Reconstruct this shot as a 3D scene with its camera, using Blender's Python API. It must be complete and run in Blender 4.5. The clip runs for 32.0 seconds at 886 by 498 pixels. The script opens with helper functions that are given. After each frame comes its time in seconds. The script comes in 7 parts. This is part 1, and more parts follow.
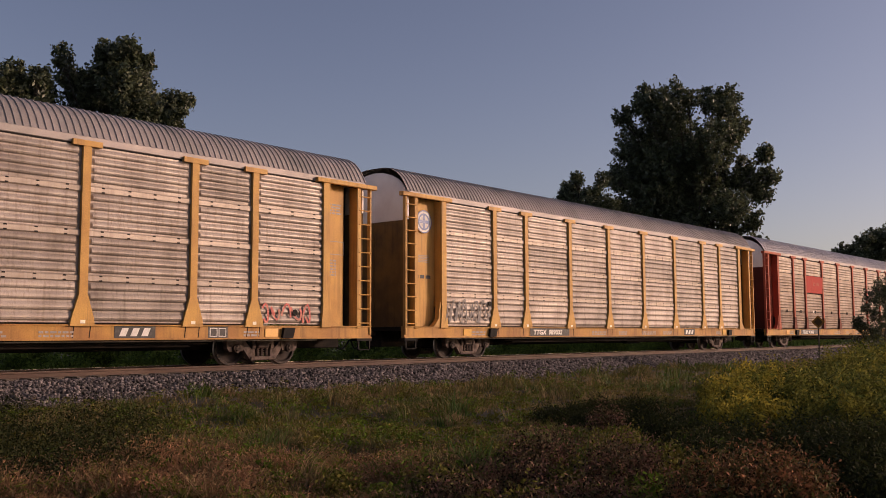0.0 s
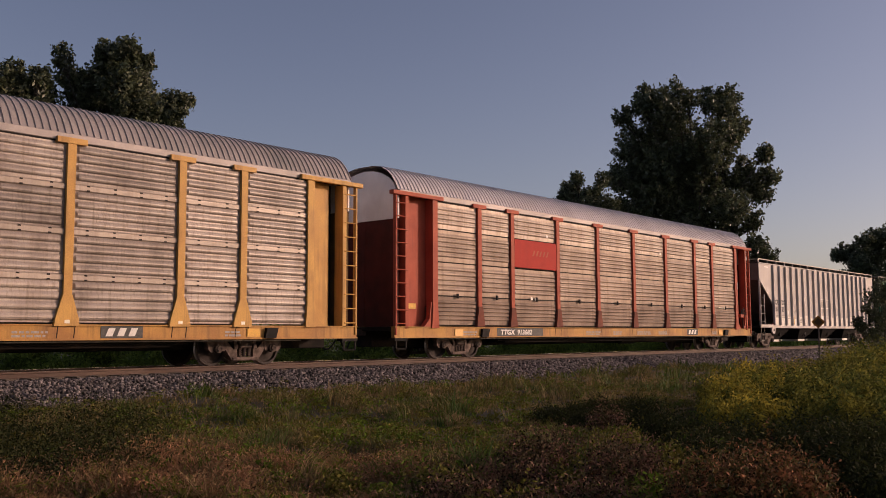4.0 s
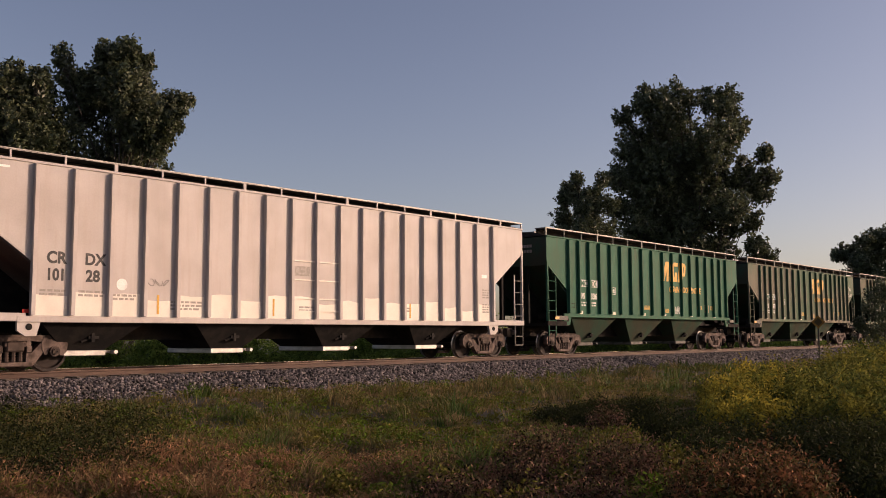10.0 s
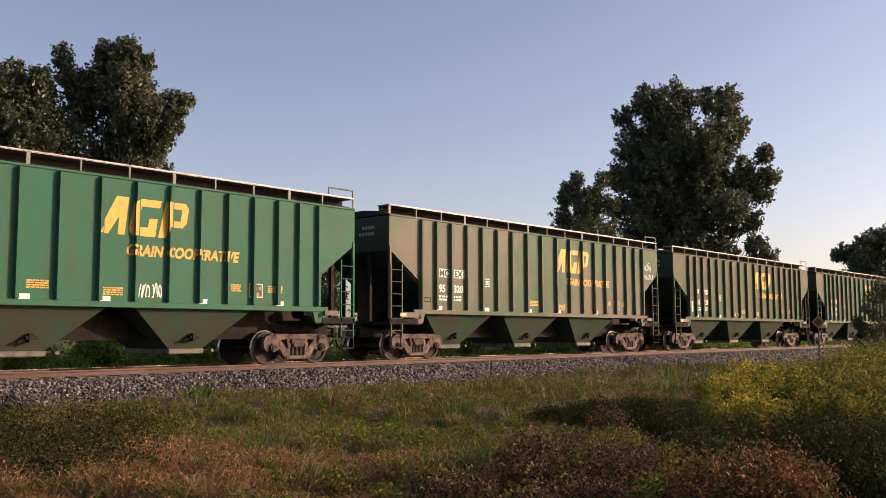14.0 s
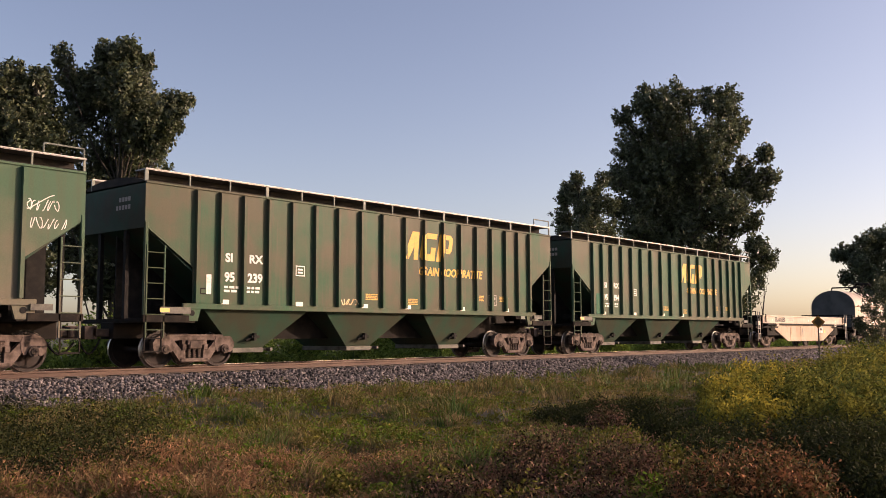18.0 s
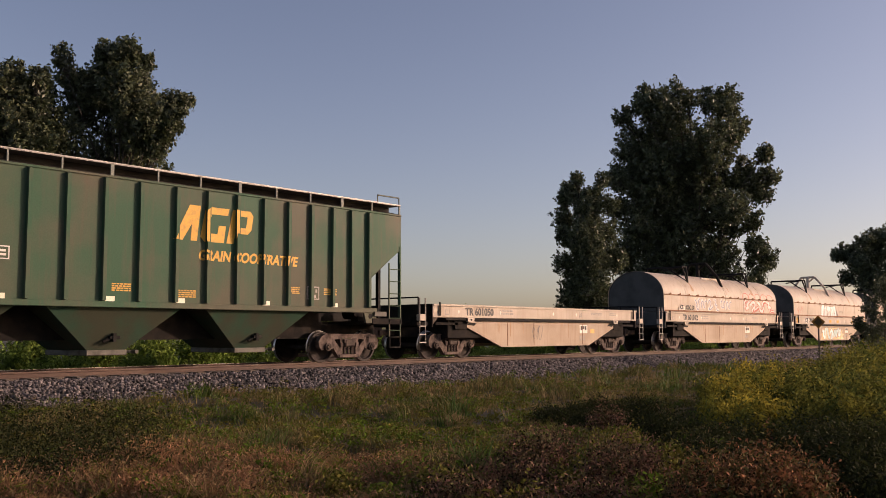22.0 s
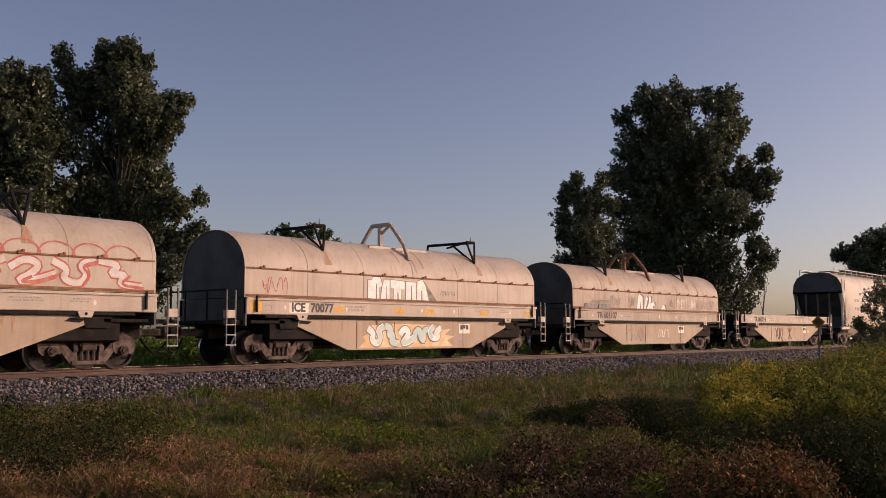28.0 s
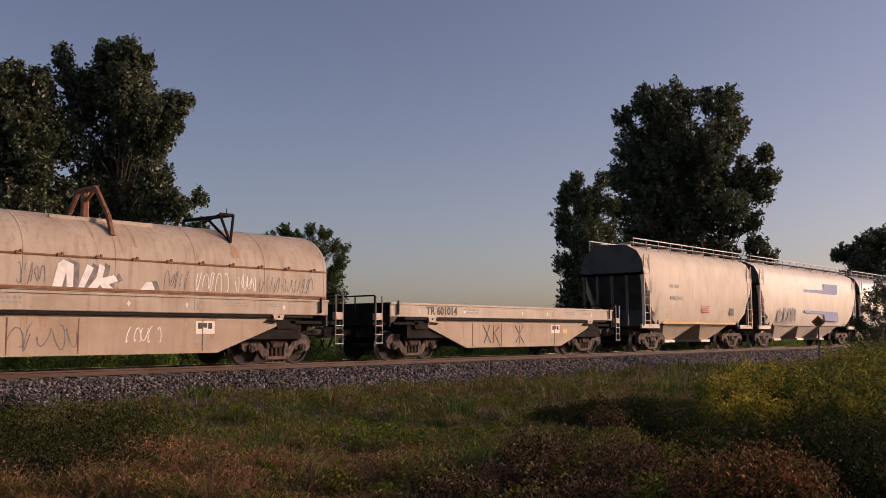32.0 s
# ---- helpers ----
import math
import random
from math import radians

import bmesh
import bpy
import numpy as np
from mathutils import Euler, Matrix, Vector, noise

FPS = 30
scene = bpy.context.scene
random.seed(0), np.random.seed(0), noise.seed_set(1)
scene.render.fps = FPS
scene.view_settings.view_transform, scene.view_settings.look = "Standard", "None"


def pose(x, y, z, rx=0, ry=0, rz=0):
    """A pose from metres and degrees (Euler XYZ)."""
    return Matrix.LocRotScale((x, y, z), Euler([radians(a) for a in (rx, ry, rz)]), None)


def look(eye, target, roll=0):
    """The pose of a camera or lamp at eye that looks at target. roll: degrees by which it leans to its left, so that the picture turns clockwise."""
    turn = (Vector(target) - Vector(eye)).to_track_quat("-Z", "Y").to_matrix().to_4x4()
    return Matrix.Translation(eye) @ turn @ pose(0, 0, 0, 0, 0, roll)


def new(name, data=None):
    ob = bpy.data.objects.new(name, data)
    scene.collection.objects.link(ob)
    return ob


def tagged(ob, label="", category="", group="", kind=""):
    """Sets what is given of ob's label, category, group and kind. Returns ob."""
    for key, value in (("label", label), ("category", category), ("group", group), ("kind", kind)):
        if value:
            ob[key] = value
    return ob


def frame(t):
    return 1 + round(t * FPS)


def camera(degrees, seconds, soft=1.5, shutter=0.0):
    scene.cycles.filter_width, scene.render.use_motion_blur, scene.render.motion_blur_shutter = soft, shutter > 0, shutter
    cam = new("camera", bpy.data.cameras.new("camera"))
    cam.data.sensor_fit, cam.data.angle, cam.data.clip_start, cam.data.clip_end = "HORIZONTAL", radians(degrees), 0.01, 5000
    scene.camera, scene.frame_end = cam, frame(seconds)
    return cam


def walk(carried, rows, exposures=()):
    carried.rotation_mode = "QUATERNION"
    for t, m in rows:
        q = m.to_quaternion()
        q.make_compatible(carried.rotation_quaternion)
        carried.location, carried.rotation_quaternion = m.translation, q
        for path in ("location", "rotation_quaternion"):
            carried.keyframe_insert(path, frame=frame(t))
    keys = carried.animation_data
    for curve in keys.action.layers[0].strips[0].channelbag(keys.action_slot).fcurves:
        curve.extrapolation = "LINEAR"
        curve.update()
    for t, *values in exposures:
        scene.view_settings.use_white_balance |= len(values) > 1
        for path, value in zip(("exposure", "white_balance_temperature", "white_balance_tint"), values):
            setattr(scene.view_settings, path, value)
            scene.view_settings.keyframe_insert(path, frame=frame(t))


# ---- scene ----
# ---- camera and its place: it stands still ----
cam = camera(50.56, 32.0, soft=0.78)
EYE = Vector((0.0, -21.608, 0.787))
YAW, PITCH = radians(40.70), radians(5.244)
AIM = EYE + Vector((math.cos(YAW) * math.cos(PITCH), math.sin(YAW) * math.cos(PITCH), math.sin(PITCH)))
VIEW = look(EYE, AIM, roll=-0.229)
walk(cam, [(0, VIEW), (32, VIEW)], exposures=[(t, e, 7650 if t < 10 else 7850 if t < 22 else 7450, 29 if 10 < t < 22 else 33) for t, e in ((0, -0.1), (2, -0.2), (6, -0.05), (8, 0.07), (11, 0.35), (13, 0.85), (17, 0.85), (20, 0.8), (21.5, 0.55), (23, -0.05), (24, -0.03), (25, 0.15), (28, 0.05), (32, -0.03))])

# ---- sky and sun ----
SUN_ELEV, SUN_SIDE = 15.0, 48.0     # degrees up, and degrees from square-on to the train towards its tail
sun_way = Vector((math.sin(radians(SUN_SIDE)) * math.cos(radians(SUN_ELEV)), -math.cos(radians(SUN_SIDE)) * math.cos(radians(SUN_ELEV)), math.sin(radians(SUN_ELEV))))
world = bpy.data.worlds.new("evening_sky")
scene.world = world
world.use_nodes = True
wn = world.node_tree.nodes
sky = wn.new("ShaderNodeTexSky")
sky.sky_type, sky.sun_disc = "NISHITA", False
sky.sun_elevation = radians(SUN_ELEV)
sky.sun_rotation = math.atan2(sun_way.x, sun_way.y)
sky.air_density, sky.dust_density, sky.ozone_density = 0.8, 1.7, 1.6
world.node_tree.links.new(sky.outputs[0], wn["Background"].inputs[0])
wn["Background"].inputs[1].default_value = 0.118
sun = new("sun", bpy.data.lights.new("sun", "SUN"))
sun.data.energy, sun.data.angle, sun.data.color = 2.7, radians(0.6), (1.0, 0.84, 0.68)
sun.matrix_world = look(sun_way * 60, (0, 0, 0))

# ---- materials ----
def material(name, color, rough=0.6, second=None, mix_scale=3.0, mix=(0.45, 0.65), grain=0.12, grain_scale=40.0, metal=0.0,
             bump=0.15, bump_scale=60.0, stretch=(1, 1, 1), random_tint=0.0, island=False, streak=None, streak_amount=0.5, streak_size=5.0, spec=0.5, translucent=0.0):
    """Paint, metal, earth or leaf: two scales of variation, streaks of dirt that run down, and fine relief."""
    m = bpy.data.materials.new(name)
    m.use_nodes = True
    t = m.node_tree
    n, l = t.nodes, t.links
    bsdf = n["Principled BSDF"]
    co = n.new("ShaderNodeTexCoord")
    mp = n.new("ShaderNodeMapping")
    mp.inputs["Scale"].default_value = stretch
    l.new(co.outputs["Object"], mp.inputs[0])

    def noise_tex(scale, detail=5.0, vec=mp):
        x = n.new("ShaderNodeTexNoise")
        x.inputs["Scale"].default_value, x.inputs["Detail"].default_value = scale, detail
        l.new(vec.outputs[0], x.inputs["Vector"])
        return x.outputs[0]

    def ramp(fac, lo, hi):
        r = n.new("ShaderNodeMapRange")
        r.inputs[1].default_value, r.inputs[2].default_value = lo, hi
        l.new(fac, r.inputs[0])
        return r.outputs[0]

    def blend(fac, a, b, how="MIX"):
        x = n.new("ShaderNodeMix")
        x.data_type, x.blend_type = "RGBA", how
        for sock, v in ((x.inputs[0], fac), (x.inputs[6], a), (x.inputs[7], b)):
            if hasattr(v, "links"):
                l.new(v, sock)
            elif isinstance(v, tuple):
                sock.default_value = (*v, 1)
            else:
                sock.default_value = v
        return x.outputs[2]

    out = color
    if second:
        out = blend(ramp(noise_tex(mix_scale), *mix), color, second)
    if streak:
        ms = n.new("ShaderNodeMapping")
        ms.inputs["Scale"].default_value = (streak_size, streak_size, 0.07 * streak_size)
        l.new(co.outputs["Object"], ms.inputs[0])
        f = ramp(noise_tex(1.6, 6.0, ms), 0.5, 0.78)
        k = n.new("ShaderNodeMath")
        k.operation = "MULTIPLY"
        k.inputs[1].default_value = streak_amount
        l.new(f, k.inputs[0])
        out = blend(k.outputs[0], out, streak)
    g = ramp(noise_tex(grain_scale, 3.0), 0.25, 0.75)
    tone = n.new("ShaderNodeMapRange")
    tone.inputs[3].default_value, tone.inputs[4].default_value = 1 - grain, 1 + grain
    l.new(g, tone.inputs[0])
    out = blend(1.0, out, tone.outputs[0], "MULTIPLY")
    if random_tint:
        if island:
            rnd = n.new("ShaderNodeNewGeometry").outputs["Random Per Island"]
        else:
            rnd = n.new("ShaderNodeObjectInfo").outputs["Random"]
        r2 = n.new("ShaderNodeMapRange")
        r2.inputs[3].default_value, r2.inputs[4].default_value = 1 - random_tint, 1 + random_tint
        l.new(rnd, r2.inputs[0])
        out = blend(1.0, out, r2.outputs[0], "MULTIPLY")
    l.new(out, bsdf.inputs["Base Color"])
    rr = n.new("ShaderNodeMapRange")
    rr.inputs[3].default_value, rr.inputs[4].default_value = max(0.03, rough - 0.12), min(1, rough + 0.12)
    l.new(noise_tex(mix_scale * 2.3), rr.inputs[0])
    l.new(rr.outputs[0], bsdf.inputs["Roughness"])
    bsdf.inputs["Metallic"].default_value = metal
    bsdf.inputs["Specular IOR Level"].default_value = spec
    if bump:
        b = n.new("ShaderNodeBump")
        b.inputs["Strength"].default_value, b.inputs["Distance"].default_value = bump, 0.02
        l.new(noise_tex(bump_scale, 4.0), b.inputs["Height"])
        l.new(b.outputs[0], bsdf.inputs["Normal"])
    if translucent:
        tr = n.new("ShaderNodeBsdfTranslucent")
        l.new(out, tr.inputs[0])
        ms = n.new("ShaderNodeMixShader")
        ms.inputs[0].default_value = translucent
        l.new(bsdf.outputs[0], ms.inputs[1])
        l.new(tr.outputs[0], ms.inputs[2])
        l.new(ms.outputs[0], n["Material Output"].inputs[0])
    return m


M = {
    "steel_panel": material("galvanised_panel", (0.37, 0.315, 0.275), 0.5, (0.21, 0.17, 0.145), 0.8, (0.42, 0.68), 0.10, 30, 0.3, 0.08, 80, streak=(0.15, 0.11, 0.085), streak_amount=0.75, streak_size=9.0, random_tint=0.22, spec=0.3),
    "steel_panel_red": material("dirty_panel", (0.43, 0.355, 0.30), 0.55, (0.30, 0.235, 0.19), 1.0, (0.42, 0.68), 0.12, 34, 0.3, 0.08, 80, streak=(0.20, 0.14, 0.09), streak_amount=0.7, random_tint=0.10, spec=0.25),
    "belt": material("pale_belt_sheet", (0.41, 0.345, 0.295), 0.5, (0.29, 0.24, 0.20), 1.2, (0.42, 0.68), 0.08, 30, 0.25, 0.06, 80, streak=(0.22, 0.16, 0.12), streak_amount=0.5, streak_size=9.0, random_tint=0.12, spec=0.3),
    "worn_panel": material("worn_brown_panel", (0.345, 0.27, 0.215), 0.55, (0.22, 0.16, 0.125), 1.0, (0.42, 0.68), 0.12, 34, 0.25, 0.08, 80, streak=(0.18, 0.125, 0.085), streak_amount=0.6, random_tint=0.10, spec=0.22),
    "grimy_panel": material("grimy_lower_panel", (0.275, 0.205, 0.16), 0.6, (0.17, 0.12, 0.092), 1.0, (0.40, 0.66), 0.12, 34, 0.2, 0.08, 80, streak=(0.14, 0.09, 0.06), streak_amount=0.6, random_tint=0.10, spec=0.2),
    "red_grimy": material("grimed_red_foot", (0.23, 0.075, 0.05), 0.7, (0.16, 0.06, 0.045), 2.0, (0.4, 0.7), 0.12, spec=0.1),
    "roof": material("roof_sheet", (0.36, 0.315, 0.30), 0.6, (0.25, 0.23, 0.215), 0.8, (0.4, 0.7), 0.08, 20, 0.35, 0.05),
    "roof_bright": material("bright_roof_sheet", (0.60, 0.55, 0.545), 0.5, (0.50, 0.455, 0.45), 0.8, (0.4, 0.7), 0.08, 20, 0.35, 0.05),
    "yellow": material("yellow_paint", (0.64, 0.36, 0.105), 0.55, (0.50, 0.265, 0.085), 1.1, (0.4, 0.65), 0.12, 40, streak=(0.19, 0.10, 0.05), streak_amount=0.6, spec=0.2),
    "yellow_sill": material("dirty_yellow_sill", (0.53, 0.275, 0.075), 0.55, (0.38, 0.18, 0.06), 1.1, (0.4, 0.65), 0.12, 40, streak=(0.17, 0.09, 0.045), streak_amount=0.65, spec=0.2),
    "red": material("red_oxide_paint", (0.47, 0.105, 0.06), 0.55, (0.36, 0.075, 0.045), 1.5, (0.4, 0.7), 0.10, 40, streak=(0.20, 0.07, 0.05), streak_amount=0.4, spec=0.12),
    "red_sign": material("red_sign_paint", (0.48, 0.048, 0.036), 0.6, (0.42, 0.045, 0.035), 2.5, (0.4, 0.7), 0.06, spec=0.08),
    "white_hopper": material("white_hopper_paint", (0.52, 0.47, 0.445), 0.55, (0.43, 0.38, 0.35), 0.9, (0.4, 0.7), 0.05, 30, streak=(0.40, 0.31, 0.25), streak_amount=0.35, bump=0.04),
    "washed": material("washed_white_paint", (0.80, 0.74, 0.65), 0.5, (0.70, 0.62, 0.54), 1.5, (0.4, 0.7), 0.05, bump=0.03),
    "cream": material("cream_paint", (0.53, 0.44, 0.355), 0.6, (0.44, 0.355, 0.275), 1.1, (0.4, 0.7), 0.07, 30, streak=(0.36, 0.22, 0.13), streak_amount=0.45, bump=0.05),
    "cream_dirty": material("dirty_cream_paint", (0.48, 0.39, 0.305), 0.65, (0.39, 0.30, 0.22), 1.1, (0.4, 0.7), 0.08, 30, streak=(0.26, 0.14, 0.08), streak_amount=0.55, bump=0.05),
    "cream_clean": material("clean_cream_paint", (0.74, 0.66, 0.56), 0.5, (0.64, 0.56, 0.47), 1.1, (0.4, 0.7), 0.05, 30, streak=(0.42, 0.32, 0.23), streak_amount=0.3, bump=0.04),
    "green_bright": material("green_hopper_paint", (0.028, 0.135, 0.085), 0.5, (0.038, 0.12, 0.072), 0.9, (0.4, 0.7), 0.07, 30, streak=(0.09, 0.09, 0.055), streak_amount=0.5, bump=0.04, spec=0.07),
    "green_tan": material("tan_green_paint", (0.062, 0.118, 0.075), 0.42, (0.150, 0.135, 0.102), 0.32, (0.42, 0.58), 0.08, 30, streak=(0.10, 0.075, 0.05), streak_amount=0.4, bump=0.04, spec=0.07),
    "green_dull": material("dull_green_paint", (0.034, 0.098, 0.056), 0.42, (0.092, 0.088, 0.06), 0.8, (0.32, 0.60), 0.08, 30, streak=(0.12, 0.095, 0.07), streak_amount=0.45, bump=0.04, spec=0.07),
    "green_dark": material("dark_green_paint", (0.045, 0.108, 0.067), 0.42, (0.105, 0.105, 0.075), 0.4, (0.40, 0.60), 0.08, 30, streak=(0.12, 0.095, 0.07), streak_amount=0.45, bump=0.04, spec=0.07),
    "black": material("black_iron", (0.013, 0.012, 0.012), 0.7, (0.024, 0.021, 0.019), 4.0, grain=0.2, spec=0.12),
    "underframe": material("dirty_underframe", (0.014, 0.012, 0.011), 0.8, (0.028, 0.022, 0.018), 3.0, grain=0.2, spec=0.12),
    "truck": material("rusty_cast_steel", (0.085, 0.06, 0.05), 0.75, (0.038, 0.027, 0.022), 5.0, grain=0.2, bump=0.3, spec=0.25),
    "side_frame": material("dusty_cast_frame", (0.165, 0.12, 0.102), 0.75, (0.06, 0.041, 0.034), 5.0, (0.42, 0.62), grain=0.25, bump=0.3, spec=0.2),
    "wheel": material("brown_wheel_steel", (0.038, 0.027, 0.024), 0.65, (0.02, 0.015, 0.013), 5.0, grain=0.15, spec=0.25),
    "tread": material("bright_tread", (0.45, 0.40, 0.36), 0.3, metal=0.9, bump=0.05),
    "grating": material("galvanised_grating", (0.20, 0.19, 0.18), 0.5, metal=0.5),
    "gate": material("dull_gate_steel", (0.13, 0.12, 0.10), 0.7, (0.06, 0.055, 0.045), 4.0, grain=0.15),
    "galv": material("galvanised_steel", (0.55, 0.52, 0.49), 0.45, (0.42, 0.4, 0.38), 4.0, metal=0.4),
    "rail": material("rusty_rail", (0.085, 0.047, 0.034), 0.75, (0.12, 0.07, 0.05), 3.0, grain=0.2, stretch=(0.3, 1, 1)),
    "railhead": material("worn_railhead", (0.16, 0.11, 0.085), 0.5, (0.24, 0.19, 0.16), 3.0, metal=0.4, bump=0.03),
    "tie": material("creosoted_wood", (0.10, 0.075, 0.055), 0.9, (0.17, 0.13, 0.10), 6.0, stretch=(6, 1, 6)),
    "letter_black": material("black_lettering", (0.03, 0.028, 0.028), 0.6, (0.09, 0.08, 0.075), 14.0, (0.5, 0.75)),
    "letter_white": material("white_lettering", (0.72, 0.70, 0.66), 0.6, (0.5, 0.47, 0.42), 12.0, (0.5, 0.75)),
    "letter_yellow": material("yellow_lettering", (0.72, 0.38, 0.05), 0.6, (0.55, 0.30, 0.06), 8.0, (0.5, 0.75)),
    "letter_grey": material("faint_lettering", (0.30, 0.27, 0.24), 0.6, (0.4, 0.36, 0.32), 14.0),
    "letter_orange": material("orange_reflector", (0.80, 0.42, 0.10), 0.35, bump=0),
    "reflector": material("pale_reflector", (0.85, 0.78, 0.62), 0.35, bump=0),
    "blue_faded": material("faded_blue_spray_paint", (0.22, 0.25, 0.36), 0.6, (0.35, 0.34, 0.38), 5.0),
    "blue": material("blue_paint", (0.10, 0.17, 0.38), 0.5, (0.14, 0.2, 0.38), 4.0),
    "graffiti_red": material("red_spray_paint", (0.55, 0.10, 0.08), 0.6, (0.5, 0.22, 0.15), 5.0),
    "graffiti_white": material("white_spray_paint", (0.85, 0.83, 0.80), 0.5, (0.7, 0.68, 0.66), 5.0),
    "graffiti_grey": material("grey_spray_paint", (0.13, 0.12, 0.12), 0.6, (0.25, 0.22, 0.20), 5.0),
    "graffiti_teal": material("pale_teal_spray_paint", (0.45, 0.60, 0.58), 0.5, (0.6, 0.65, 0.6), 3.0),
    "graffiti_orange": material("orange_spray_paint", (0.75, 0.45, 0.20), 0.5, (0.7, 0.6, 0.35), 3.0),
    "rust": material("rust_stain", (0.22, 0.09, 0.045), 0.85, (0.30, 0.15, 0.08), 6.0),
    "soil": material("grassy_soil", (0.04, 0.033, 0.019), 0.95, (0.028, 0.028, 0.013), 0.7, (0.4, 0.6), 0.25, 8, bump=0.6, bump_scale=12),
    "bed": material("ballast_bed", (0.04, 0.035, 0.034), 0.95, (0.025, 0.022, 0.022), 9.0, (0.4, 0.6), 0.35, 26, bump=1.0, bump_scale=22),
    "stone": material("crushed_grey_stone", (0.145, 0.122, 0.116), 0.85, (0.05, 0.042, 0.040), 9.0, grain=0.15, bump=0.2, random_tint=0.95, island=True),
    "bark": material("grey_bark", (0.07, 0.058, 0.046), 0.95, (0.04, 0.034, 0.028), 5.0, stretch=(2, 2, 0.4), bump=0.8, bump_scale=14),
    "leaf": material("poplar_leaf", (0.082, 0.102, 0.052), 0.38, (0.105, 0.122, 0.068), 0.5, random_tint=0.6, island=True, translucent=0.3, bump=0, spec=0.38),
    "leaf_far": material("far_tree_leaf", (0.075, 0.115, 0.038), 0.5, (0.11, 0.15, 0.05), 0.4, random_tint=0.5, island=True, translucent=0.25, bump=0, spec=0.25),
    "leaf_shade": material("dark_leaf_for_shade", (0.03, 0.036, 0.012), 0.75, (0.045, 0.05, 0.016), 0.6, random_tint=0.5, island=True, translucent=0.2, bump=0, spec=0.1),
    "leaf_sunlit": material("yellow_sunlit_willow_leaf", (0.46, 0.36, 0.055), 0.75, (0.13, 0.15, 0.032), 2.2, (0.42, 0.58), random_tint=0.6, island=True, translucent=0.3, bump=0, spec=0.1),
    "leaf_red": material("reddening_leaf", (0.225, 0.095, 0.045), 0.7, (0.075, 0.07, 0.022), 7.0, (0.42, 0.58), random_tint=0.85, island=True, translucent=0.2, bump=0, spec=0.1),
    "leaf_purple": material("purple_brown_leaf", (0.17, 0.085, 0.06), 0.7, (0.065, 0.06, 0.024), 7.0, (0.4, 0.6), random_tint=0.9, island=True, translucent=0.2, bump=0, spec=0.1),
    "weed": material("green_weed_leaf", (0.11, 0.17, 0.02), 0.75, (0.07, 0.12, 0.016), 0.8, random_tint=0.5, island=True, translucent=0.3, bump=0, spec=0.1),
    "grass_green": material("green_grass", (0.085, 0.105, 0.030), 0.7, (0.22, 0.165, 0.070), 1.3, (0.42, 0.60), 0.35, 5, random_tint=0.28, island=True, translucent=0.3, bump=0, spec=0.25),
    "grass_fresh": material("fresh_grass", (0.062, 0.120, 0.026), 0.6, (0.120, 0.125, 0.035), 1.3, (0.42, 0.60), 0.35, 5, random_tint=0.28, island=True, translucent=0.3, bump=0, spec=0.2),
    "grass_dry": material("dry_grass", (0.33, 0.225, 0.11), 0.7, (0.14, 0.115, 0.048), 1.4, (0.42, 0.60), 0.35, 5, random_tint=0.28, island=True, translucent=0.3, bump=0, spec=0.25),
    "grass_red": material("red_brown_grass", (0.37, 0.185, 0.095), 0.7, (0.16, 0.100, 0.045), 1.6, (0.42, 0.60), 0.35, 5, random_tint=0.3, island=True, translucent=0.3, bump=0, spec=0.25),
    "leaf_less_lit": material("less_lit_willow_leaf", (0.27, 0.24, 0.045), 0.75, (0.09, 0.115, 0.028), 2.2, (0.42, 0.58), random_tint=0.6, island=True, translucent=0.3, bump=0, spec=0.1),
    "cream_belly": material("stained_cream_paint", (0.45, 0.34, 0.245), 0.65, (0.37, 0.265, 0.18), 1.1, (0.4, 0.7), 0.08, 30, streak=(0.30, 0.17, 0.10), streak_amount=0.5, bump=0.05),
    "weed_tall": material("tall_weed_leaf", (0.18, 0.25, 0.05), 0.7, (0.10, 0.17, 0.03), 0.8, random_tint=0.6, island=True, translucent=0.35, bump=0, spec=0.1),
    "door_shade": material("shaded_streaked_brown_door", (0.22, 0.125, 0.04), 0.7, (0.10, 0.06, 0.03), 1.2, (0.4, 0.7), 0.15, streak=(0.05, 0.03, 0.02), streak_amount=0.5, spec=0.2),
    "end_cap": material("pale_end_sheet", (0.84, 0.80, 0.78), 0.6, (0.70, 0.64, 0.62), 1.2, (0.4, 0.7), 0.08, spec=0.3),
    "tan_hopper": material("tan_hopper_paint", (0.66, 0.57, 0.46), 0.6, (0.58, 0.48, 0.38), 0.9, (0.4, 0.7), 0.05, 30, streak=(0.36, 0.27, 0.19), streak_amount=0.35, bump=0.04, spec=0.3),
    "graffiti_pale": material("pale_faded_spray_paint", (0.68, 0.63, 0.60), 0.6, (0.58, 0.50, 0.43), 4.0),
    "sign_yellow": material("weathered_yellow_sign", (0.42, 0.19, 0.03), 0.8, (0.28, 0.12, 0.025), 6.0),
    "bracket": material("weathered_bracket_paint", (0.17, 0.185, 0.155), 0.6, (0.12, 0.13, 0.10), 6.0, grain=0.12),
    "shiny_rail": material("polished_railhead", (0.60, 0.56, 0.52), 0.28, metal=0.95, bump=0.02),
    "edge_steel": material("pale_edge_steel", (0.33, 0.31, 0.295), 0.5, (0.22, 0.205, 0.19), 4.0, metal=0.3),
    "door_red": material("shaded_red_door", (0.11, 0.024, 0.018), 0.7, (0.06, 0.018, 0.014), 1.2, (0.4, 0.7), 0.15, spec=0.15),
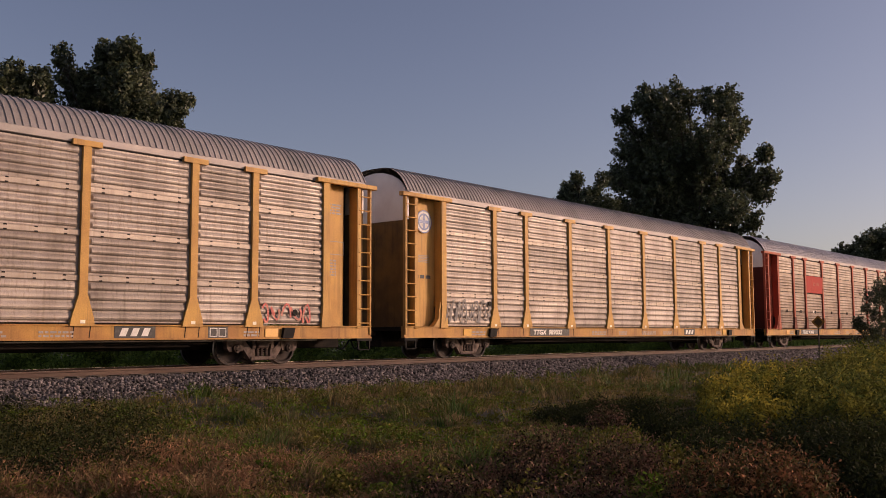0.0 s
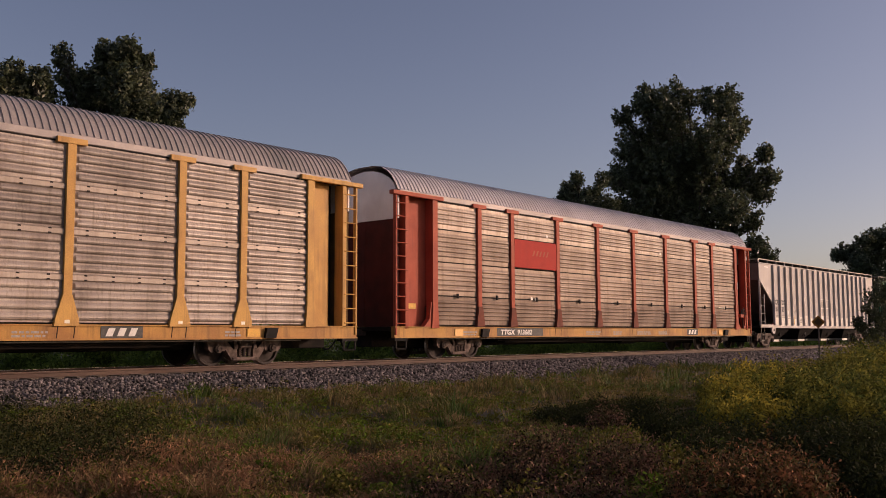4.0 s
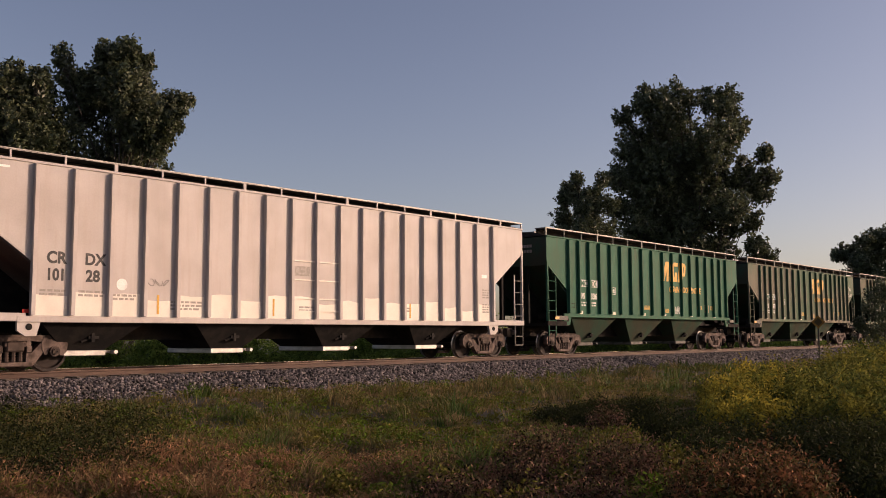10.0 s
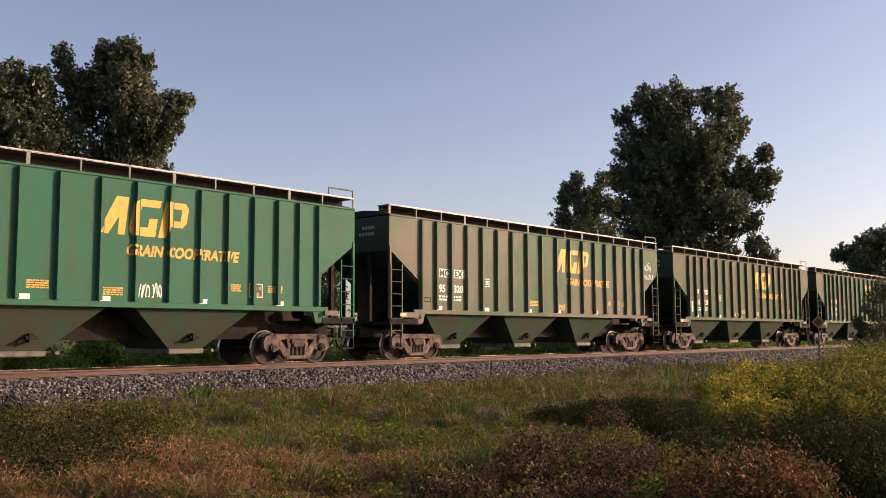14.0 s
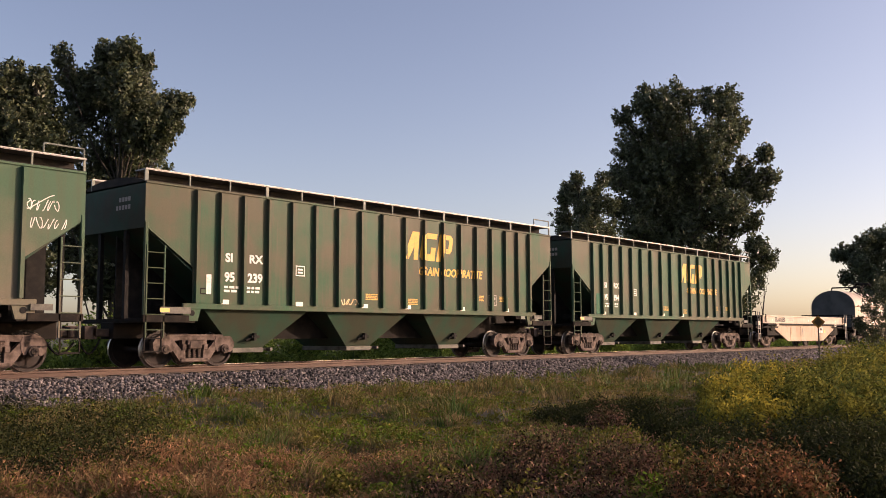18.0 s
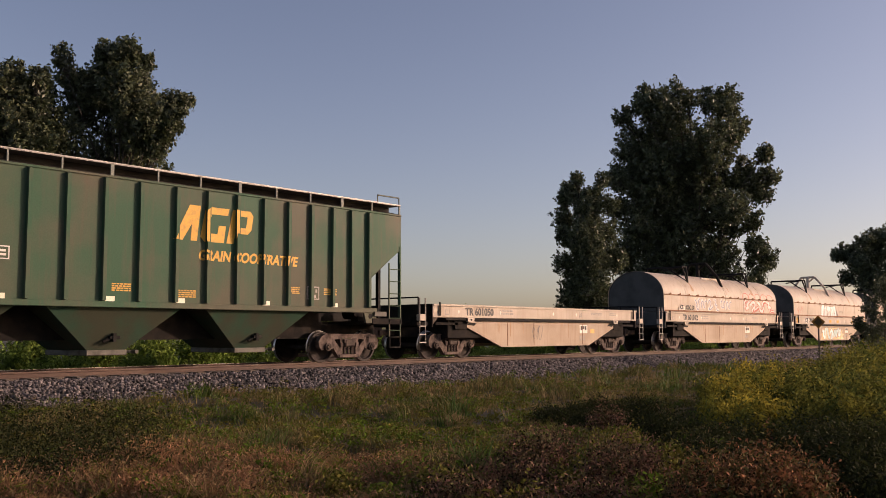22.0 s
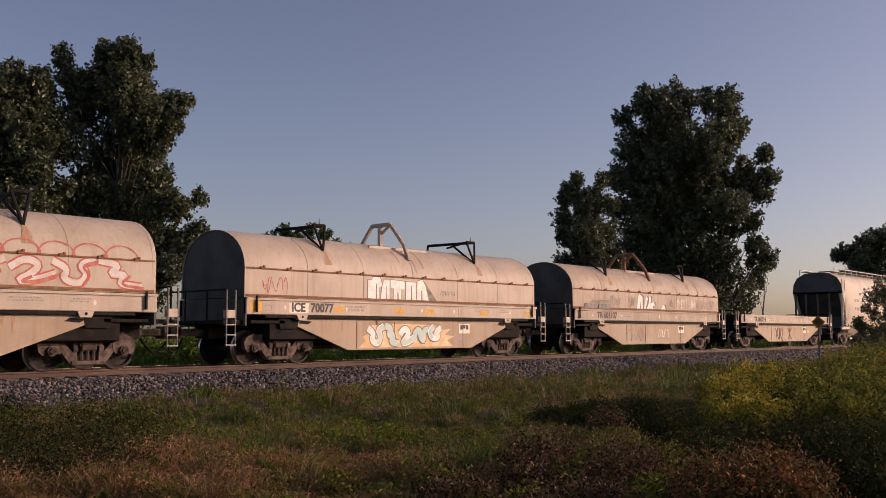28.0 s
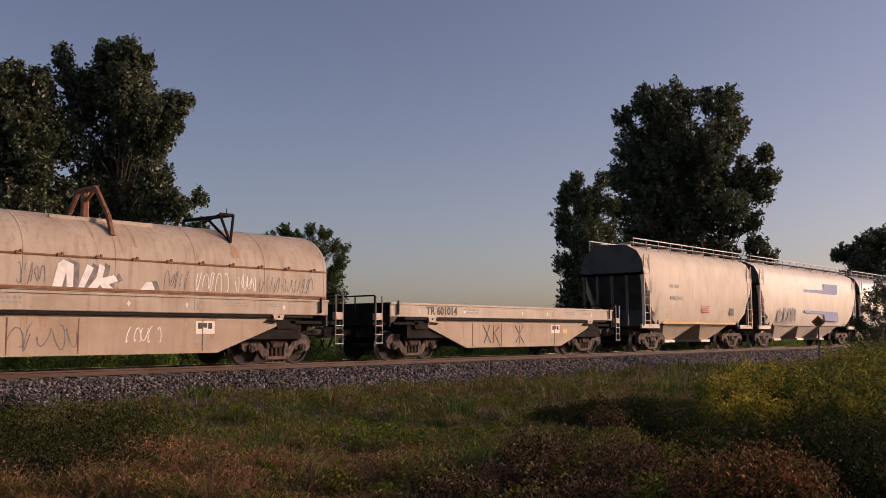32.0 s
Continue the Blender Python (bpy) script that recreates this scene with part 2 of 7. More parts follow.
    "roof_dark": material("dark_roof_sheet", (0.032, 0.028, 0.025), 0.8, (0.05, 0.042, 0.036), 2.0, grain=0.2, spec=0.12),
    "bay": material("grimy_shaded_green_paint", (0.030, 0.070, 0.047), 0.6, (0.05, 0.055, 0.038), 1.2, (0.4, 0.6), grain=0.12, streak=(0.06, 0.055, 0.036), streak_amount=0.35, spec=0.12),
    "weed_olive": material("olive_weed_leaf", (0.16, 0.14, 0.03), 0.75, (0.10, 0.105, 0.022), 1.0, (0.43, 0.57), random_tint=0.5, island=True, translucent=0.3, bump=0, spec=0.1),
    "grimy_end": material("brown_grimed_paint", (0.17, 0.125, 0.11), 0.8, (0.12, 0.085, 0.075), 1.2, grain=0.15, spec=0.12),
    "hood_end": material("dark_slate_end", (0.098, 0.100, 0.096), 0.6, (0.068, 0.069, 0.067), 1.5, grain=0.1, spec=0.12),
    "rust_light": material("thin_rust_wash", (0.40, 0.24, 0.14), 0.8, (0.50, 0.36, 0.25), 5.0, stretch=(6, 1, 1)),
    "sign": material("weathered_sign_back", (0.10, 0.06, 0.02), 0.9, (0.16, 0.08, 0.025), 6.0),
    "post": material("galvanised_post", (0.12, 0.10, 0.085), 0.6, metal=0.3),
}


# ---- mesh helpers ----
class Shape:
    """Collects vertices and faces of one part."""

    def __init__(self):
        self.v, self.f = [], []

    def add(self, verts, faces):
        o = len(self.v)
        self.v.extend(verts)
        self.f.extend([tuple(i + o for i in f) for f in faces])
        return self

    def box(self, x0, x1, y0, y1, z0, z1, c=0.0):
        x0, x1, y0, y1, z0, z1 = min(x0, x1), max(x0, x1), min(y0, y1), max(y0, y1), min(z0, z1), max(z0, z1)
        if c <= 0:
            return self.add([(x0, y0, z0), (x1, y0, z0), (x1, y1, z0), (x0, y1, z0), (x0, y0, z1), (x1, y0, z1), (x1, y1, z1), (x0, y1, z1)],
                            [(0, 3, 2, 1), (4, 5, 6, 7), (0, 1, 5, 4), (1, 2, 6, 5), (2, 3, 7, 6), (3, 0, 4, 7)])
        lo, hi, ix, v, f = (x0, y0, z0), (x1, y1, z1), {}, [], []
        for s in ((a, b, d) for a in (0, 1) for b in (0, 1) for d in (0, 1)):
            for ax in range(3):
                p = [(hi[k] - (0 if k == ax else c)) if s[k] else (lo[k] + (0 if k == ax else c)) for k in range(3)]
                ix[s, ax] = len(v)
                v.append(tuple(p))
        for ax in range(3):
            a, b = (ax + 1) % 3, (ax + 2) % 3
            for side in (0, 1):
                ring = []
                for i, j in ((0, 0), (1, 0), (1, 1), (0, 1)):
                    s = [0, 0, 0]
                    s[ax], s[a], s[b] = side, i, j
                    ring.append(ix[tuple(s), ax])
                f.append(tuple(ring if side else ring[::-1]))
            for i in (0, 1):
                for j in (0, 1):
                    s0, s1 = [0, 0, 0], [0, 0, 0]
                    s0[a] = s1[a] = i
                    s0[b] = s1[b] = j
                    s1[ax] = 1
                    q = (ix[tuple(s0), a], ix[tuple(s1), a], ix[tuple(s1), b], ix[tuple(s0), b])
                    f.append(q if i != j else q[::-1])
        for s in ((a, b, d) for a in (0, 1) for b in (0, 1) for d in (0, 1)):
            q = (ix[s, 0], ix[s, 1], ix[s, 2])
            f.append(q if sum(s) % 2 else q[::-1])
        return self.add(v, f)

    def plate(self, poly, y0, y1):
        """A polygon in the x-z plane, from y0 to y1."""
        n = len(poly)
        return self.add([(x, y0, z) for x, z in poly] + [(x, y1, z) for x, z in poly],
                        [tuple(range(n)), tuple(range(2 * n - 1, n - 1, -1))] + [(i, i + n, (i + 1) % n + n, (i + 1) % n) for i in range(n)])

    def bar(self, poly, x0, x1):
        """A polygon in the y-z plane, from x0 to x1."""
        n = len(poly)
        return self.add([(x0, y, z) for y, z in poly] + [(x1, y, z) for y, z in poly],
                        [tuple(range(n)), tuple(range(2 * n - 1, n - 1, -1))] + [(i, i + n, (i + 1) % n + n, (i + 1) % n) for i in range(n)])

    def tube(self, a, b, r, n=6, r2=None):
        a, b = Vector(a), Vector(b)
        d = (b - a).normalized()
        u = d.orthogonal().normalized()
        w = d.cross(u)
        r2 = r if r2 is None else r2
        ring = lambda p, q: [tuple(p + (u * math.cos(2 * math.pi * i / n) + w * math.sin(2 * math.pi * i / n)) * q) for i in range(n)]
        return self.add(ring(a, r) + ring(b, r2), [(i, (i + 1) % n, (i + 1) % n + n, i + n) for i in range(n)] + [tuple(range(n - 1, -1, -1)), tuple(range(n, 2 * n))])

    def lathe_y(self, profile, n=28):
        """A ring of (radius, y) turned about the y axis."""
        k, v = len(profile), []
        for i in range(n):
            a = 2 * math.pi * i / n
            v += [(r * math.cos(a), y, r * math.sin(a)) for r, y in profile]
        return self.add(v, [(i * k + j, i * k + j + 1, ((i + 1) % n) * k + j + 1, ((i + 1) % n) * k + j) for i in range(n) for j in range(k - 1)])

    def sheet(self, stations, closed=False):
        """Skin between rows of points."""
        k = len(stations[0])
        return self.add([p for s in stations for p in s], [(i * k + j, (i + 1) * k + j, (i + 1) * k + j + 1, i * k + j + 1) for i in range(len(stations) - 1) for j in range(k - 1)])

    def mesh(self, name, smooth=False):
        me = bpy.data.meshes.new(name)
        me.from_pydata(self.v, [], self.f)
        b = bmesh.new()
        b.from_mesh(me)
        bmesh.ops.recalc_face_normals(b, faces=b.faces)
        b.to_mesh(me)
        b.free()
        if smooth:
            me.polygons.foreach_set("use_smooth", [True] * len(me.polygons))
            me.set_sharp_from_angle(angle=radians(38))
        return me


def part(name, shape, mat, parent, label="", at=None, smooth=False):
    """One mesh object under a thing or under a part."""
    me = shape if isinstance(shape, bpy.types.Mesh) else shape.mesh(name, smooth)
    if not me.materials:
        me.materials.append(M[mat] if isinstance(mat, str) else mat)
    ob = new(name, me)
    ob.parent = parent
    if at:
        ob.location = at
    return tagged(ob, label)


def thing(name, label, category, group="", at=(0, 0, 0)):
    ob = new(name)
    ob.location = at
    ob.empty_display_size = 0.3
    return tagged(ob, label, category, group)


def writing(text, size, x, z, y, mat, parent, squeeze=1.0, label="", shear=0.0):
    """Painted letters on a side that faces -y, from x rightwards, standing on z."""
    cu = bpy.data.curves.new("lettering", "FONT")
    cu.body, cu.size, cu.shear, cu.extrude, cu.resolution_u, cu.offset = text, size * 1.4, shear, 0.002, 3, size * 0.05
    tmp = bpy.data.objects.new("lettering", cu)
    scene.collection.objects.link(tmp)
    bpy.context.view_layer.update()
    me = bpy.data.meshes.new_from_object(tmp.evaluated_get(bpy.context.evaluated_depsgraph_get()))
    bpy.data.objects.remove(tmp)
    me.transform(Matrix.Translation((x, y, z)) @ Matrix.Rotation(radians(90), 4, "X") @ Matrix.Diagonal((squeeze, 1, 1, 1)))
    me.materials.clear()
    me.materials.append(M[mat])
    return part("lettering", me, mat, parent, label)


def over_ribs(ob, ribs, y, mat):
    """The stretches of a painted word that lie on the ribs it crosses."""
    for rx in ribs:
        b = bmesh.new()
        b.from_mesh(ob.data)
        for px, n in ((rx - 0.044, -1), (rx + 0.044, 1)):
            bmesh.ops.bisect_plane(b, geom=b.verts[:] + b.edges[:] + b.faces[:], plane_co=(px, 0, 0), plane_no=(n, 0, 0), clear_outer=True)
        if len(b.faces):
            me = bpy.data.meshes.new("stroke_on_rib")
            b.to_mesh(me)
            me.transform(Matrix.Translation((0, y, 0)))
            part("stroke_on_rib", me, mat, ob)
        b.free()


def bars(x, z, width, lines, size, y, mat, parent, seed=1, name="data_panel"):
    """Lines of small print as plain bars."""
    rnd, s = random.Random(seed), Shape()
    for i in range(lines):
        zz, xx = z - i * size * 1.7, x
        while xx < x + width * 0.95:
            w = min(rnd.uniform(1.2, 4.0) * size, x + width - xx)
            s.box(xx, xx + w, y - 0.003, y, zz, zz + size)
            xx += w + size * 0.7
    ob = part(name, s, mat, parent)
    ob["kind"] = "stuff"
    return ob


def fast_mesh(name, verts, faces):
    """A mesh from arrays: faces all with the same number of corners."""
    me = bpy.data.meshes.new(name)
    verts, faces = np.asarray(verts, np.float32), np.asarray(faces, np.int32)
    k = faces.shape[1]
    me.vertices.add(len(verts))
    me.vertices.foreach_set("co", verts.ravel())
    me.loops.add(faces.size)
    me.loops.foreach_set("vertex_index", faces.ravel())
    me.polygons.add(len(faces))
    me.polygons.foreach_set("loop_start", np.arange(len(faces), dtype=np.int32) * k)
    me.update(calc_edges=True)
    return me

# ---- ground and track ----
def ground_z(x, y):
    """Height of the ground: it rises a little towards the foot of the bank, and again behind the track."""
    z = -0.82 + 0.05 * np.sin(x * 0.31 + 1.0) * np.sin(y * 0.43) + 0.03 * np.sin(x * 0.9 + y * 0.7)
    z = z + 0.045 * np.sin(x * 2.3 + np.sin(y * 1.9)) * np.sin(y * 2.7 + 1.3 * np.sin(x * 1.1))
    return z + 0.20 * np.clip((y + 8.5) / 4.5, 0, 1) + 0.10 * np.clip(y / 8, 0, 1)


xs = [-2500, -900, -400, -150, -60, -20] + [i * 0.5 for i in range(-8, 56)] + [28 + i * 1.0 for i in range(36)] + [68, 74, 82, 92, 110, 140, 180, 260, 400, 800, 2500]
ys = [-2500, -800, -300, -120, -60, -40, -30] + [-26 + i * 0.5 for i in range(80)] + [16, 20, 26, 34, 50, 80, 140, 300, 800, 2500]
s = Shape().sheet([[(x, y, float(ground_z(x, y))) for y in ys] for x in xs])
ground = new("ground", s.mesh("ground", True))
ground.data.materials.append(M["soil"])
tagged(ground, "rough grassy earth on both sides of a railway line", "ground", kind="structure")

s = Shape().bar([(-4.3, -1.0), (-3.9, -0.74), (-2.1, -0.20), (-1.5, -0.19), (1.5, -0.19), (2.1, -0.20), (3.9, -0.66), (4.3, -1.0)], -150, 900)
bed = new("ballast_bed", s.mesh("ballast_bed"))
bed.data.materials.append(M["bed"])
tagged(bed, "sloping bank of grey crushed stone under the railway track", "ballast", kind="structure")

# loose stones on the near slope and crown of the bank
rng = np.random.default_rng(5)
def stones(name, count, x0, x1, size):
    u = rng.random(count)
    x = x0 + (x1 - x0) * u ** 1.5
    y = rng.uniform(-4.15, -0.95, count)
    z = np.where(y < -2.1, -0.74 + (y + 3.9) * (0.54 / 1.8), -0.20 + (y + 2.1) * 0.01) + rng.uniform(-0.012, 0.02, count)
    r = rng.uniform(0.6, 1.3, count) * size * (1 + 0.012 * x)
    octa = np.array([(1, 0, 0), (-1, 0, 0), (0, 1, 0), (0, -1, 0), (0, 0, 1), (0, 0, -1)], float)
    ax = np.linalg.qr(rng.normal(size=(count, 3, 3)))[0]
    v = octa[None] * rng.uniform(0.55, 1.25, (count, 6, 1))
    v = np.einsum("nij,nkj->nki", ax, v) * r[:, None, None] + np.stack([x, y, z], 1)[:, None]
    f = np.array([(0, 2, 4), (2, 1, 4), (1, 3, 4), (3, 0, 4), (2, 0, 5), (1, 2, 5), (3, 1, 5), (0, 3, 5)])
    me = fast_mesh(name, v.reshape(-1, 3), (f[None] + 6 * np.arange(count)[:, None, None]).reshape(-1, 3))
    me.materials.append(M["stone"])
    return tagged(new(name, me), "loose crushed grey ballast stones beside the rail", "stones", kind="stuff")


stones("ballast_stones", 44000, 2, 75, 0.046)

def rail(y):
    prof = [(-0.07, -0.165), (0.07, -0.165), (0.07, -0.15), (0.012, -0.13), (0.012, -0.045), (0.036, -0.035), (0.036, -0.006), (0.028, 0.0), (-0.028, 0.0), (-0.036, -0.006), (-0.036, -0.035), (-0.012, -0.045), (-0.012, -0.13), (-0.07, -0.15)]
    ob = thing("rail", "long rusty steel rail with a worn bright head", "rail", "rails of the track")
    part("web", Shape().bar([(y + a, z) for a, z in prof], -150, 900), "rail", ob)
    part("running_surface", Shape().box(-150, 900, y - 0.026, y + 0.026, 0.0, 0.004), "railhead" if y < 0 else "shiny_rail", ob, "bright worn running surface")


rail(-0.7535)
rail(0.7535)
tie_mesh = Shape().box(-0.115, 0.115, -1.3, 1.3, -0.3, -0.125, 0.012).mesh("tie")
for i in range(100):
    t = thing("railway_tie", "dark weathered wooden tie half sunk in ballast", "tie", "ties of the track", (i * 0.54 - 2 + random.uniform(-0.03, 0.03), 0, 0))
    part("timber", tie_mesh, "tie", t)


# ---- plants ----
def leaves_mesh(name, centres, size, mat, slim=0.34):
    """Small pointed leaves, each a bent diamond, one island each."""
    n = len(centres)
    ax = np.linalg.qr(rng.normal(size=(n, 3, 3)))[0]
    d = np.array([(0, -0.6, 0), (slim, -0.05, 0.10), (0, 0.6, 0.0), (-slim, -0.05, 0.10)])
    sz = size * rng.uniform(0.65, 1.35, n)
    v = np.einsum("nij,kj->nki", ax, d) * sz[:, None, None] + centres[:, None]
    f = np.array([(0, 1, 2), (0, 2, 3)])
    me = fast_mesh(name, v.reshape(-1, 3), (f[None] + 4 * np.arange(n)[:, None, None]).reshape(-1, 3))
    me.materials.append(M[mat])
    return me


def lobe_points(lobes, count, per, length, leaf, depth, rise):
    """Leaf places along short upright shoots that stand on and in the rounded lobes of a crown."""
    w = np.array([r ** 1.75 for _, _, r in lobes])
    pick = rng.choice(len(lobes), count, p=w / w.sum())
    L = np.array(lobes)[pick]
    d = rng.normal(size=(count, 3))
    d /= np.linalg.norm(d, axis=1)[:, None]
    rad = rng.uniform(0.1, 1.0, count) ** 0.45 * L[:, 2] * 1.06
    off = np.array([rng.uniform(-1, 1) * depth * min(1.0, 0.35 + r / 2) for _, _, r in lobes])[pick]
    c = np.stack([L[:, 0], off, L[:, 1]], 1) + d * rad[:, None]
    # a shoot points out from the stem and upwards
    out = np.stack([L[:, 0], off, np.zeros(count)], 1)
    out /= np.maximum(np.linalg.norm(out, axis=1), 0.6)[:, None]
    way = d * 0.45 + out * 0.55 + np.array([0, 0, rise]) + rng.normal(size=(count, 3)) * 0.18
    way /= np.linalg.norm(way, axis=1)[:, None]
    reach = length * rng.uniform(0.45, 1.35, count) * np.clip(L[:, 2] / length, 0.65, 1.0)
    k = np.maximum(3, rng.poisson(per, count))
    idx = np.repeat(np.arange(count), k)
    along = rng.uniform(0, 1, len(idx)) ** 0.85
    wide = leaf * (0.95 - 0.6 * along)
    p = c[idx] + way[idx] * ((along - 0.55) * reach[idx])[:, None] + rng.normal(size=(len(idx), 3)) * wide[:, None]
    return p, c, pick


def tree(name, label, base, lobes, clumps, per, length, leaf, mat, depth, trunk, turn=-49.3, category="tree", rise=0.75):
    """A tapered trunk with limbs to every lobe, twigs to the clumps, and a crown of small leaves."""
    ob = thing(name, label, category, at=base)
    ob.rotation_euler = (0, 0, radians(turn))
    pts, c, pick = lobe_points(lobes, clumps, per, length, leaf, depth, rise)
    pts[:, 2] -= base[2]
    c[:, 2] -= base[2]
    part("crown", leaves_mesh("crown", pts, leaf, mat), mat, ob)
    s = Shape()
    h = max(z for _, z, _ in lobes) - base[2]
    spine = [Vector((math.sin(i * 1.7) * 0.03 * h * i / 6, math.cos(i * 1.3) * 0.02 * h * i / 6, h * 0.85 * i / 6 - 0.15)) for i in range(7)]
    for i in range(6):
        s.tube(spine[i], spine[i + 1], trunk * (1 - i / 6.6), 8, trunk * (1 - (i + 1) / 6.6))
    part("trunk", s, "bark", ob, smooth=True)
    for j, (u, z, r) in enumerate(lobes):
        mine = c[pick == j]
        if not len(mine):
            continue
        m = Vector(mine.mean(0)) * 0.88 + spine[3] * 0.12
        k = max(0, min(5, int((m.z / h - 0.25) / 0.85 * 6)))
        s = Shape()
        elbow = spine[k].lerp(m, 0.5) + Vector((0, 0, -0.04 * h))
        s.tube(spine[k], elbow, trunk * 0.2, 6, trunk * 0.13)
        s.tube(elbow, m, trunk * 0.13, 6, trunk * 0.06)
        for q in mine[:: max(1, len(mine) // 14)]:
            s.tube(m, Vector(q), trunk * 0.05, 4, 0.006)
        part("limb", s, "bark", ob)
    return ob


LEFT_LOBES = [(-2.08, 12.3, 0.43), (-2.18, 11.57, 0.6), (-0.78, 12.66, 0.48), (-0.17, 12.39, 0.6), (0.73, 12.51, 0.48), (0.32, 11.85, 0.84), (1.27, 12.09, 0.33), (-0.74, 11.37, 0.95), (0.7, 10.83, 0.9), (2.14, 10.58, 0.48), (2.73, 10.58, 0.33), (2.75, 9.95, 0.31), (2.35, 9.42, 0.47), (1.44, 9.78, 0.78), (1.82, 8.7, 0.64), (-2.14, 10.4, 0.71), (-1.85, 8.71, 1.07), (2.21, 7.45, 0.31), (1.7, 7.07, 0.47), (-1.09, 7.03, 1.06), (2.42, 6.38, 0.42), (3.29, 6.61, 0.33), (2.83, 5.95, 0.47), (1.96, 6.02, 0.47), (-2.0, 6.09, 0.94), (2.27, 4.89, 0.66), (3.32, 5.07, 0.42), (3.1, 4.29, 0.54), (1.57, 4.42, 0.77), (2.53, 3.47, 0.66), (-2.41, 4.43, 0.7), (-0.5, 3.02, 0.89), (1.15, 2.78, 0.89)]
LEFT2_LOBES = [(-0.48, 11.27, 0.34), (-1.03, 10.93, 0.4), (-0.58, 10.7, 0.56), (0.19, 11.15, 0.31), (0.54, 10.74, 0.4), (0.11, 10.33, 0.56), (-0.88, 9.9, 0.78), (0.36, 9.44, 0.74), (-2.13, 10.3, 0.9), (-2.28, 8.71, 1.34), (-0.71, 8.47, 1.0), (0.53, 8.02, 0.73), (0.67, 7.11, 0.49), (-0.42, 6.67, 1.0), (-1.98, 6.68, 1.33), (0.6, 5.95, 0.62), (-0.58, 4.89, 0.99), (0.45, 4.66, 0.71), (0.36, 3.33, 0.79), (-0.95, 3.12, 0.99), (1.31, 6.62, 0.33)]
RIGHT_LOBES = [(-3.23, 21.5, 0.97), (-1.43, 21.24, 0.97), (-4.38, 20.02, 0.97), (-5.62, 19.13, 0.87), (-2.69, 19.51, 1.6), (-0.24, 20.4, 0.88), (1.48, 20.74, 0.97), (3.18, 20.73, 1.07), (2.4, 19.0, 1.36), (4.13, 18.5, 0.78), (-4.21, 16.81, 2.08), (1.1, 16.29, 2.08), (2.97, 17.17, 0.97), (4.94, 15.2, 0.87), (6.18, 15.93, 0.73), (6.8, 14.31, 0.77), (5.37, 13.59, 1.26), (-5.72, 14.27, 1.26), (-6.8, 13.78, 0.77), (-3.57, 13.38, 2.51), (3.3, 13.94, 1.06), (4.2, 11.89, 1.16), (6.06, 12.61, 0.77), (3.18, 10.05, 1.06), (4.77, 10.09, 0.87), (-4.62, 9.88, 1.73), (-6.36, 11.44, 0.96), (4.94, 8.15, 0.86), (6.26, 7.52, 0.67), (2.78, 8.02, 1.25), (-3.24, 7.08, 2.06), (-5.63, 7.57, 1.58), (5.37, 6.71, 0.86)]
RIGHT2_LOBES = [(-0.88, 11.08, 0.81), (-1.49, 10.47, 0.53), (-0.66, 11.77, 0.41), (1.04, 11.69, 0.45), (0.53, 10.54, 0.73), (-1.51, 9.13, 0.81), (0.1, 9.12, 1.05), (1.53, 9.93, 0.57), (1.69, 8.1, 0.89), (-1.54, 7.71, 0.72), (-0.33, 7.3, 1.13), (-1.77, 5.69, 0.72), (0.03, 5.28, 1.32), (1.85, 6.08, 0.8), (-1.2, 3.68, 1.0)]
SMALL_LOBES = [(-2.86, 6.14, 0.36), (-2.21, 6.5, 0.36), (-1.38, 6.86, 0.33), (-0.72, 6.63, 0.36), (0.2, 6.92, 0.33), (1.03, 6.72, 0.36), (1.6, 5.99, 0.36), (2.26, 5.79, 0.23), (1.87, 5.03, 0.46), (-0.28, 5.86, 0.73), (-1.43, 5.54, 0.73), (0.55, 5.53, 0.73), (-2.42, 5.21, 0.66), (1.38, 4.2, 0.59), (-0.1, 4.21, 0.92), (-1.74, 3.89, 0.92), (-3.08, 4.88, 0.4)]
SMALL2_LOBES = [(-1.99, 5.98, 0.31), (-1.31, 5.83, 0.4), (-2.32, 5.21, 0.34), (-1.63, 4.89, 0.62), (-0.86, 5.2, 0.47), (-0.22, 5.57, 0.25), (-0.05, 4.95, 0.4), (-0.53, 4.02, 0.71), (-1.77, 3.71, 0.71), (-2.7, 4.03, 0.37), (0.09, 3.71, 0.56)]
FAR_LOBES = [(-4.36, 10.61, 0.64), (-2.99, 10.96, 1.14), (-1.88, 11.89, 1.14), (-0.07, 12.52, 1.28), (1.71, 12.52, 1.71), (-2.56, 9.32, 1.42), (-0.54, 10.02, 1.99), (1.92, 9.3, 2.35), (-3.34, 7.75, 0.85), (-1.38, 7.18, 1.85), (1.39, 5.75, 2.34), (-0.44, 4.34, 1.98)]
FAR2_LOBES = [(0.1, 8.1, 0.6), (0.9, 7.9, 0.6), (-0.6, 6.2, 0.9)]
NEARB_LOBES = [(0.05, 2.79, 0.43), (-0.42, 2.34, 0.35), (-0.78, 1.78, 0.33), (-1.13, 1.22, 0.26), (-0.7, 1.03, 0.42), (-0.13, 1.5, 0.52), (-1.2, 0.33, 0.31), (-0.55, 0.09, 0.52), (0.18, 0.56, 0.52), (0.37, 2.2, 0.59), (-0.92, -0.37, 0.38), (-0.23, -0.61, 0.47)]
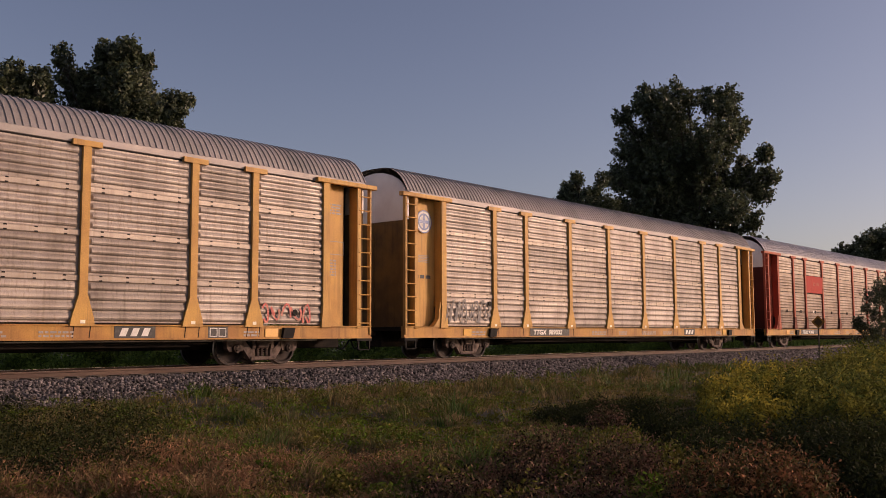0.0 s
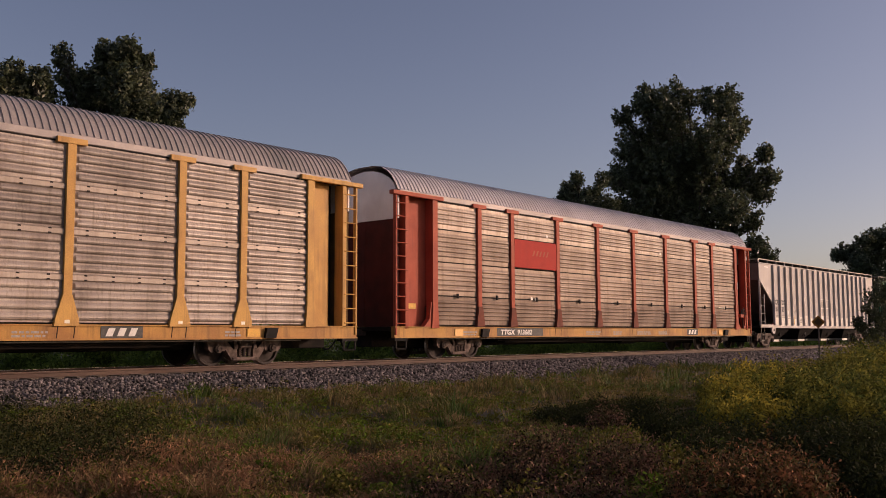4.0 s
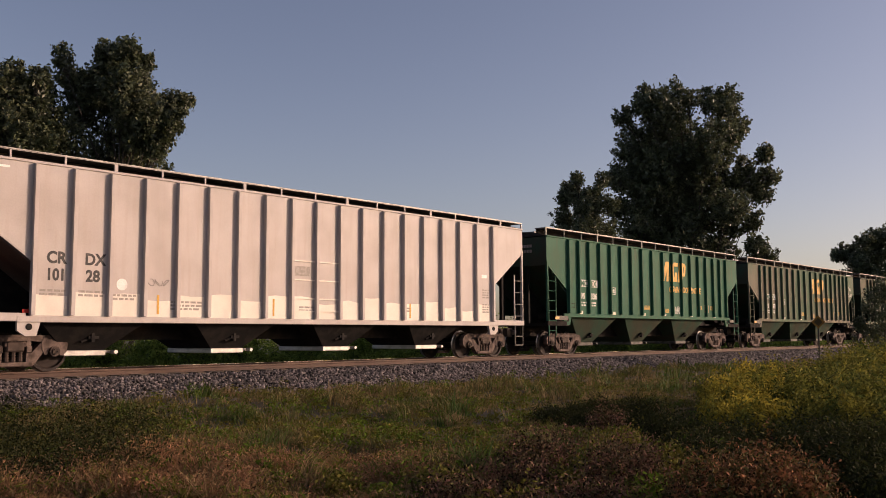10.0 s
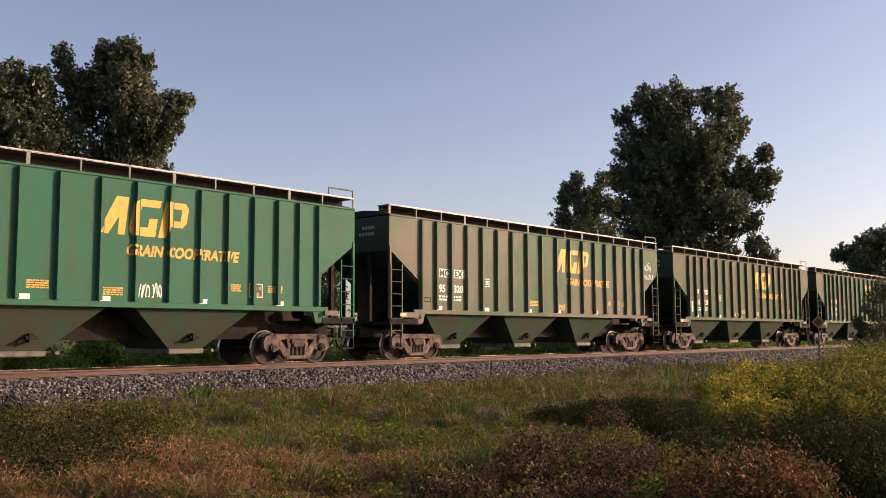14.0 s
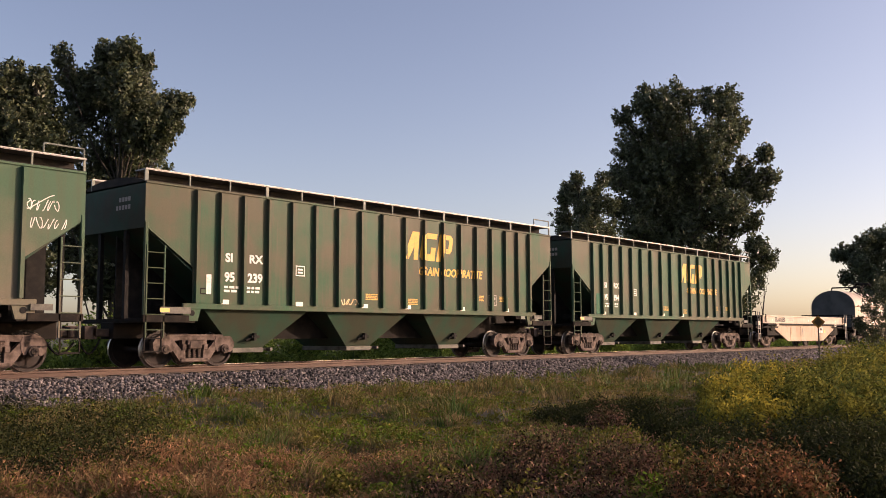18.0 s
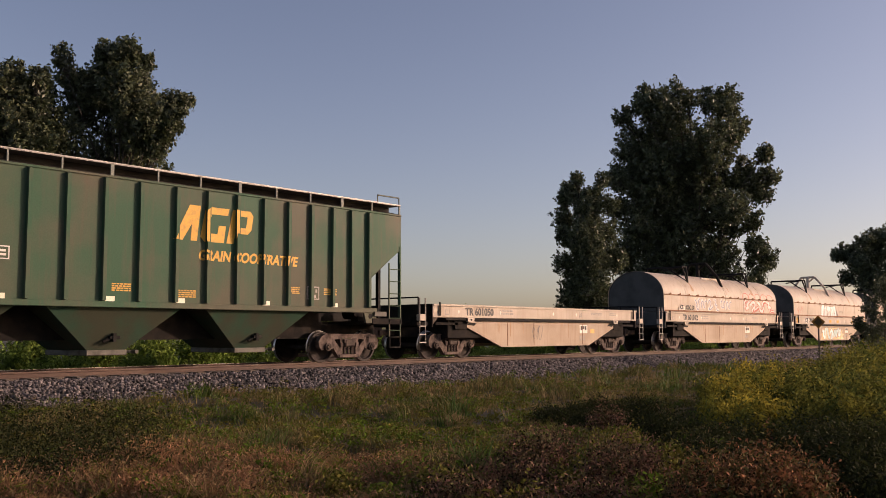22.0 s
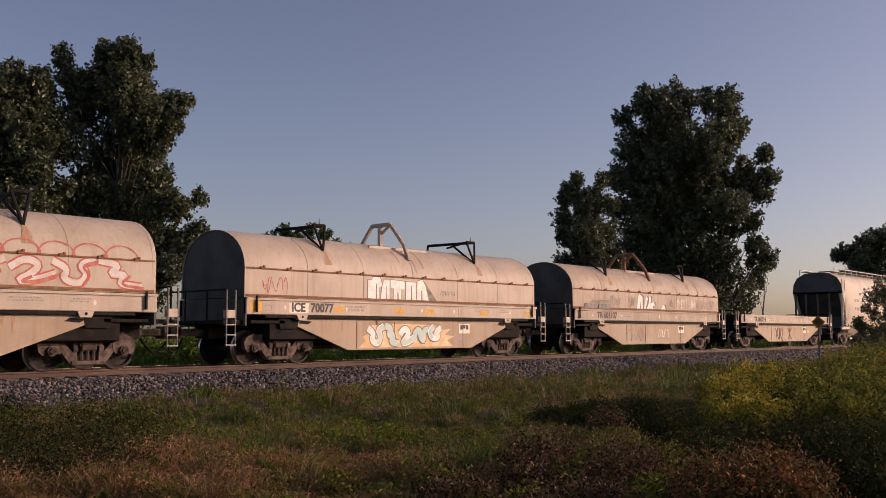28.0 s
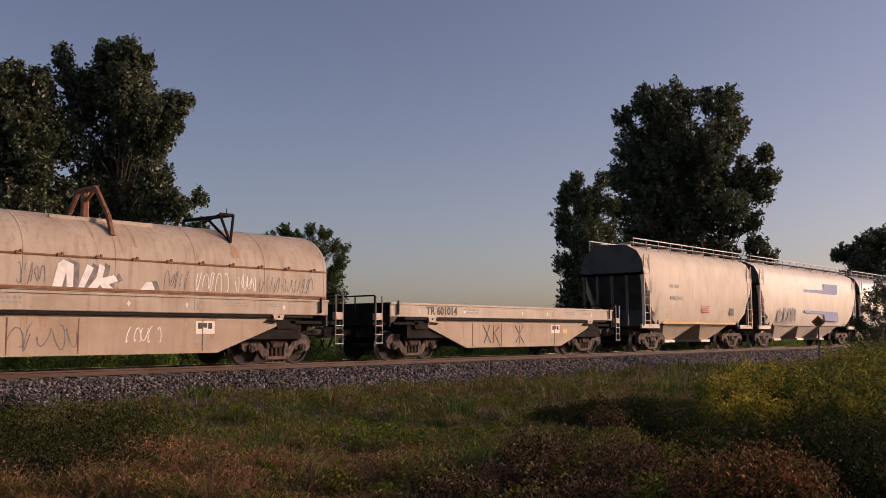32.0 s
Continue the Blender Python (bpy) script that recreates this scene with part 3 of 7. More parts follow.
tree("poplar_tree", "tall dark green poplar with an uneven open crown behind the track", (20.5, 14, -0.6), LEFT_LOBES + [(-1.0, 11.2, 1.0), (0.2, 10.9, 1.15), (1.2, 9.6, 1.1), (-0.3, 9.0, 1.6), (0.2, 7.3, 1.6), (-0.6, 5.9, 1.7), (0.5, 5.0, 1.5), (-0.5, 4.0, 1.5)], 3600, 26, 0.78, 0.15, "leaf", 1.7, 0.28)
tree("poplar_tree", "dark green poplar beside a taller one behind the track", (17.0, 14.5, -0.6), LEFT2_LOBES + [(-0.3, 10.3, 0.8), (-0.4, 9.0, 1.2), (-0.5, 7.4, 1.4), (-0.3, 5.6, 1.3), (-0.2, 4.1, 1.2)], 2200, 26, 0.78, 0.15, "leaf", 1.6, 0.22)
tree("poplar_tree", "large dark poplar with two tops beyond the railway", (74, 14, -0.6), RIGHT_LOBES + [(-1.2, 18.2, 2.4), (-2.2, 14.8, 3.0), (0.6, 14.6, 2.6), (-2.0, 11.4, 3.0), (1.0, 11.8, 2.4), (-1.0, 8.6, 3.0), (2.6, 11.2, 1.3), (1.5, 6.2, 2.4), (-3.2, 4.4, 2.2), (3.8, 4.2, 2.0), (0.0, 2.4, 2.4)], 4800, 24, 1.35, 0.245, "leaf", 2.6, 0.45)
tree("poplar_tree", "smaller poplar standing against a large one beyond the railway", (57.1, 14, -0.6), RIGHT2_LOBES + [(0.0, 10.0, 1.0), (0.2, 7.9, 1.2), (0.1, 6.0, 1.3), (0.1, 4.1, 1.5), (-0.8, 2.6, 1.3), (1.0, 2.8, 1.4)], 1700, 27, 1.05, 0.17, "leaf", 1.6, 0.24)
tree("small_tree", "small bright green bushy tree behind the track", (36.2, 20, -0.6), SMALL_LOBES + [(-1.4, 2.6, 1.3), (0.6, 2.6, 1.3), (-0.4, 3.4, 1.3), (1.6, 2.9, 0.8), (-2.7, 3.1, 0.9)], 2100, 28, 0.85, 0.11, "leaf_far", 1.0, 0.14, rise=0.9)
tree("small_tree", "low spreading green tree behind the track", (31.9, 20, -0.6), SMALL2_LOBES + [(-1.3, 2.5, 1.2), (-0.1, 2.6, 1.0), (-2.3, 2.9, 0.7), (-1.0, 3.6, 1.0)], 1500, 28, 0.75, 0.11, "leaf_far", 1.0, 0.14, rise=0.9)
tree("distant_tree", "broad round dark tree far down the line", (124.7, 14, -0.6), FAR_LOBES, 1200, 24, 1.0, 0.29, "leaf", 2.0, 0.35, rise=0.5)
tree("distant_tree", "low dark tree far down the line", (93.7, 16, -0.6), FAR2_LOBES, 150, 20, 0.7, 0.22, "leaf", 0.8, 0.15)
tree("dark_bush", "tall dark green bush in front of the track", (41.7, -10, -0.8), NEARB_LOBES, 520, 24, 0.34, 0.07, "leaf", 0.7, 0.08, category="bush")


def bush(name, label, x, y, rx, ry, h, clumps, per, leaf, mat, spread=0.10, slim=0.34, shoot=3.0):
    """Several stems from one foot, and leaves in clumps along them."""
    z = float(ground_z(x, y))
    ob = thing(name, label, "bush", at=(x, y, z - 0.03))
    n = clumps
    a, r = rng.uniform(0, 6.283, n), np.sqrt(rng.random(n))
    top = h * (1 - 0.45 * r ** 2) * rng.uniform(0.55, 1.08, n)
    frac = rng.uniform(0.25, 1.0, n) ** 0.6
    c = np.stack([np.cos(a) * r * rx * (0.5 + 0.5 * frac), np.sin(a) * r * ry * (0.5 + 0.5 * frac), top * frac], 1)
    idx = np.repeat(np.arange(n), per)
    p = c[idx] + rng.normal(size=(len(idx), 3)) * spread + np.outer(rng.uniform(-0.6, 1.0, len(idx)) * rng.uniform(0.3, 1.3, n)[idx] * spread * shoot, (0, 0, 1))
    p[:, 2] = np.maximum(p[:, 2], 0.02)
    part("foliage", leaves_mesh("foliage", p, leaf, mat, slim), mat, ob)
    s = Shape()
    for q in c[:: max(1, n // 26)]:
        s.tube((q[0] * 0.15, q[1] * 0.15, 0), tuple(q), 0.013, 4, 0.004)
    part("stem", s, "bark", ob)["kind"] = "stuff"
    return ob


OB = "dense willow shrub beside the railway, in a less sunlit olive"
YB = "yellow willow shrub beside the railway, leaf colour brightened for evening sun"
# the three shrubs near y = -20 are unseen, added to shade the foreground
for x, y, w, h, k in ((14.6, -15.2, 0.6, 0.92, 210), (15.3, -16.3, 0.9, 1.05, 260), (15.9, -15.0, 0.65, 1.25, 260), (17.0, -14.6, 0.8, 1.12, 260), (18.6, -15.2, 0.95, 1.12, 300), (20.6, -15.4, 1.3, 1.55, 420), (22.8, -14.6, 1.4, 1.5, 420), (21.0, -13.4, 0.9, 1.0, 260), (24.5, -16.0, 1.5, 1.7, 420), (26.5, -14.0, 1.5, 1.6, 380), (19.0, -13.2, 0.7, 0.75, 180), (29.5, -14.6, 1.7, 1.6, 380), (17.6, -16.6, 1.2, 1.3, 360), (13.4, -20.2, 1.1, 1.6, 200), (15.4, -20.0, 1.3, 1.6, 220), (17.6, -19.7, 1.3, 1.4, 200), (14.3, -16.9, 0.9, 0.85, 260), (13.5, -16.0, 0.8, 0.6, 220), (15.6, -17.3, 0.9, 1.05, 280)):
    # sunlight is put into the leaf colour: bright yellow where sunny, duller olive elsewhere
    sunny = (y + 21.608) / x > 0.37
    tagged(bush("willow_shrub", YB if sunny else OB, x, y, w, w * 0.93, h * 0.84, k, 40, 0.064, "leaf_sunlit" if sunny else "leaf_less_lit", 0.06, 0.2, 5.0), group="willow shrubs")
RB = "low shrub with red-brown autumn leaves in the grass"
for x, y, rx, ry, h, k in ((7.2, -18.75, 0.55, 0.5, 0.74, 300), (7.7, -18.5, 0.5, 0.5, 0.70, 280), (6.7, -18.6, 0.5, 0.45, 0.66, 260), (7.0, -18.9, 0.45, 0.45, 0.62, 240), (7.3, -18.2, 0.5, 0.4, 0.60, 240)):
    tagged(bush("red_shrub", RB, x, y, rx, ry, h, k, 42, 0.033, "leaf_red", 0.055, 0.26), group="red shrubs")
PB = "low dark shrub with purple-brown leaves in the grass"
for x, y, rx, ry, h, k in ((8.1, -15.9, 0.45, 0.4, 0.50, 150), (7.2, -16.3, 0.5, 0.4, 0.42, 150), (6.3, -16.4, 0.4, 0.4, 0.34, 110), (7.9, -17.0, 0.5, 0.4, 0.44, 160), (6.9, -17.3, 0.5, 0.4, 0.36, 140), (6.1, -17.3, 0.35, 0.35, 0.38, 100), (8.9, -16.5, 0.5, 0.4, 0.42, 160), (9.5, -15.4, 0.3, 0.3, 0.52, 80), (12.3, -14.2, 0.35, 0.3, 0.5, 90)):
    tagged(bush("purple_shrub", PB, x, y, rx, ry, h, k, 40, 0.034, "leaf_purple", 0.06, 0.26), group="purple shrubs")
# shade below the willows comes from these added shrubs' very dark leaf colour
DB = "low shrub with leaves darkened to give the shade of the willows"
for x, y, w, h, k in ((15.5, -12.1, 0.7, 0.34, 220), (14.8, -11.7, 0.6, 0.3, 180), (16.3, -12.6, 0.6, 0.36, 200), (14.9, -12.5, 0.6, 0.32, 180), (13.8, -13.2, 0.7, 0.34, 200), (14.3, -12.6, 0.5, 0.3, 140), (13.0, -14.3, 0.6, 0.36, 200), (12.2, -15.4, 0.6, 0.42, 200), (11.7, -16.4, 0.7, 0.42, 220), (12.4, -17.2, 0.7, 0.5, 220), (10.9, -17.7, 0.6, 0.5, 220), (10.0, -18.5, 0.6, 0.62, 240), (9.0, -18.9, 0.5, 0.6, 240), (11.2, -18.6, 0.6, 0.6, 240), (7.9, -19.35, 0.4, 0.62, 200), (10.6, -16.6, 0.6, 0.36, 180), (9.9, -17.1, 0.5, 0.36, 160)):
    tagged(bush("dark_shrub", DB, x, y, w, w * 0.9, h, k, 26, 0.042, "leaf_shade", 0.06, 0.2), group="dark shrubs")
GB = "small yellow-green leafy plant among darker shrubs"
for x, y, h in ((9.3, -15.8, 0.42), (10.0, -15.9, 0.5), (8.5, -15.2, 0.36), (6.4, -14.8, 0.22), (9.4, -16.7, 0.44), (7.5, -16.7, 0.34), (6.6, -16.9, 0.3), (8.4, -17.4, 0.36), (10.6, -15.4, 0.4), (7.0, -15.6, 0.24)):
    tagged(bush("leafy_plant", GB, x, y, 0.28, 0.28, h, 70, 20, 0.036, "weed_olive", 0.05), group="leafy plants")


NW = "low leafy green shrub just behind the rails"
for x, w in ((15.5, 1.0), (20.5, 1.01), (22.3, 1.19), (26.4, 1.09), (27.9, 0.89), (32.4, 1.04), (34.9, 0.95), (40.7, 1.05), (46.5, 0.98), (52.8, 0.98), (13.1, 1.04)):
    tagged(bush("track_shrub", NW, x, 3.9, w, 0.5, 0.75, 90, 26, 0.085, "weed_tall", 0.09, 0.32), group="track shrubs")
TW = "tall green weed clump behind the railway track"
rw = random.Random(8)
for i in range(26):
    x = 11 + i * 2.1 + rw.uniform(-0.9, 0.9)
    tagged(bush("tall_weed", TW, x, rw.uniform(8.5, 11.5), rw.uniform(0.7, 1.3), rw.uniform(0.6, 1.0), rw.uniform(1.1, 1.9), 95, 24, 0.13, "weed_tall", 0.13, 0.3), group="tall weeds")


def value_noise(x, y, cell, seed):
    """Smooth random bumps, 0 to 1, with a grid of that cell."""
    g = np.random.default_rng(seed).random((256, 256))
    u, v = x / cell, y / cell
    i, j = np.floor(u).astype(int), np.floor(v).astype(int)
    f, h = u - i, v - j
    f, h = f * f * (3 - 2 * f), h * h * (3 - 2 * h)
    at = lambda a, b: g[a % 256, b % 256]
    return (at(i, j) * (1 - f) + at(i + 1, j) * f) * (1 - h) + (at(i, j + 1) * (1 - f) + at(i + 1, j + 1) * f) * h


def mound(x, y):
    """How tall the growth stands from place to place."""
    n = 0.55 * value_noise(x, y, 0.6, 11) + 0.30 * value_noise(x, y, 0.32, 12) + 0.35 * value_noise(x, y, 2.2, 13)
    return np.clip((n - 0.36) * 3.0, 0.18, 1.65)


def field(name, label, mat, count, height, width, place, lean=0.8, per=44):
    """Blades of grass, each a bent tapered strip of its own."""
    x, y = place(count)
    n = len(x)
    # blades gather in tufts of their own height and lean
    tuft = rng.integers(0, max(1, n // per), n)
    order = np.argsort(tuft, kind="stable")
    x, y, tuft = x[order], y[order], tuft[order]
    lead = np.searchsorted(tuft, tuft)
    spread = (0.05 + 0.006 * np.hypot(x[lead], y[lead] + 21.6))
    x, y = x[lead] + rng.normal(size=n) * spread, y[lead] + rng.normal(size=n) * spread
    tall = rng.uniform(0.35, 1.6, n)[lead]
    way = rng.uniform(0, 6.283, n)[lead]
    z = ground_z(x, y)
    far = np.hypot(x, y + 21.6)
    a = rng.uniform(0, 6.283, n)
    h = height * tall * mound(x, y) * rng.uniform(0.6, 1.2, n)
    w = width * rng.uniform(0.7, 1.3, n) * np.maximum(1, far / 14)
    b = np.stack([x, y, z - 0.02], 1)
    side = np.stack([-np.sin(a), np.cos(a), np.zeros(n)], 1) * w[:, None]
    la = way + rng.normal(size=n) * 1.1
    bend = np.stack([np.cos(la), np.sin(la), np.zeros(n)], 1) * (h * lean * rng.uniform(0.1, 1, n))[:, None]
    up = np.stack([np.zeros(n), np.zeros(n), h], 1)
    v = np.stack([b - side, b + side, b + up * 0.55 + bend * 0.3 - side * 0.7, b + up * 0.55 + bend * 0.3 + side * 0.7, b + up * 0.97 + bend], 1)
    f = np.array([(0, 1, 3), (0, 3, 2), (2, 3, 4)])
    me = fast_mesh(name, v.reshape(-1, 3), (f[None] + 5 * np.arange(n)[:, None, None]).reshape(-1, 3))
    me.materials.append(M[mat])
    return tagged(new(name, me), label, "grass", kind="stuff")


def fan(a0, a1, r0, r1, ymax=-3.7, ymin=-99):
    """Places over a sector of the field round the spot from which it is seen, thinner far off."""
    def place(count):
        r = r0 * (r1 / r0) ** rng.random(count)
        a = np.radians(rng.uniform(a0, a1, count))
        x, y = r * np.cos(a), -21.608 + r * np.sin(a)
        ok = (y < ymax) & (y > ymin)
        return x[ok], y[ok]
    return place


def zone(place, cell, seed, lo, hi=2.0):
    """Only where slow bumps of the ground cover lie between two levels."""
    def inner(count):
        x, y = place(count)
        k = value_noise(x, y, cell, seed) + rng.normal(size=len(x)) * 0.08
        ok = (k > lo) & (k < hi)
        return x[ok], y[ok]
    return inner


field("green_grass", "olive green grass in the field by the track", "grass_green", 135000, 0.17, 0.0095, fan(8, 76, 5.2, 75), 1.1)
field("dry_grass", "pale dry grass stalks among the green", "grass_dry", 150000, 0.20, 0.0075, zone(fan(8, 76, 5.2, 70), 1.0, 21, 0.44), 1.1)
field("short_grass", "short matted olive grass between the tufts", "grass_green", 50000, 0.10, 0.010, fan(8, 76, 5.2, 75, -3.9), 1.3, 8)
field("red_grass", "tall red-brown seeding grass in the foreground", "grass_red", 75000, 0.20, 0.0072, zone(fan(40, 66, 6.5, 12.8), 0.7, 22, 0.56), 0.7)
field("tall_green_grass", "taller fresh green grass near the foot of the bank", "grass_fresh", 60000, 0.24, 0.010, zone(fan(8, 76, 9, 75, -3.5), 1.4, 23, 0.50))
field("far_side_grass", "bright green grass on the far side of the track", "weed_tall", 26000, 0.32, 0.018, lambda n: (rng.uniform(5, 90, n), 3.6 + rng.uniform(0, 12, n)), 0.5)

# weeds: leafy tufts scattered over the field and behind the track
def weeds(name, label, count, place, h, leaf, mat, per=18, slim=0.16):
    x, y = place(count)
    n = len(x)
    z = ground_z(x, y)
    idx = np.repeat(np.arange(n), per)
    hh = (h * rng.uniform(0.5, 1.2, n))[idx]
    hh = hh * np.clip(mound(x, y) + 0.25, 0.4, 1.5)[idx]
    p = np.stack([x[idx], y[idx], z[idx]], 1) + np.stack([rng.normal(size=len(idx)) * h * 0.35, rng.normal(size=len(idx)) * h * 0.35, rng.random(len(idx)) ** 0.7 * hh + 0.02], 1)
    return tagged(new(name, leaves_mesh(name, p, leaf, mat, slim)), label, "weeds", kind="stuff")


weeds("field_weeds", "green leafy weeds scattered through the grass", 7000, zone(fan(8, 76, 6, 60), 0.5, 24, 0.44), 0.20, 0.065, "weed", 22)
weeds("olive_weeds", "olive leafy weeds scattered through the grass", 10500, zone(fan(8, 76, 6, 60), 0.5, 25, 0.42), 0.20, 0.062, "weed_olive", 24)
weeds("tan_weeds", "withered tan weeds scattered through the grass", 9500, zone(fan(8, 76, 6, 50), 0.45, 26, 0.48), 0.20, 0.05, "grass_dry", 22, 0.10)
weeds("seed_heads", "red-brown seed heads over the foreground grass", 3600, zone(fan(40, 66, 6.5, 12.8), 0.7, 22, 0.55), 0.26, 0.034, "grass_red", 22)
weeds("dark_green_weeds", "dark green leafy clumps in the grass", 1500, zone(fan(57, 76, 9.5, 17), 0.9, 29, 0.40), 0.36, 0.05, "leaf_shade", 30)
weeds("dark_weeds", "dark brown weeds in the foreground", 2400, zone(fan(8, 76, 5.2, 13), 0.8, 27, 0.52), 0.32, 0.028, "leaf_purple", 20)
weeds("far_side_weeds", "bright green weeds growing behind the track", 2000, lambda n: (rng.uniform(10, 110, n), 12.6 + rng.exponential(1.6, n)), 1.75, 0.13, "weed_tall", 30, 0.3)

# a small diamond warning sign on a post by the line
sg = thing("warning_sign", "small weathered orange diamond sign with a dark face", "sign", at=(48.3, -5, -0.8))
sg.rotation_euler = (0, 0, radians(-71))
part("post", Shape().box(-0.035, 0.035, -0.03, 0.03, 0, 2.15, 0.006), "post", sg)
pl = part("plate", Shape().plate([(-0.33, 2.17), (0, 1.84), (0.33, 2.17), (0, 2.50)], -0.045, -0.033), "sign_yellow", sg, "weathered orange diamond plate")
part("symbol", Shape().plate([(-0.21, 2.17), (0, 1.96), (0.21, 2.17), (0, 2.38)], -0.049, -0.046), "sign", pl, "faded dark face of the sign")

# ---- railway cars: origin at the middle of the car, on top of the rails; the side seen faces -y ----
WHEEL_R = 0.457
SPINNING = []          # wheelsets, keyed at the end
TRAIN = []             # (car, place along the line at the start)
_cache = {}


def cached(key, make):
    if key not in _cache:
        _cache[key] = make()
    return _cache[key]


def side_frame():
    """A cast side frame: arched top, jaws over the bearings, two three-cornered windows and a spring seat."""
    s = Shape()
    y0, y1 = -0.085, 0.075
    s.plate([(-0.74, 0.66), (-0.80, 0.80), (-0.45, 0.83), (0.45, 0.83), (0.80, 0.80), (0.74, 0.66), (0.40, 0.69), (-0.40, 0.69)], y0, y1)
    s.box(-0.84, 0.84, y0 - 0.035, y0, 0.79, 0.825)
    for k in (-1, 1):
        s.plate([(k * 0.66, 0.81), (k * 0.92, 0.84), (k * 1.12, 0.76), (k * 1.22, 0.62), (k * 1.19, 0.45), (k * 1.10, 0.36), (k * 1.03, 0.37), (k * 1.02, 0.50), (k * 0.90, 0.57), (k * 0.78, 0.50), (k * 0.75, 0.40), (k * 0.68, 0.38), (k * 0.62, 0.50), (k * 0.60, 0.66)], y0 - 0.012, y1)
        s.plate([(k * 0.76, 0.58), (k * 0.60, 0.66), (k * 0.30, 0.34), (k * 0.30, 0.17), (k * 0.44, 0.16)], y0, y1)
        s.plate([(k * 0.37, 0.72), (k * 0.27, 0.72), (k * 0.27, 0.22), (k * 0.37, 0.22)], y0 + 0.004, y1 - 0.01)
        s.box(k * 0.26, k * 0.38, y0 - 0.03, y0, 0.44, 0.58, 0.01)
    s.box(-0.42, 0.42, y0 - 0.03, y1 + 0.02, 0.13, 0.23, 0.02)
    s.box(-0.25, 0.25, y0 - 0.05, y1 + 0.02, 0.56, 0.68, 0.02)
    return s.mesh("side_frame")


def coil_spring():
    s = Shape()
    for i in range(5):
        s.tube((0, -0.03, 0.25 + i * 0.058), (0, -0.03, 0.275 + i * 0.058), 0.062, 8)
    s.tube((0, -0.03, 0.24), (0, -0.03, 0.56), 0.045, 6)
    return s.mesh("coil_spring")


def wheelset_mesh():
    s = Shape()
    for k in (-1, 1):
        prof = [(0.08, 0.80), (0.09, 0.82), (0.15, 0.81), (0.20, 0.775), (0.36, 0.765), (0.39, 0.80), (0.395, 0.825), (0.45, 0.825), (0.457, 0.81), (0.457, 0.725), (0.485, 0.712), (0.485, 0.69), (0.40, 0.685), (0.36, 0.735), (0.16, 0.745), (0.08, 0.70)]
        s.lathe_y([(r, k * y) for r, y in prof], 32)
    s.tube((0, -1.10, 0), (0, 1.10, 0), 0.078, 14)
    me = s.mesh("wheelset", True)
    me.materials.append(M["wheel"])
    me.materials.append(M["tread"])
    for p in me.polygons:
        if math.hypot(p.center.x, p.center.z) > 0.447:
            p.material_index = 1
    return me


def bearing_mesh():
    s = Shape()
    s.tube((0, -0.06, 0), (0, 0.06, 0), 0.115, 14)
    s.tube((0, -0.085, 0), (0, 0.085, 0), 0.075, 10)
    for i in range(3):
        a = 2.09 * i
        s.tube((0.055 * math.cos(a), -0.105, 0.055 * math.sin(a)), (0.055 * math.cos(a), 0.105, 0.055 * math.sin(a)), 0.016, 6)
    return s.mesh("bearing_cap", True)


def truck(car, x):
    """A two-axle truck: side frames, springs, bolster and turning wheelsets."""
    b = part("truck", cached("bolster", lambda: Shape().box(-0.2, 0.2, -1.15, 1.15, 0.46, 0.68, 0.03).box(-0.32, 0.32, -0.35, 0.35, 0.6, 0.86, 0.03).mesh("truck")), "truck", car, "rusty two-axle freight truck", at=(x, 0, 0))
    for k in (-1, 1):
        part("side_frame", cached("side_frame", side_frame), "side_frame", b, at=(0, k * 1.0, 0))
        for x in (-0.15, 0.0, 0.15):
            part("coil_spring", cached("coil_spring", coil_spring), "truck", b, at=(x, k * 1.0, 0))
    for k in (-1, 1):
        w = part("wheelset", cached("wheelset", wheelset_mesh), "wheel", b, "worn brown steel wheels on an axle", at=(k * 0.89, 0, WHEEL_R))
        SPINNING.append(w)
        for j in (-1, 1):
            part("bearing_cap", cached("bearing", bearing_mesh), "truck", b, at=(k * 0.89, j * 1.1, WHEEL_R))
    s = cached("brake_beam", lambda: Shape().box(-0.42, -0.34, -0.9, 0.9, 0.34, 0.44, 0.01).box(0.34, 0.42, -0.9, 0.9, 0.34, 0.44, 0.01).mesh("brake_beam"))
    part("brake_beam", s, "underframe", b)


def coupler(car, x, k):
    s = Shape()
    s.box(x - k * 0.5, x + k * 0.45, -0.12, 0.12, 0.78, 0.98, 0.03)
    s.plate([(x + k * 0.42, 0.72), (x + k * 0.74, 0.72), (x + k * 0.74, 1.04), (x + k * 0.42, 1.04)], -0.2 if k < 0 else 0.02, -0.02 if k < 0 else 0.2)
    s.box(x + k * 0.4, x + k * 0.56, -0.2, 0.2, 0.74, 1.02, 0.04)
    part("coupler", s, "truck", car, "rusty knuckle coupler")
    s = Shape()
    pts = [Vector((x + k * (0.05 + 0.65 * i / 8), 0.32 - 0.2 * i / 8, 0.72 - 0.36 * math.sin(math.pi * i / 8.5))) for i in range(9)]
    rings = []
    for i, p in enumerate(pts):
        d = (pts[min(8, i + 1)] - pts[max(0, i - 1)]).normalized()
        u = d.cross(Vector((0, 1, 0))).normalized()
        w = d.cross(u)
        rings.append([tuple(p + (u * math.cos(1.0472 * j) + w * math.sin(1.0472 * j)) * 0.028) for j in range(7)])
    s.sheet(rings)
    part("brake_hose", s, "black", car, "black rubber brake hose")


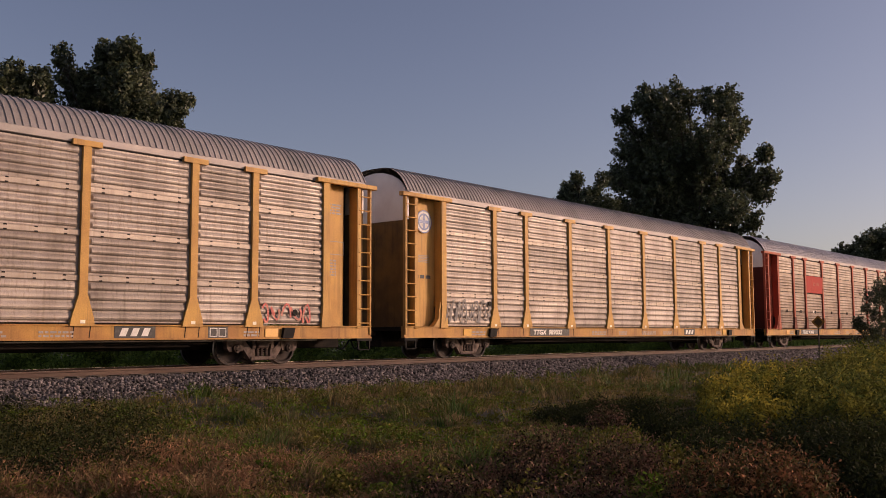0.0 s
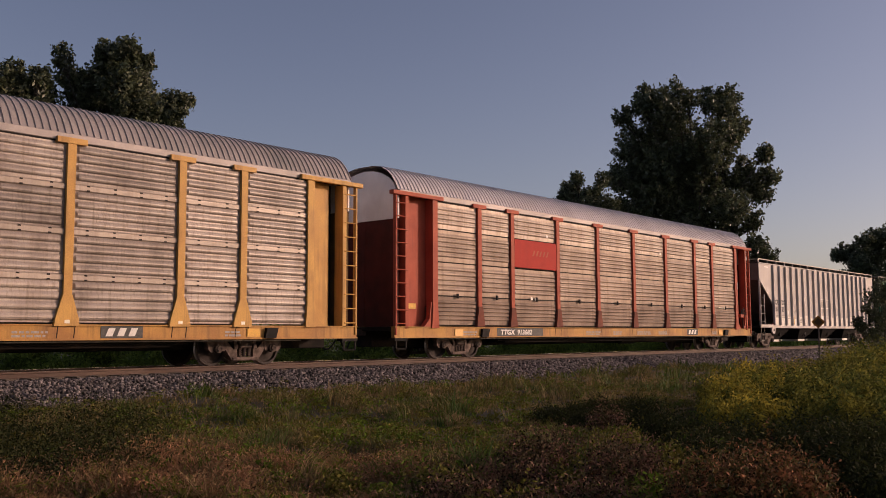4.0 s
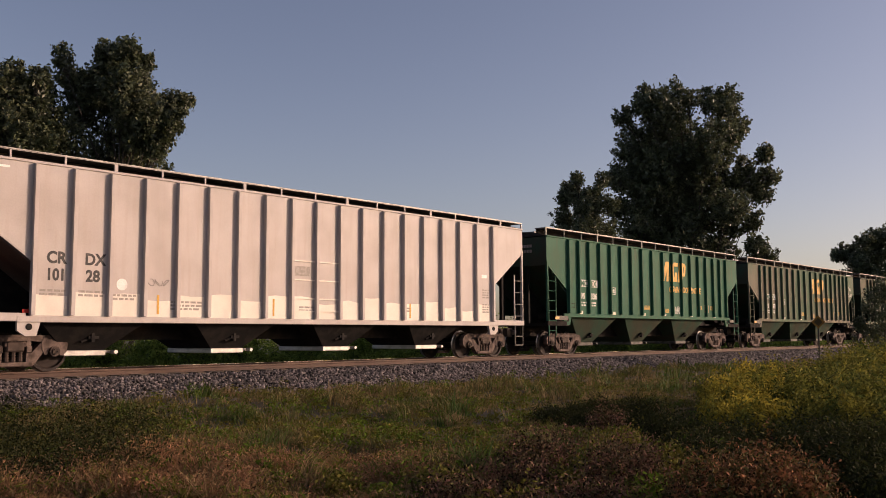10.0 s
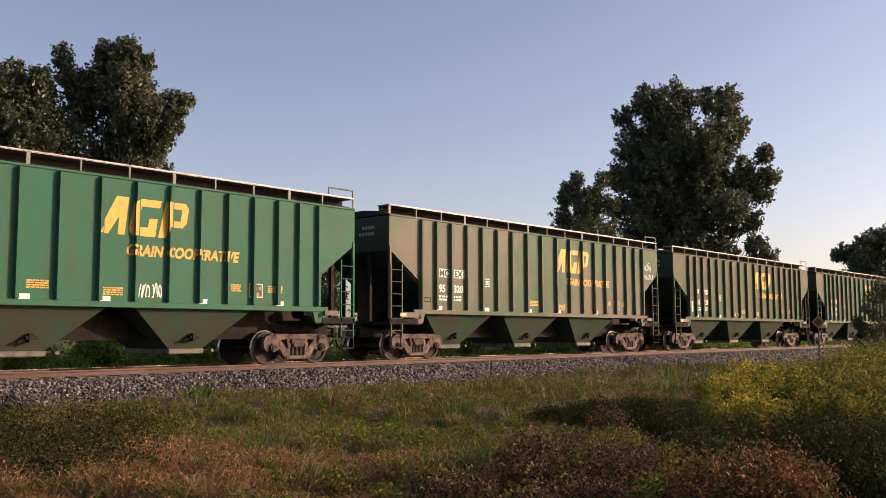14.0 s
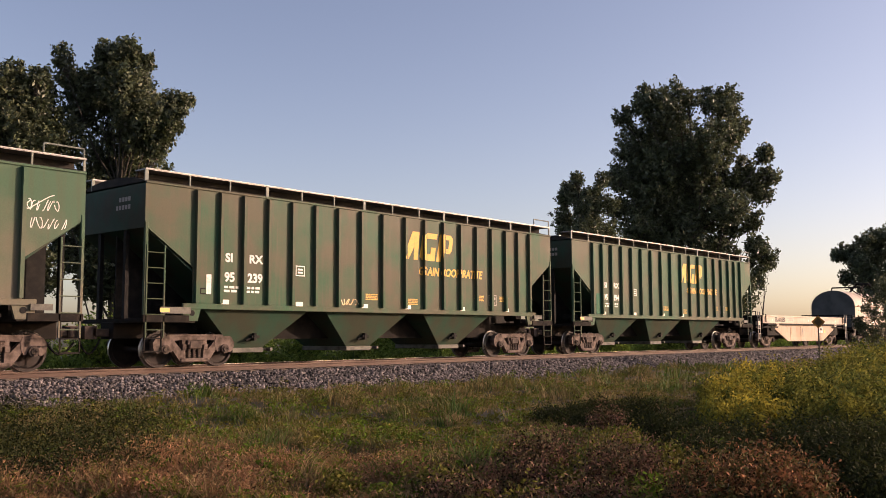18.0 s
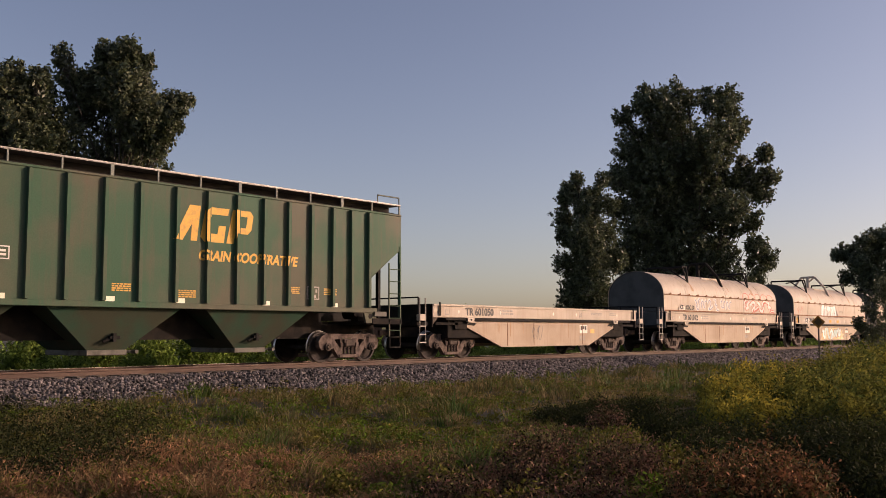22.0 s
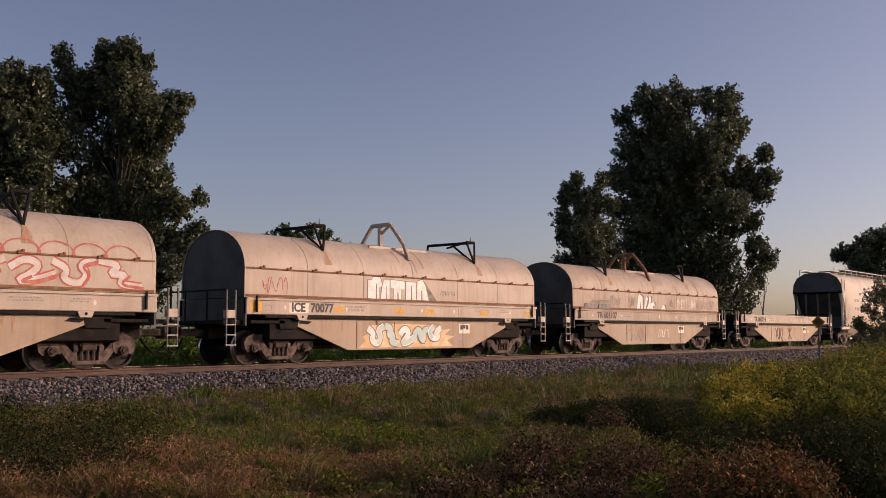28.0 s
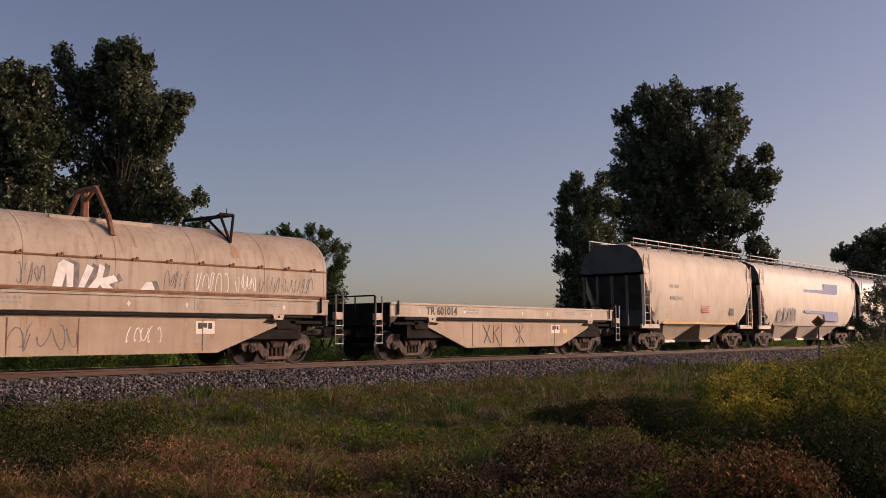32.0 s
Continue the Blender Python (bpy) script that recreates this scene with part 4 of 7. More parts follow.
def ladder(car, x0, x1, y, z0, z1, rungs, mat, name="ladder", r=0.016, rail_w=0.03, across=False):
    s = Shape()
    for x in (x0, x1):
        s.box(x - rail_w, x + rail_w, y - 0.02, y + 0.02, z0, z1, 0.005)
    ob = part(name, s, mat, car)
    add_rungs(ob, x0, x1, y - 0.02, [z0 + (z1 - z0) * (i + 0.5) / rungs for i in range(rungs)], mat, r)
    return ob


def add_rungs(ob, x0, x1, y, heights, mat, r=0.016):
    me = cached(("rung", round(x1 - x0, 2), mat), lambda: Shape().tube(((x0 - x1) / 2, 0, 0), ((x1 - x0) / 2, 0, 0), r).mesh("rung"))
    for z in heights:
        part("rung", me, mat, ob, at=((x0 + x1) / 2, y, z))


def strokes(car, x, z, y, w, h, mat, seed, count=6, thick=0.05, name="graffiti", label="", smooth_steps=9):
    """Loose sprayed loops and strokes in a band of a wall."""
    rnd, first = random.Random(seed), None
    for i in range(count):
        s = Shape()
        cx = x + w * (i + 0.5) / count
        a0, turn = rnd.uniform(0, 6.28), rnd.choice((-1, 1)) * rnd.uniform(2.5, 5.5)
        rx, rz = w / count * rnd.uniform(0.35, 0.6), h * rnd.uniform(0.3, 0.5)
        pts = [(cx + rx * math.cos(a0 + turn * j / smooth_steps), z + h / 2 + rz * math.sin(a0 * 1.3 + turn * 1.4 * j / smooth_steps)) for j in range(smooth_steps + 1)]
        left, right = [], []
        for j, (px, pz) in enumerate(pts):
            (ax, az), (bx, bz) = pts[max(0, j - 1)], pts[min(smooth_steps, j + 1)]
            n = Vector((az - bz, bx - ax)).normalized() * thick / 2
            left.append((px + n.x, y - 0.001 * (i % 3) - 0.0003 * j, pz + n.y))
            right.append((px - n.x, y - 0.001 * (i % 3) - 0.0003 * j, pz - n.y))
        s.sheet([left, right])
        ob = part(name, s, mat, first or car, label if first is None else "")
        first = first or ob
    return first


# ---- enclosed autorack ----
def ridges(z0, z1, pitch, depth, margin):
    """Heights and depths of a sheet with pressed ridges between two plain margins."""
    n = max(1, round((z1 - z0 - 2 * margin) / pitch))
    p = (z1 - z0 - 2 * margin) / n
    out = [(0.0, z0)]
    for i in range(n):
        z = z0 + margin + i * p
        out += [(0.0, z + p * 0.16), (-depth * 0.75, z + p * 0.30), (-depth, z + p * 0.46), (-depth * 0.92, z + p * 0.62), (-depth * 0.5, z + p * 0.82), (0.0, z + p * 0.99)]
    return out + [(0.0, z1)]


def pressed_sheet(width, prof, z0, z1):
    """A wall sheet whose ridges run out before its upright edges."""
    rows = []
    for px, k in ((-width / 2, 0.0), (-width / 2 + 0.045, 0.0), (-width / 2 + 0.10, 1.0), (width / 2 - 0.10, 1.0), (width / 2 - 0.045, 0.0), (width / 2, 0.0)):
        rows.append([(px, dy * k, z) for dy, z in prof] + [(px, 0.03, z1), (px, 0.03, z0)])
    return Shape().sheet(rows).mesh("side_panel")


AUTORACK_POSTS = (-9.2, -7.3, -4.38, -1.46, 1.46, 4.38, 7.3, 9.2)


def autorack(label, frame_mat, wall_mat, roof_mat, belts, place, sill_mat="yellow_sill", style="belts", shift=0.0):
    half, y = 13.6, -1.52
    posts = tuple(x + shift for x in AUTORACK_POSTS)
    car = thing("autorack_car", label, "railway car", "cars of the freight train", (place, 0, 0))
    TRAIN.append((car, place))
    # flat car
    part("side_sill", Shape().box(-half, half, y - 0.02, y + 0.12, 0.70, 1.06, 0.012).box(-half, half, y - 0.06, y - 0.02, 0.70, 0.74).box(-half, half, y - 0.06, y - 0.02, 1.03, 1.06), sill_mat, car, "weathered yellow side sill")
    part("side_sill", Shape().box(-half, half, -y - 0.12, -y + 0.02, 0.70, 1.06), sill_mat, car)
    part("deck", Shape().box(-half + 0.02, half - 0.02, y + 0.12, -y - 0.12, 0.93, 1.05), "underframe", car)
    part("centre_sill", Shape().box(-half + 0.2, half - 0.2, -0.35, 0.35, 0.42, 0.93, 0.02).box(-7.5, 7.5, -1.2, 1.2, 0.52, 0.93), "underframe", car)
    for x in (-9.9, 9.9):
        truck(car, x)
    for k in (-1, 1):
        coupler(car, k * half, k)
    # tank, pipes and brake gear under the frame
    part("air_reservoir", Shape().tube((1.2, -0.8, 0.55), (2.4, -0.8, 0.55), 0.17, 12), "underframe", car, smooth=True)
    part("brake_pipe", Shape().tube((-8, -1.25, 0.60), (8, -1.25, 0.60), 0.03), "underframe", car)
    # walls between the posts
    edges = [-11.8] + list(posts) + [11.8]
    levels = [1.10] + list(belts) + [5.16]
    for a, b in zip(edges, edges[1:]):
        a, b = a + 0.10, b - 0.10
        w = round(b - a, 2)
        for row, (lo, hi) in enumerate(zip(levels, levels[1:])):
            if style == "belts":
                lo, hi = lo + (0.085 if row else 0), hi - (0.085 if row < 3 else 0)
                me = cached(("rib_sheet", w, row), lambda: pressed_sheet(w, ridges(lo, hi, 0.212, 0.040, 0.0 if row < 3 else 0.04), lo, hi))
                pn = part("side_panel", me, wall_mat, car, at=((a + b) / 2, y, 0))
                if row < 3:
                    bz = belts[row]
                    belt_mesh = cached(("belt", w), lambda: Shape().bar([(0.03, -0.085), (0.03, 0.085), (-0.004, 0.083), (-0.034, 0.055), (-0.034, -0.055), (-0.004, -0.083)], -w / 2, w / 2).mesh("belt_sheet"))
                    bt = part("belt_sheet", belt_mesh, "belt", car, "smooth pale belt with dark bolt holes", at=((a + b) / 2, y, bz))
                    s, n = Shape(), max(2, int(w / 0.62))
                    for i in range(n):
                        px = -w / 2 + w * (i + 0.5) / n
                        for dz in (-0.052, 0.052):
                            s.box(px - 0.035, px + 0.035, -0.044, -0.030, dz - 0.016, dz + 0.016)
                    part("bolt_strip", cached(("bolts", w), lambda: s.mesh("bolt_strip")), "black", bt)["kind"] = "stuff"
            else:
                me = cached(("smooth_sheet", w, row), lambda: pressed_sheet(w, ridges(lo + 0.022, hi - 0.022, 0.152, 0.042, 0.12), lo + 0.022, hi - 0.022))
                pn = part("side_panel", me, ("grimy_panel", "worn_panel", "worn_panel", wall_mat)[row], car, ("grimy brown ribbed panel", "dull brown ribbed panel", "dull brown ribbed panel", "")[row], at=((a + b) / 2, y, 0))
    if style != "belts":
        # black sheet added behind the panels so that their gaps look shaded
        part("inner_wall", Shape().box(-11.7, 11.7, y + 0.034, y + 0.05, 1.10, 5.16), "black", car, "black lining added to darken the panel gaps")
    part("side_wall", Shape().box(-11.8, 11.8, -y - 0.03, -y, 1.06, 5.3), wall_mat, car)
    # posts with flared feet and wide heads
    def post():
        s = Shape()
        s.plate([(-0.10, 1.7), (0.10, 1.7), (0.10, 5.14), (-0.10, 5.14)], -0.085, 0.03)
        return s.mesh("post")
    def foot():
        if frame_mat == "red":
            return Shape().plate([(-0.21, 1.07), (0.21, 1.07), (0.20, 1.20), (0.105, 1.75), (-0.105, 1.75), (-0.20, 1.20)], -0.12, 0.03).mesh("post_foot")
        return Shape().plate([(-0.30, 1.02), (0.30, 1.02), (0.27, 1.2), (0.11, 1.72), (-0.11, 1.72), (-0.27, 1.2)], -0.09, 0.03).mesh("post_foot")
    def head():
        return Shape().plate([(-0.36, 5.14), (0.36, 5.14), (0.36, 5.27), (-0.36, 5.27)], -0.10, 0.03).mesh("post_head")
    for x in posts:
        p = part("post", cached((frame_mat, "post"), post), frame_mat, car, at=(x, y, 0))
        part("post_head", cached((frame_mat, "head"), head), frame_mat, p)
        part("post_foot", cached((frame_mat, "foot"), foot), "red_grimy" if frame_mat == "red" else frame_mat, p)
        for dx in (-0.2, 0.2):
            part("sill_seam", cached("sill_seam", lambda: Shape().plate([(-0.012, 0.75), (0.012, 0.75), (0.04, 1.02), (0.016, 1.02)], -0.003, 0.0).mesh("sill_seam")), "underframe", car, at=(x + dx, y - 0.02, 0))
    # solid black strip in place of the shade below the roof edge
    part("gap_strip", Shape().box(-half + 0.3, half - 0.3, y - 0.006, y + 0.02, 5.165, 5.195), "black", car, "black strip drawn for the shaded gap under the roof edge")
    part("conduit", Shape().tube((-11.5, y + 0.04, 0.665), (11.5, y + 0.04, 0.665), 0.016, 5), "gate", car, "thin pale pipe under the sill")
    for x in posts[::2]:
        part("far_post", Shape().box(x - 0.1, x + 0.1, -y, -y + 0.07, 1.05, 5.3), frame_mat, car)
    part("top_rail", Shape().box(-half + 0.25, half - 0.25, y - 0.02, y + 0.08, 5.20, 5.38, 0.012), "roof", car, "pale top rail under the roof")
    part("top_rail", Shape().box(-half + 0.25, half - 0.25, -y - 0.08, -y + 0.02, 5.16, 5.38), "roof", car)
    # end bays: flat plate, recess, ladder and ladder stile
    for k in (-1, 1):
        e = lambda a, b: (min(k * a, k * b), max(k * a, k * b))
        x0, x1 = e(11.62, 11.86)
        part("corner_post", Shape().plate([(x0, 1.7), (x1, 1.7), (x1, 5.2), (x0, 5.2)], y - 0.09, y + 0.26).plate([(x0 - 0.06, 1.02), (x1 + 0.06, 1.02), (x1, 1.72), (x0, 1.72)], y - 0.1, y + 0.05), frame_mat, car)
        # black sheet gives the recess its shade
        part("recess_plate", Shape().box(*e(12.70, 13.0), y + 0.50, y + 0.54, 1.06, 5.22), "black", car, "black sheet standing for the shade in the ladder recess")
        x0, x1 = e(11.86, 12.70)
        part("end_plate", Shape().box(x0, x1, y + 0.24, y + 0.28, 1.06, 5.22, 0.008), frame_mat, car)
        part("foot_gusset", Shape().plate([(k * 11.86, 1.06), (k * 12.25, 1.06), (k * 12.0, 1.3), (k * 11.92, 1.85), (k * 11.86, 1.85)], y - 0.06, y + 0.12), frame_mat, car)
        part("stile", Shape().box(*e(12.98, 13.14), y - 0.06, y + 0.3, 1.0, 5.2, 0.012), frame_mat, car)
        part("stile", Shape().box(*e(13.50, 13.58), y - 0.06, y + 0.06, 0.8, 5.2, 0.012), frame_mat, car)
        add_rungs(car, *e(13.06, 13.54), y - 0.07, [1.15 + i * 0.42 for i in range(10)], frame_mat, 0.018)
        x0, x1 = e(11.35, 13.75)
        part("head_beam", Shape().box(x0, x1, y - 0.13, y + 0.06, 5.18, 5.31, 0.012), frame_mat, car)
        part("end_step", Shape().box(*e(13.0, 13.6), y - 0.05, y + 0.2, 0.62, 0.70).box(*e(13.05, 13.1), y - 0.04, y, 0.35, 0.65).box(*e(13.5, 13.55), y - 0.04, y, 0.35, 0.65).box(*e(13.05, 13.55), y - 0.04, y, 0.35, 0.38), "black", car)
        # end doors
        arch = [(1.46 * math.cos(a), 5.1 + 1.0 * math.sin(a)) for a in [math.pi * i / 12 for i in range(13)]]
        x0, x1 = e(13.28, 13.36)
        for sd in (-1, 1):
            leaf = [(0.01 * sd, 1.06), (1.42 * sd, 1.06), (1.42 * sd, 4.45), (0.01 * sd, 4.45)]
            # door paint is darkened for the shade on the car's end; the brown also has dirt streaks
            part("end_door", Shape().bar(leaf, x0, x1), "door_red" if frame_mat == "red" else "door_shade", car, "end door in a colour darkened for shade")
        part("end_cap", Shape().bar([(-1.46, 4.46), (1.46, 4.46)] + arch, x0 + 0.01, x1 - 0.01), "end_cap", car, "pale arched end above the doors")
    # hand brake gear on the tail end bay
    bx = 12.15
    if frame_mat == "red":
        hb = part("hand_brake", Shape().box(bx - 0.1, bx + 0.32, y - 0.14, y + 0.02, 1.62, 1.80, 0.02), "red", car, "red hand brake housing with dark chain and wheel")
        part("brake_wheel", Shape().lathe_y([(0.17, -0.02), (0.20, -0.02), (0.20, 0.02), (0.17, 0.02), (0.17, -0.02)], 16).box(-0.18, 0.18, -0.012, 0.012, -0.02, 0.02).box(-0.02, 0.02, -0.012, 0.012, -0.18, 0.18), "black", hb, "dark hand wheel", at=(bx + 0.34, y - 0.12, 1.86))
        part("chain", Shape().tube((bx + 0.2, y - 0.1, 1.62), (bx + 0.26, y - 0.1, 1.1), 0.03).tube((bx + 0.05, y - 0.1, 1.8), (bx + 0.12, y - 0.1, 2.05), 0.03).tube((bx + 0.3, y - 0.1, 2.0), (bx + 0.38, y - 0.1, 2.15), 0.03), "black", hb)
        part("brake_arm", Shape().plate([(bx + 0.30, 1.06), (bx + 0.55, 1.12), (bx + 0.66, 1.75), (bx + 0.58, 1.78), (bx + 0.48, 1.22), (bx + 0.30, 1.16)], y - 0.12, y - 0.06), "red", hb)
    # arched roof of pressed sheets, each with a raised edge
    cross = [(y * q, 5.36 + 0.88 * (1 - abs(q) ** 3.6)) for q in (1, 0.97, 0.93, 0.87, 0.79, 0.68, 0.5, 0.25, 0, -0.25, -0.5, -0.68, -0.79, -0.87, -0.93, -0.97, -1)]
    pitch, st = 0.174, []
    n = int((2 * half - 0.3) / pitch)
    for i in range(n):
        x = -half + 0.2 + i * pitch
        for dx, up in ((0.0, 0.0), (pitch * 0.70, 0.0), (pitch * 0.74, 0.024), (pitch * 0.90, 0.024), (pitch * 0.95, 0.0)):
            st.append([(x + dx, py * (1 + up / 1.5), pz + up * (0.3 + 0.7 * (pz - 5.36) / 0.88)) for py, pz in cross])
    st.append([(half - 0.2, py, pz) for py, pz in cross])
    part("roof", cached((roof_mat, "roof"), lambda: Shape().sheet(st).mesh("roof")), roof_mat, car, "pale ribbed arched roof")
    return car, y


# ---- covered hoppers with flat ribbed sides ----
WHITE_RIBS = tuple(-8.17 + 0.9078 * i for i in range(19))
GREEN_RIBS = tuple(sorted(k * x for k in (-1, 1) for x in (0.50, 1.42, 2.34, 3.22, 4.07, 4.90, 5.72, 6.46, 7.18)))


def ribbed_hopper(label, paint, half, ribs, z_side, z_top, place, bays, bay_w, end_cut):
    """end_cut: how far the side runs in under the sloping end, and the two heights of that slope."""
    y = -1.53
    cut, za, zb = end_cut
    car = thing("covered_hopper_car", label, "railway car", "cars of the freight train", (place, 0, 0))
    TRAIN.append((car, place))
    outline = [(-half, z_top), (-half, za), (-half + cut, zb), (-half + cut, z_side), (half - cut, z_side), (half - cut, zb), (half, za), (half, z_top)]
    side = part("side_sheet", Shape().plate(outline, y, y + 0.03), paint, car)
    part("side_sheet", Shape().plate(outline, -y - 0.03, -y), paint, car)
    part("side_sill", Shape().box(-half + cut - 0.3, half - cut + 0.3, y - 0.05, y + 0.03, z_side - 0.10, z_side + 0.04, 0.01), paint, car)
    part("top_chord", Shape().box(-half, half, y - 0.03, y + 0.03, z_top - 0.03, z_top + 0.03, 0.01), paint, car)
    def rib():
        s = Shape()
        s.bar([(0, z_side + 0.05), (-0.115, z_side + 0.06), (-0.115, z_top - 0.06), (0, z_top - 0.03)], -0.045, 0.045)
        return s.mesh("rib")
    for x in ribs:
        part("rib", cached((paint, "rib"), rib), paint, side, at=(x, y, 0))
    # roof, hatch trough and running boards
    roof = [(y, z_top + 0.03), (-1.0, z_top + 0.16), (-0.4, z_top + 0.22), (0.4, z_top + 0.22), (1.0, z_top + 0.16), (-y, z_top + 0.03)]
    part("roof", Shape().bar(roof + [(-y, z_top - 0.02), (y, z_top - 0.02)], -half, half), "roof_dark", car, "dark hopper roof")
    part("hatch_cover", Shape().bar([(-0.32, z_top + 0.2), (-0.28, z_top + 0.34), (0.28, z_top + 0.34), (0.32, z_top + 0.2)], -half + 1, half - 1), "grating", car)
    zb_ = z_top + (0.20 if paint == "white_hopper" else 0.30)
    for yy in (y + 0.02, -y - 0.52):
        rb = part("running_board", Shape().box(-half, half, yy, yy + 0.5, zb_, zb_ + 0.035), "grating", car, "open grating walkway along the roof")
        n = int(2 * half / 1.2)
        for i in range(n + 1):
            x = -half + 0.03 + (2 * half - 0.06) * i / n
            w = 0.045 if i % 3 == 0 else 0.02
            part("bracket", cached(("bracket", w, z_top), lambda: Shape().box(-w, w, 0, 0.04, z_top + 0.02, zb_ + 0.01).mesh("bracket")), paint if paint == "white_hopper" else "bracket", rb, at=(x, yy - 0.002, 0))
        part("walkway_beam", Shape().box(-half + 0.05, half - 0.05, (yy + 0.46) if yy < 0 else yy, (yy + 0.5) if yy < 0 else yy + 0.04, z_top + 0.02, zb_), "roof_dark", rb)
        part("edge_strip", Shape().box(-half, half, yy - 0.012, yy, zb_ + 0.015, zb_ + 0.045), "edge_steel", rb)
    # ends
    for k in (-1, 1):
        e = lambda a, b: (min(k * a, k * b), max(k * a, k * b))
        s = Shape()
        yi = y + 0.06
        s.add([(k * half, yi, za - 0.02), (k * half, -yi, za - 0.02), (k * (half - cut - 1.3), -yi, 1.45), (k * (half - cut - 1.3), yi, 1.45),
               (k * (half - 0.02), yi, za + 0.02), (k * (half - 0.02), -yi, za + 0.02), (k * (half - cut - 1.34), -yi, 1.49), (k * (half - cut - 1.34), yi, 1.49)],
              [(0, 1, 2, 3), (4, 7, 6, 5), (0, 4, 5, 1), (3, 2, 6, 7), (0, 3, 7, 4), (1, 5, 6, 2)])
        # on green cars bay is grime plus end shade put into the paint colour
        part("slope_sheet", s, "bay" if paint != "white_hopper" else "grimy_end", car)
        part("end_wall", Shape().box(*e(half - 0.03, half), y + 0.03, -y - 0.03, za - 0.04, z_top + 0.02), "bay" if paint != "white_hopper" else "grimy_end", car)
        part("platform", Shape().box(*e(half - cut - 0.1, half + 0.02), y + 0.02, -y - 0.02, 1.12, 1.22), "underframe", car)
        part("end_sill", Shape().box(*e(half - cut + 0.1, half + 0.02), y - 0.04, y + 0.06, 1.12, 1.30, 0.012), paint if paint == "white_hopper" else "underframe", car)
        part("corner_post", Shape().box(*e(half - 0.09, half), y - 0.02, y + 0.06, 1.22, za + 0.1, 0.01), paint, car)
        # braces and an added fill plate are black for the shaded space under the slope
        for yy in (-0.6, 0.6):
            part("end_brace", Shape().box(*e(half - 0.12, half - 0.02), yy - 0.06, yy + 0.06, 1.2, za), "black", car)
        part("shear_plate", Shape().plate([(k * (half - cut - 1.2), 1.22), (k * (half - 0.14), 1.22), (k * (half - 0.14), za - 0.14), (k * (half - cut - 1.2), 1.42)], -0.02, 0.02), "black", car)
        a, b = e(half - 0.55, half - 0.06)
        ladder(car, a, b, y - 0.02, 1.25 if paint == "white_hopper" else 0.75, zb + 0.5, 4 if paint == "white_hopper" else 6, "edge_steel" if paint == "white_hopper" else paint, r=0.014, rail_w=0.022)
        part("sill_step", Shape().box(*e(half - 0.06, half - 0.03), y - 0.02, y + 0.01, 0.42, 1.1).box(*e(half - 0.52, half - 0.49), y - 0.02, y + 0.01, 0.42, 1.1).box(*e(half - 0.52, half - 0.03), y - 0.02, y + 0.02, 0.40, 0.44).box(*e(half - 0.52, half - 0.03), y - 0.02, y + 0.02, 0.72, 0.75), "gate" if paint == "white_hopper" else "underframe", car)
        s = Shape()
        s.plate([(k * (half - cut - 0.25), z_side - 0.05), (k * (half - cut + 0.28), z_side - 0.05), (k * (half - cut + 0.28), z_side - 0.28), (k * (half - cut + 0.1), z_side - 0.40), (k * (half - cut - 0.15), z_side - 0.40)], y - 0.02, y + 0.06)
        jp = part("jacking_pad", s, paint, car, "jacking pad with a dark hole")
        part("hole", Shape().tube((k * (half - cut + 0.02), y - 0.03, z_side - 0.2), (k * (half - cut + 0.02), y - 0.01, z_side - 0.2), 0.075, 12), "black", jp)
        if paint != "white_hopper":
            st = Shape()
            for row, n in ((4.12, 4), (3.92, 5)):
                for i in range(n):
                    st.box(k * (half + 0.004), k * half, -0.85 + i * 0.14, -0.75 + i * 0.14, row, row + 0.11)
            part("end_stencil", st, "letter_grey", car, "faint stencilled mark on the end wall")["kind"] = "stuff"
            rl, a, b = Shape(), k * (half - 1.0), k * (half - 0.05)
            rl.tube((a, y + 0.04, zb_), (a, y + 0.04, zb_ + 0.26), 0.022).tube((b, y + 0.04, zb_ - 0.3), (b, y + 0.04, zb_ + 0.26), 0.022).tube((a, y + 0.04, zb_ + 0.26), (b, y + 0.04, zb_ + 0.26), 0.022)
            if k > 0:
                part("roof_grab_rail", rl, "bracket", car, "bent grab rail at the roof end")
        truck(car, k * (half - (1.78 if paint != "white_hopper" else 1.71)))
        coupler(car, k * (half + 0.0), k)
        part("draft_sill", Shape().box(*e(half - cut - 2.2, half + 0.05), -0.3, 0.3, 0.72, 1.14, 0.02), "underframe", car)
    # bays
    zo = 0.36
    for bx in bays:
        s = Shape()
        t0, t1, o = bay_w, 1.42, 0.48
        s.add([(bx - t0, -t1, z_side - 0.08), (bx + t0, -t1, z_side - 0.08), (bx + t0, t1, z_side - 0.08), (bx - t0, t1, z_side - 0.08), (bx - o, -0.95, zo + 0.1), (bx + o, -0.95, zo + 0.1), (bx + o, 0.95, zo + 0.1), (bx - o, 0.95, zo + 0.1)],
              [(0, 1, 5, 4), (1, 2, 6, 5), (2, 3, 7, 6), (3, 0, 4, 7), (4, 5, 6, 7), (0, 3, 2, 1)])
        # the white car's bays are black: shade below the body put into their colour
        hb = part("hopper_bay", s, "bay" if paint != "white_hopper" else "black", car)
        part("outlet_gate", Shape().box(bx - 0.52, bx + 0.52, -1.0, 1.0, zo - 0.02, zo + 0.11, 0.015).box(bx + 0.5, bx + 0.95, -0.8, -0.72, zo + 0.03, zo + 0.09).tube((bx + 0.75, -0.85, zo + 0.06), (bx + 0.75, -1.05, zo + 0.06), 0.05), ("gate" if paint != "white_hopper" else "galv"), hb, "pale discharge gate")
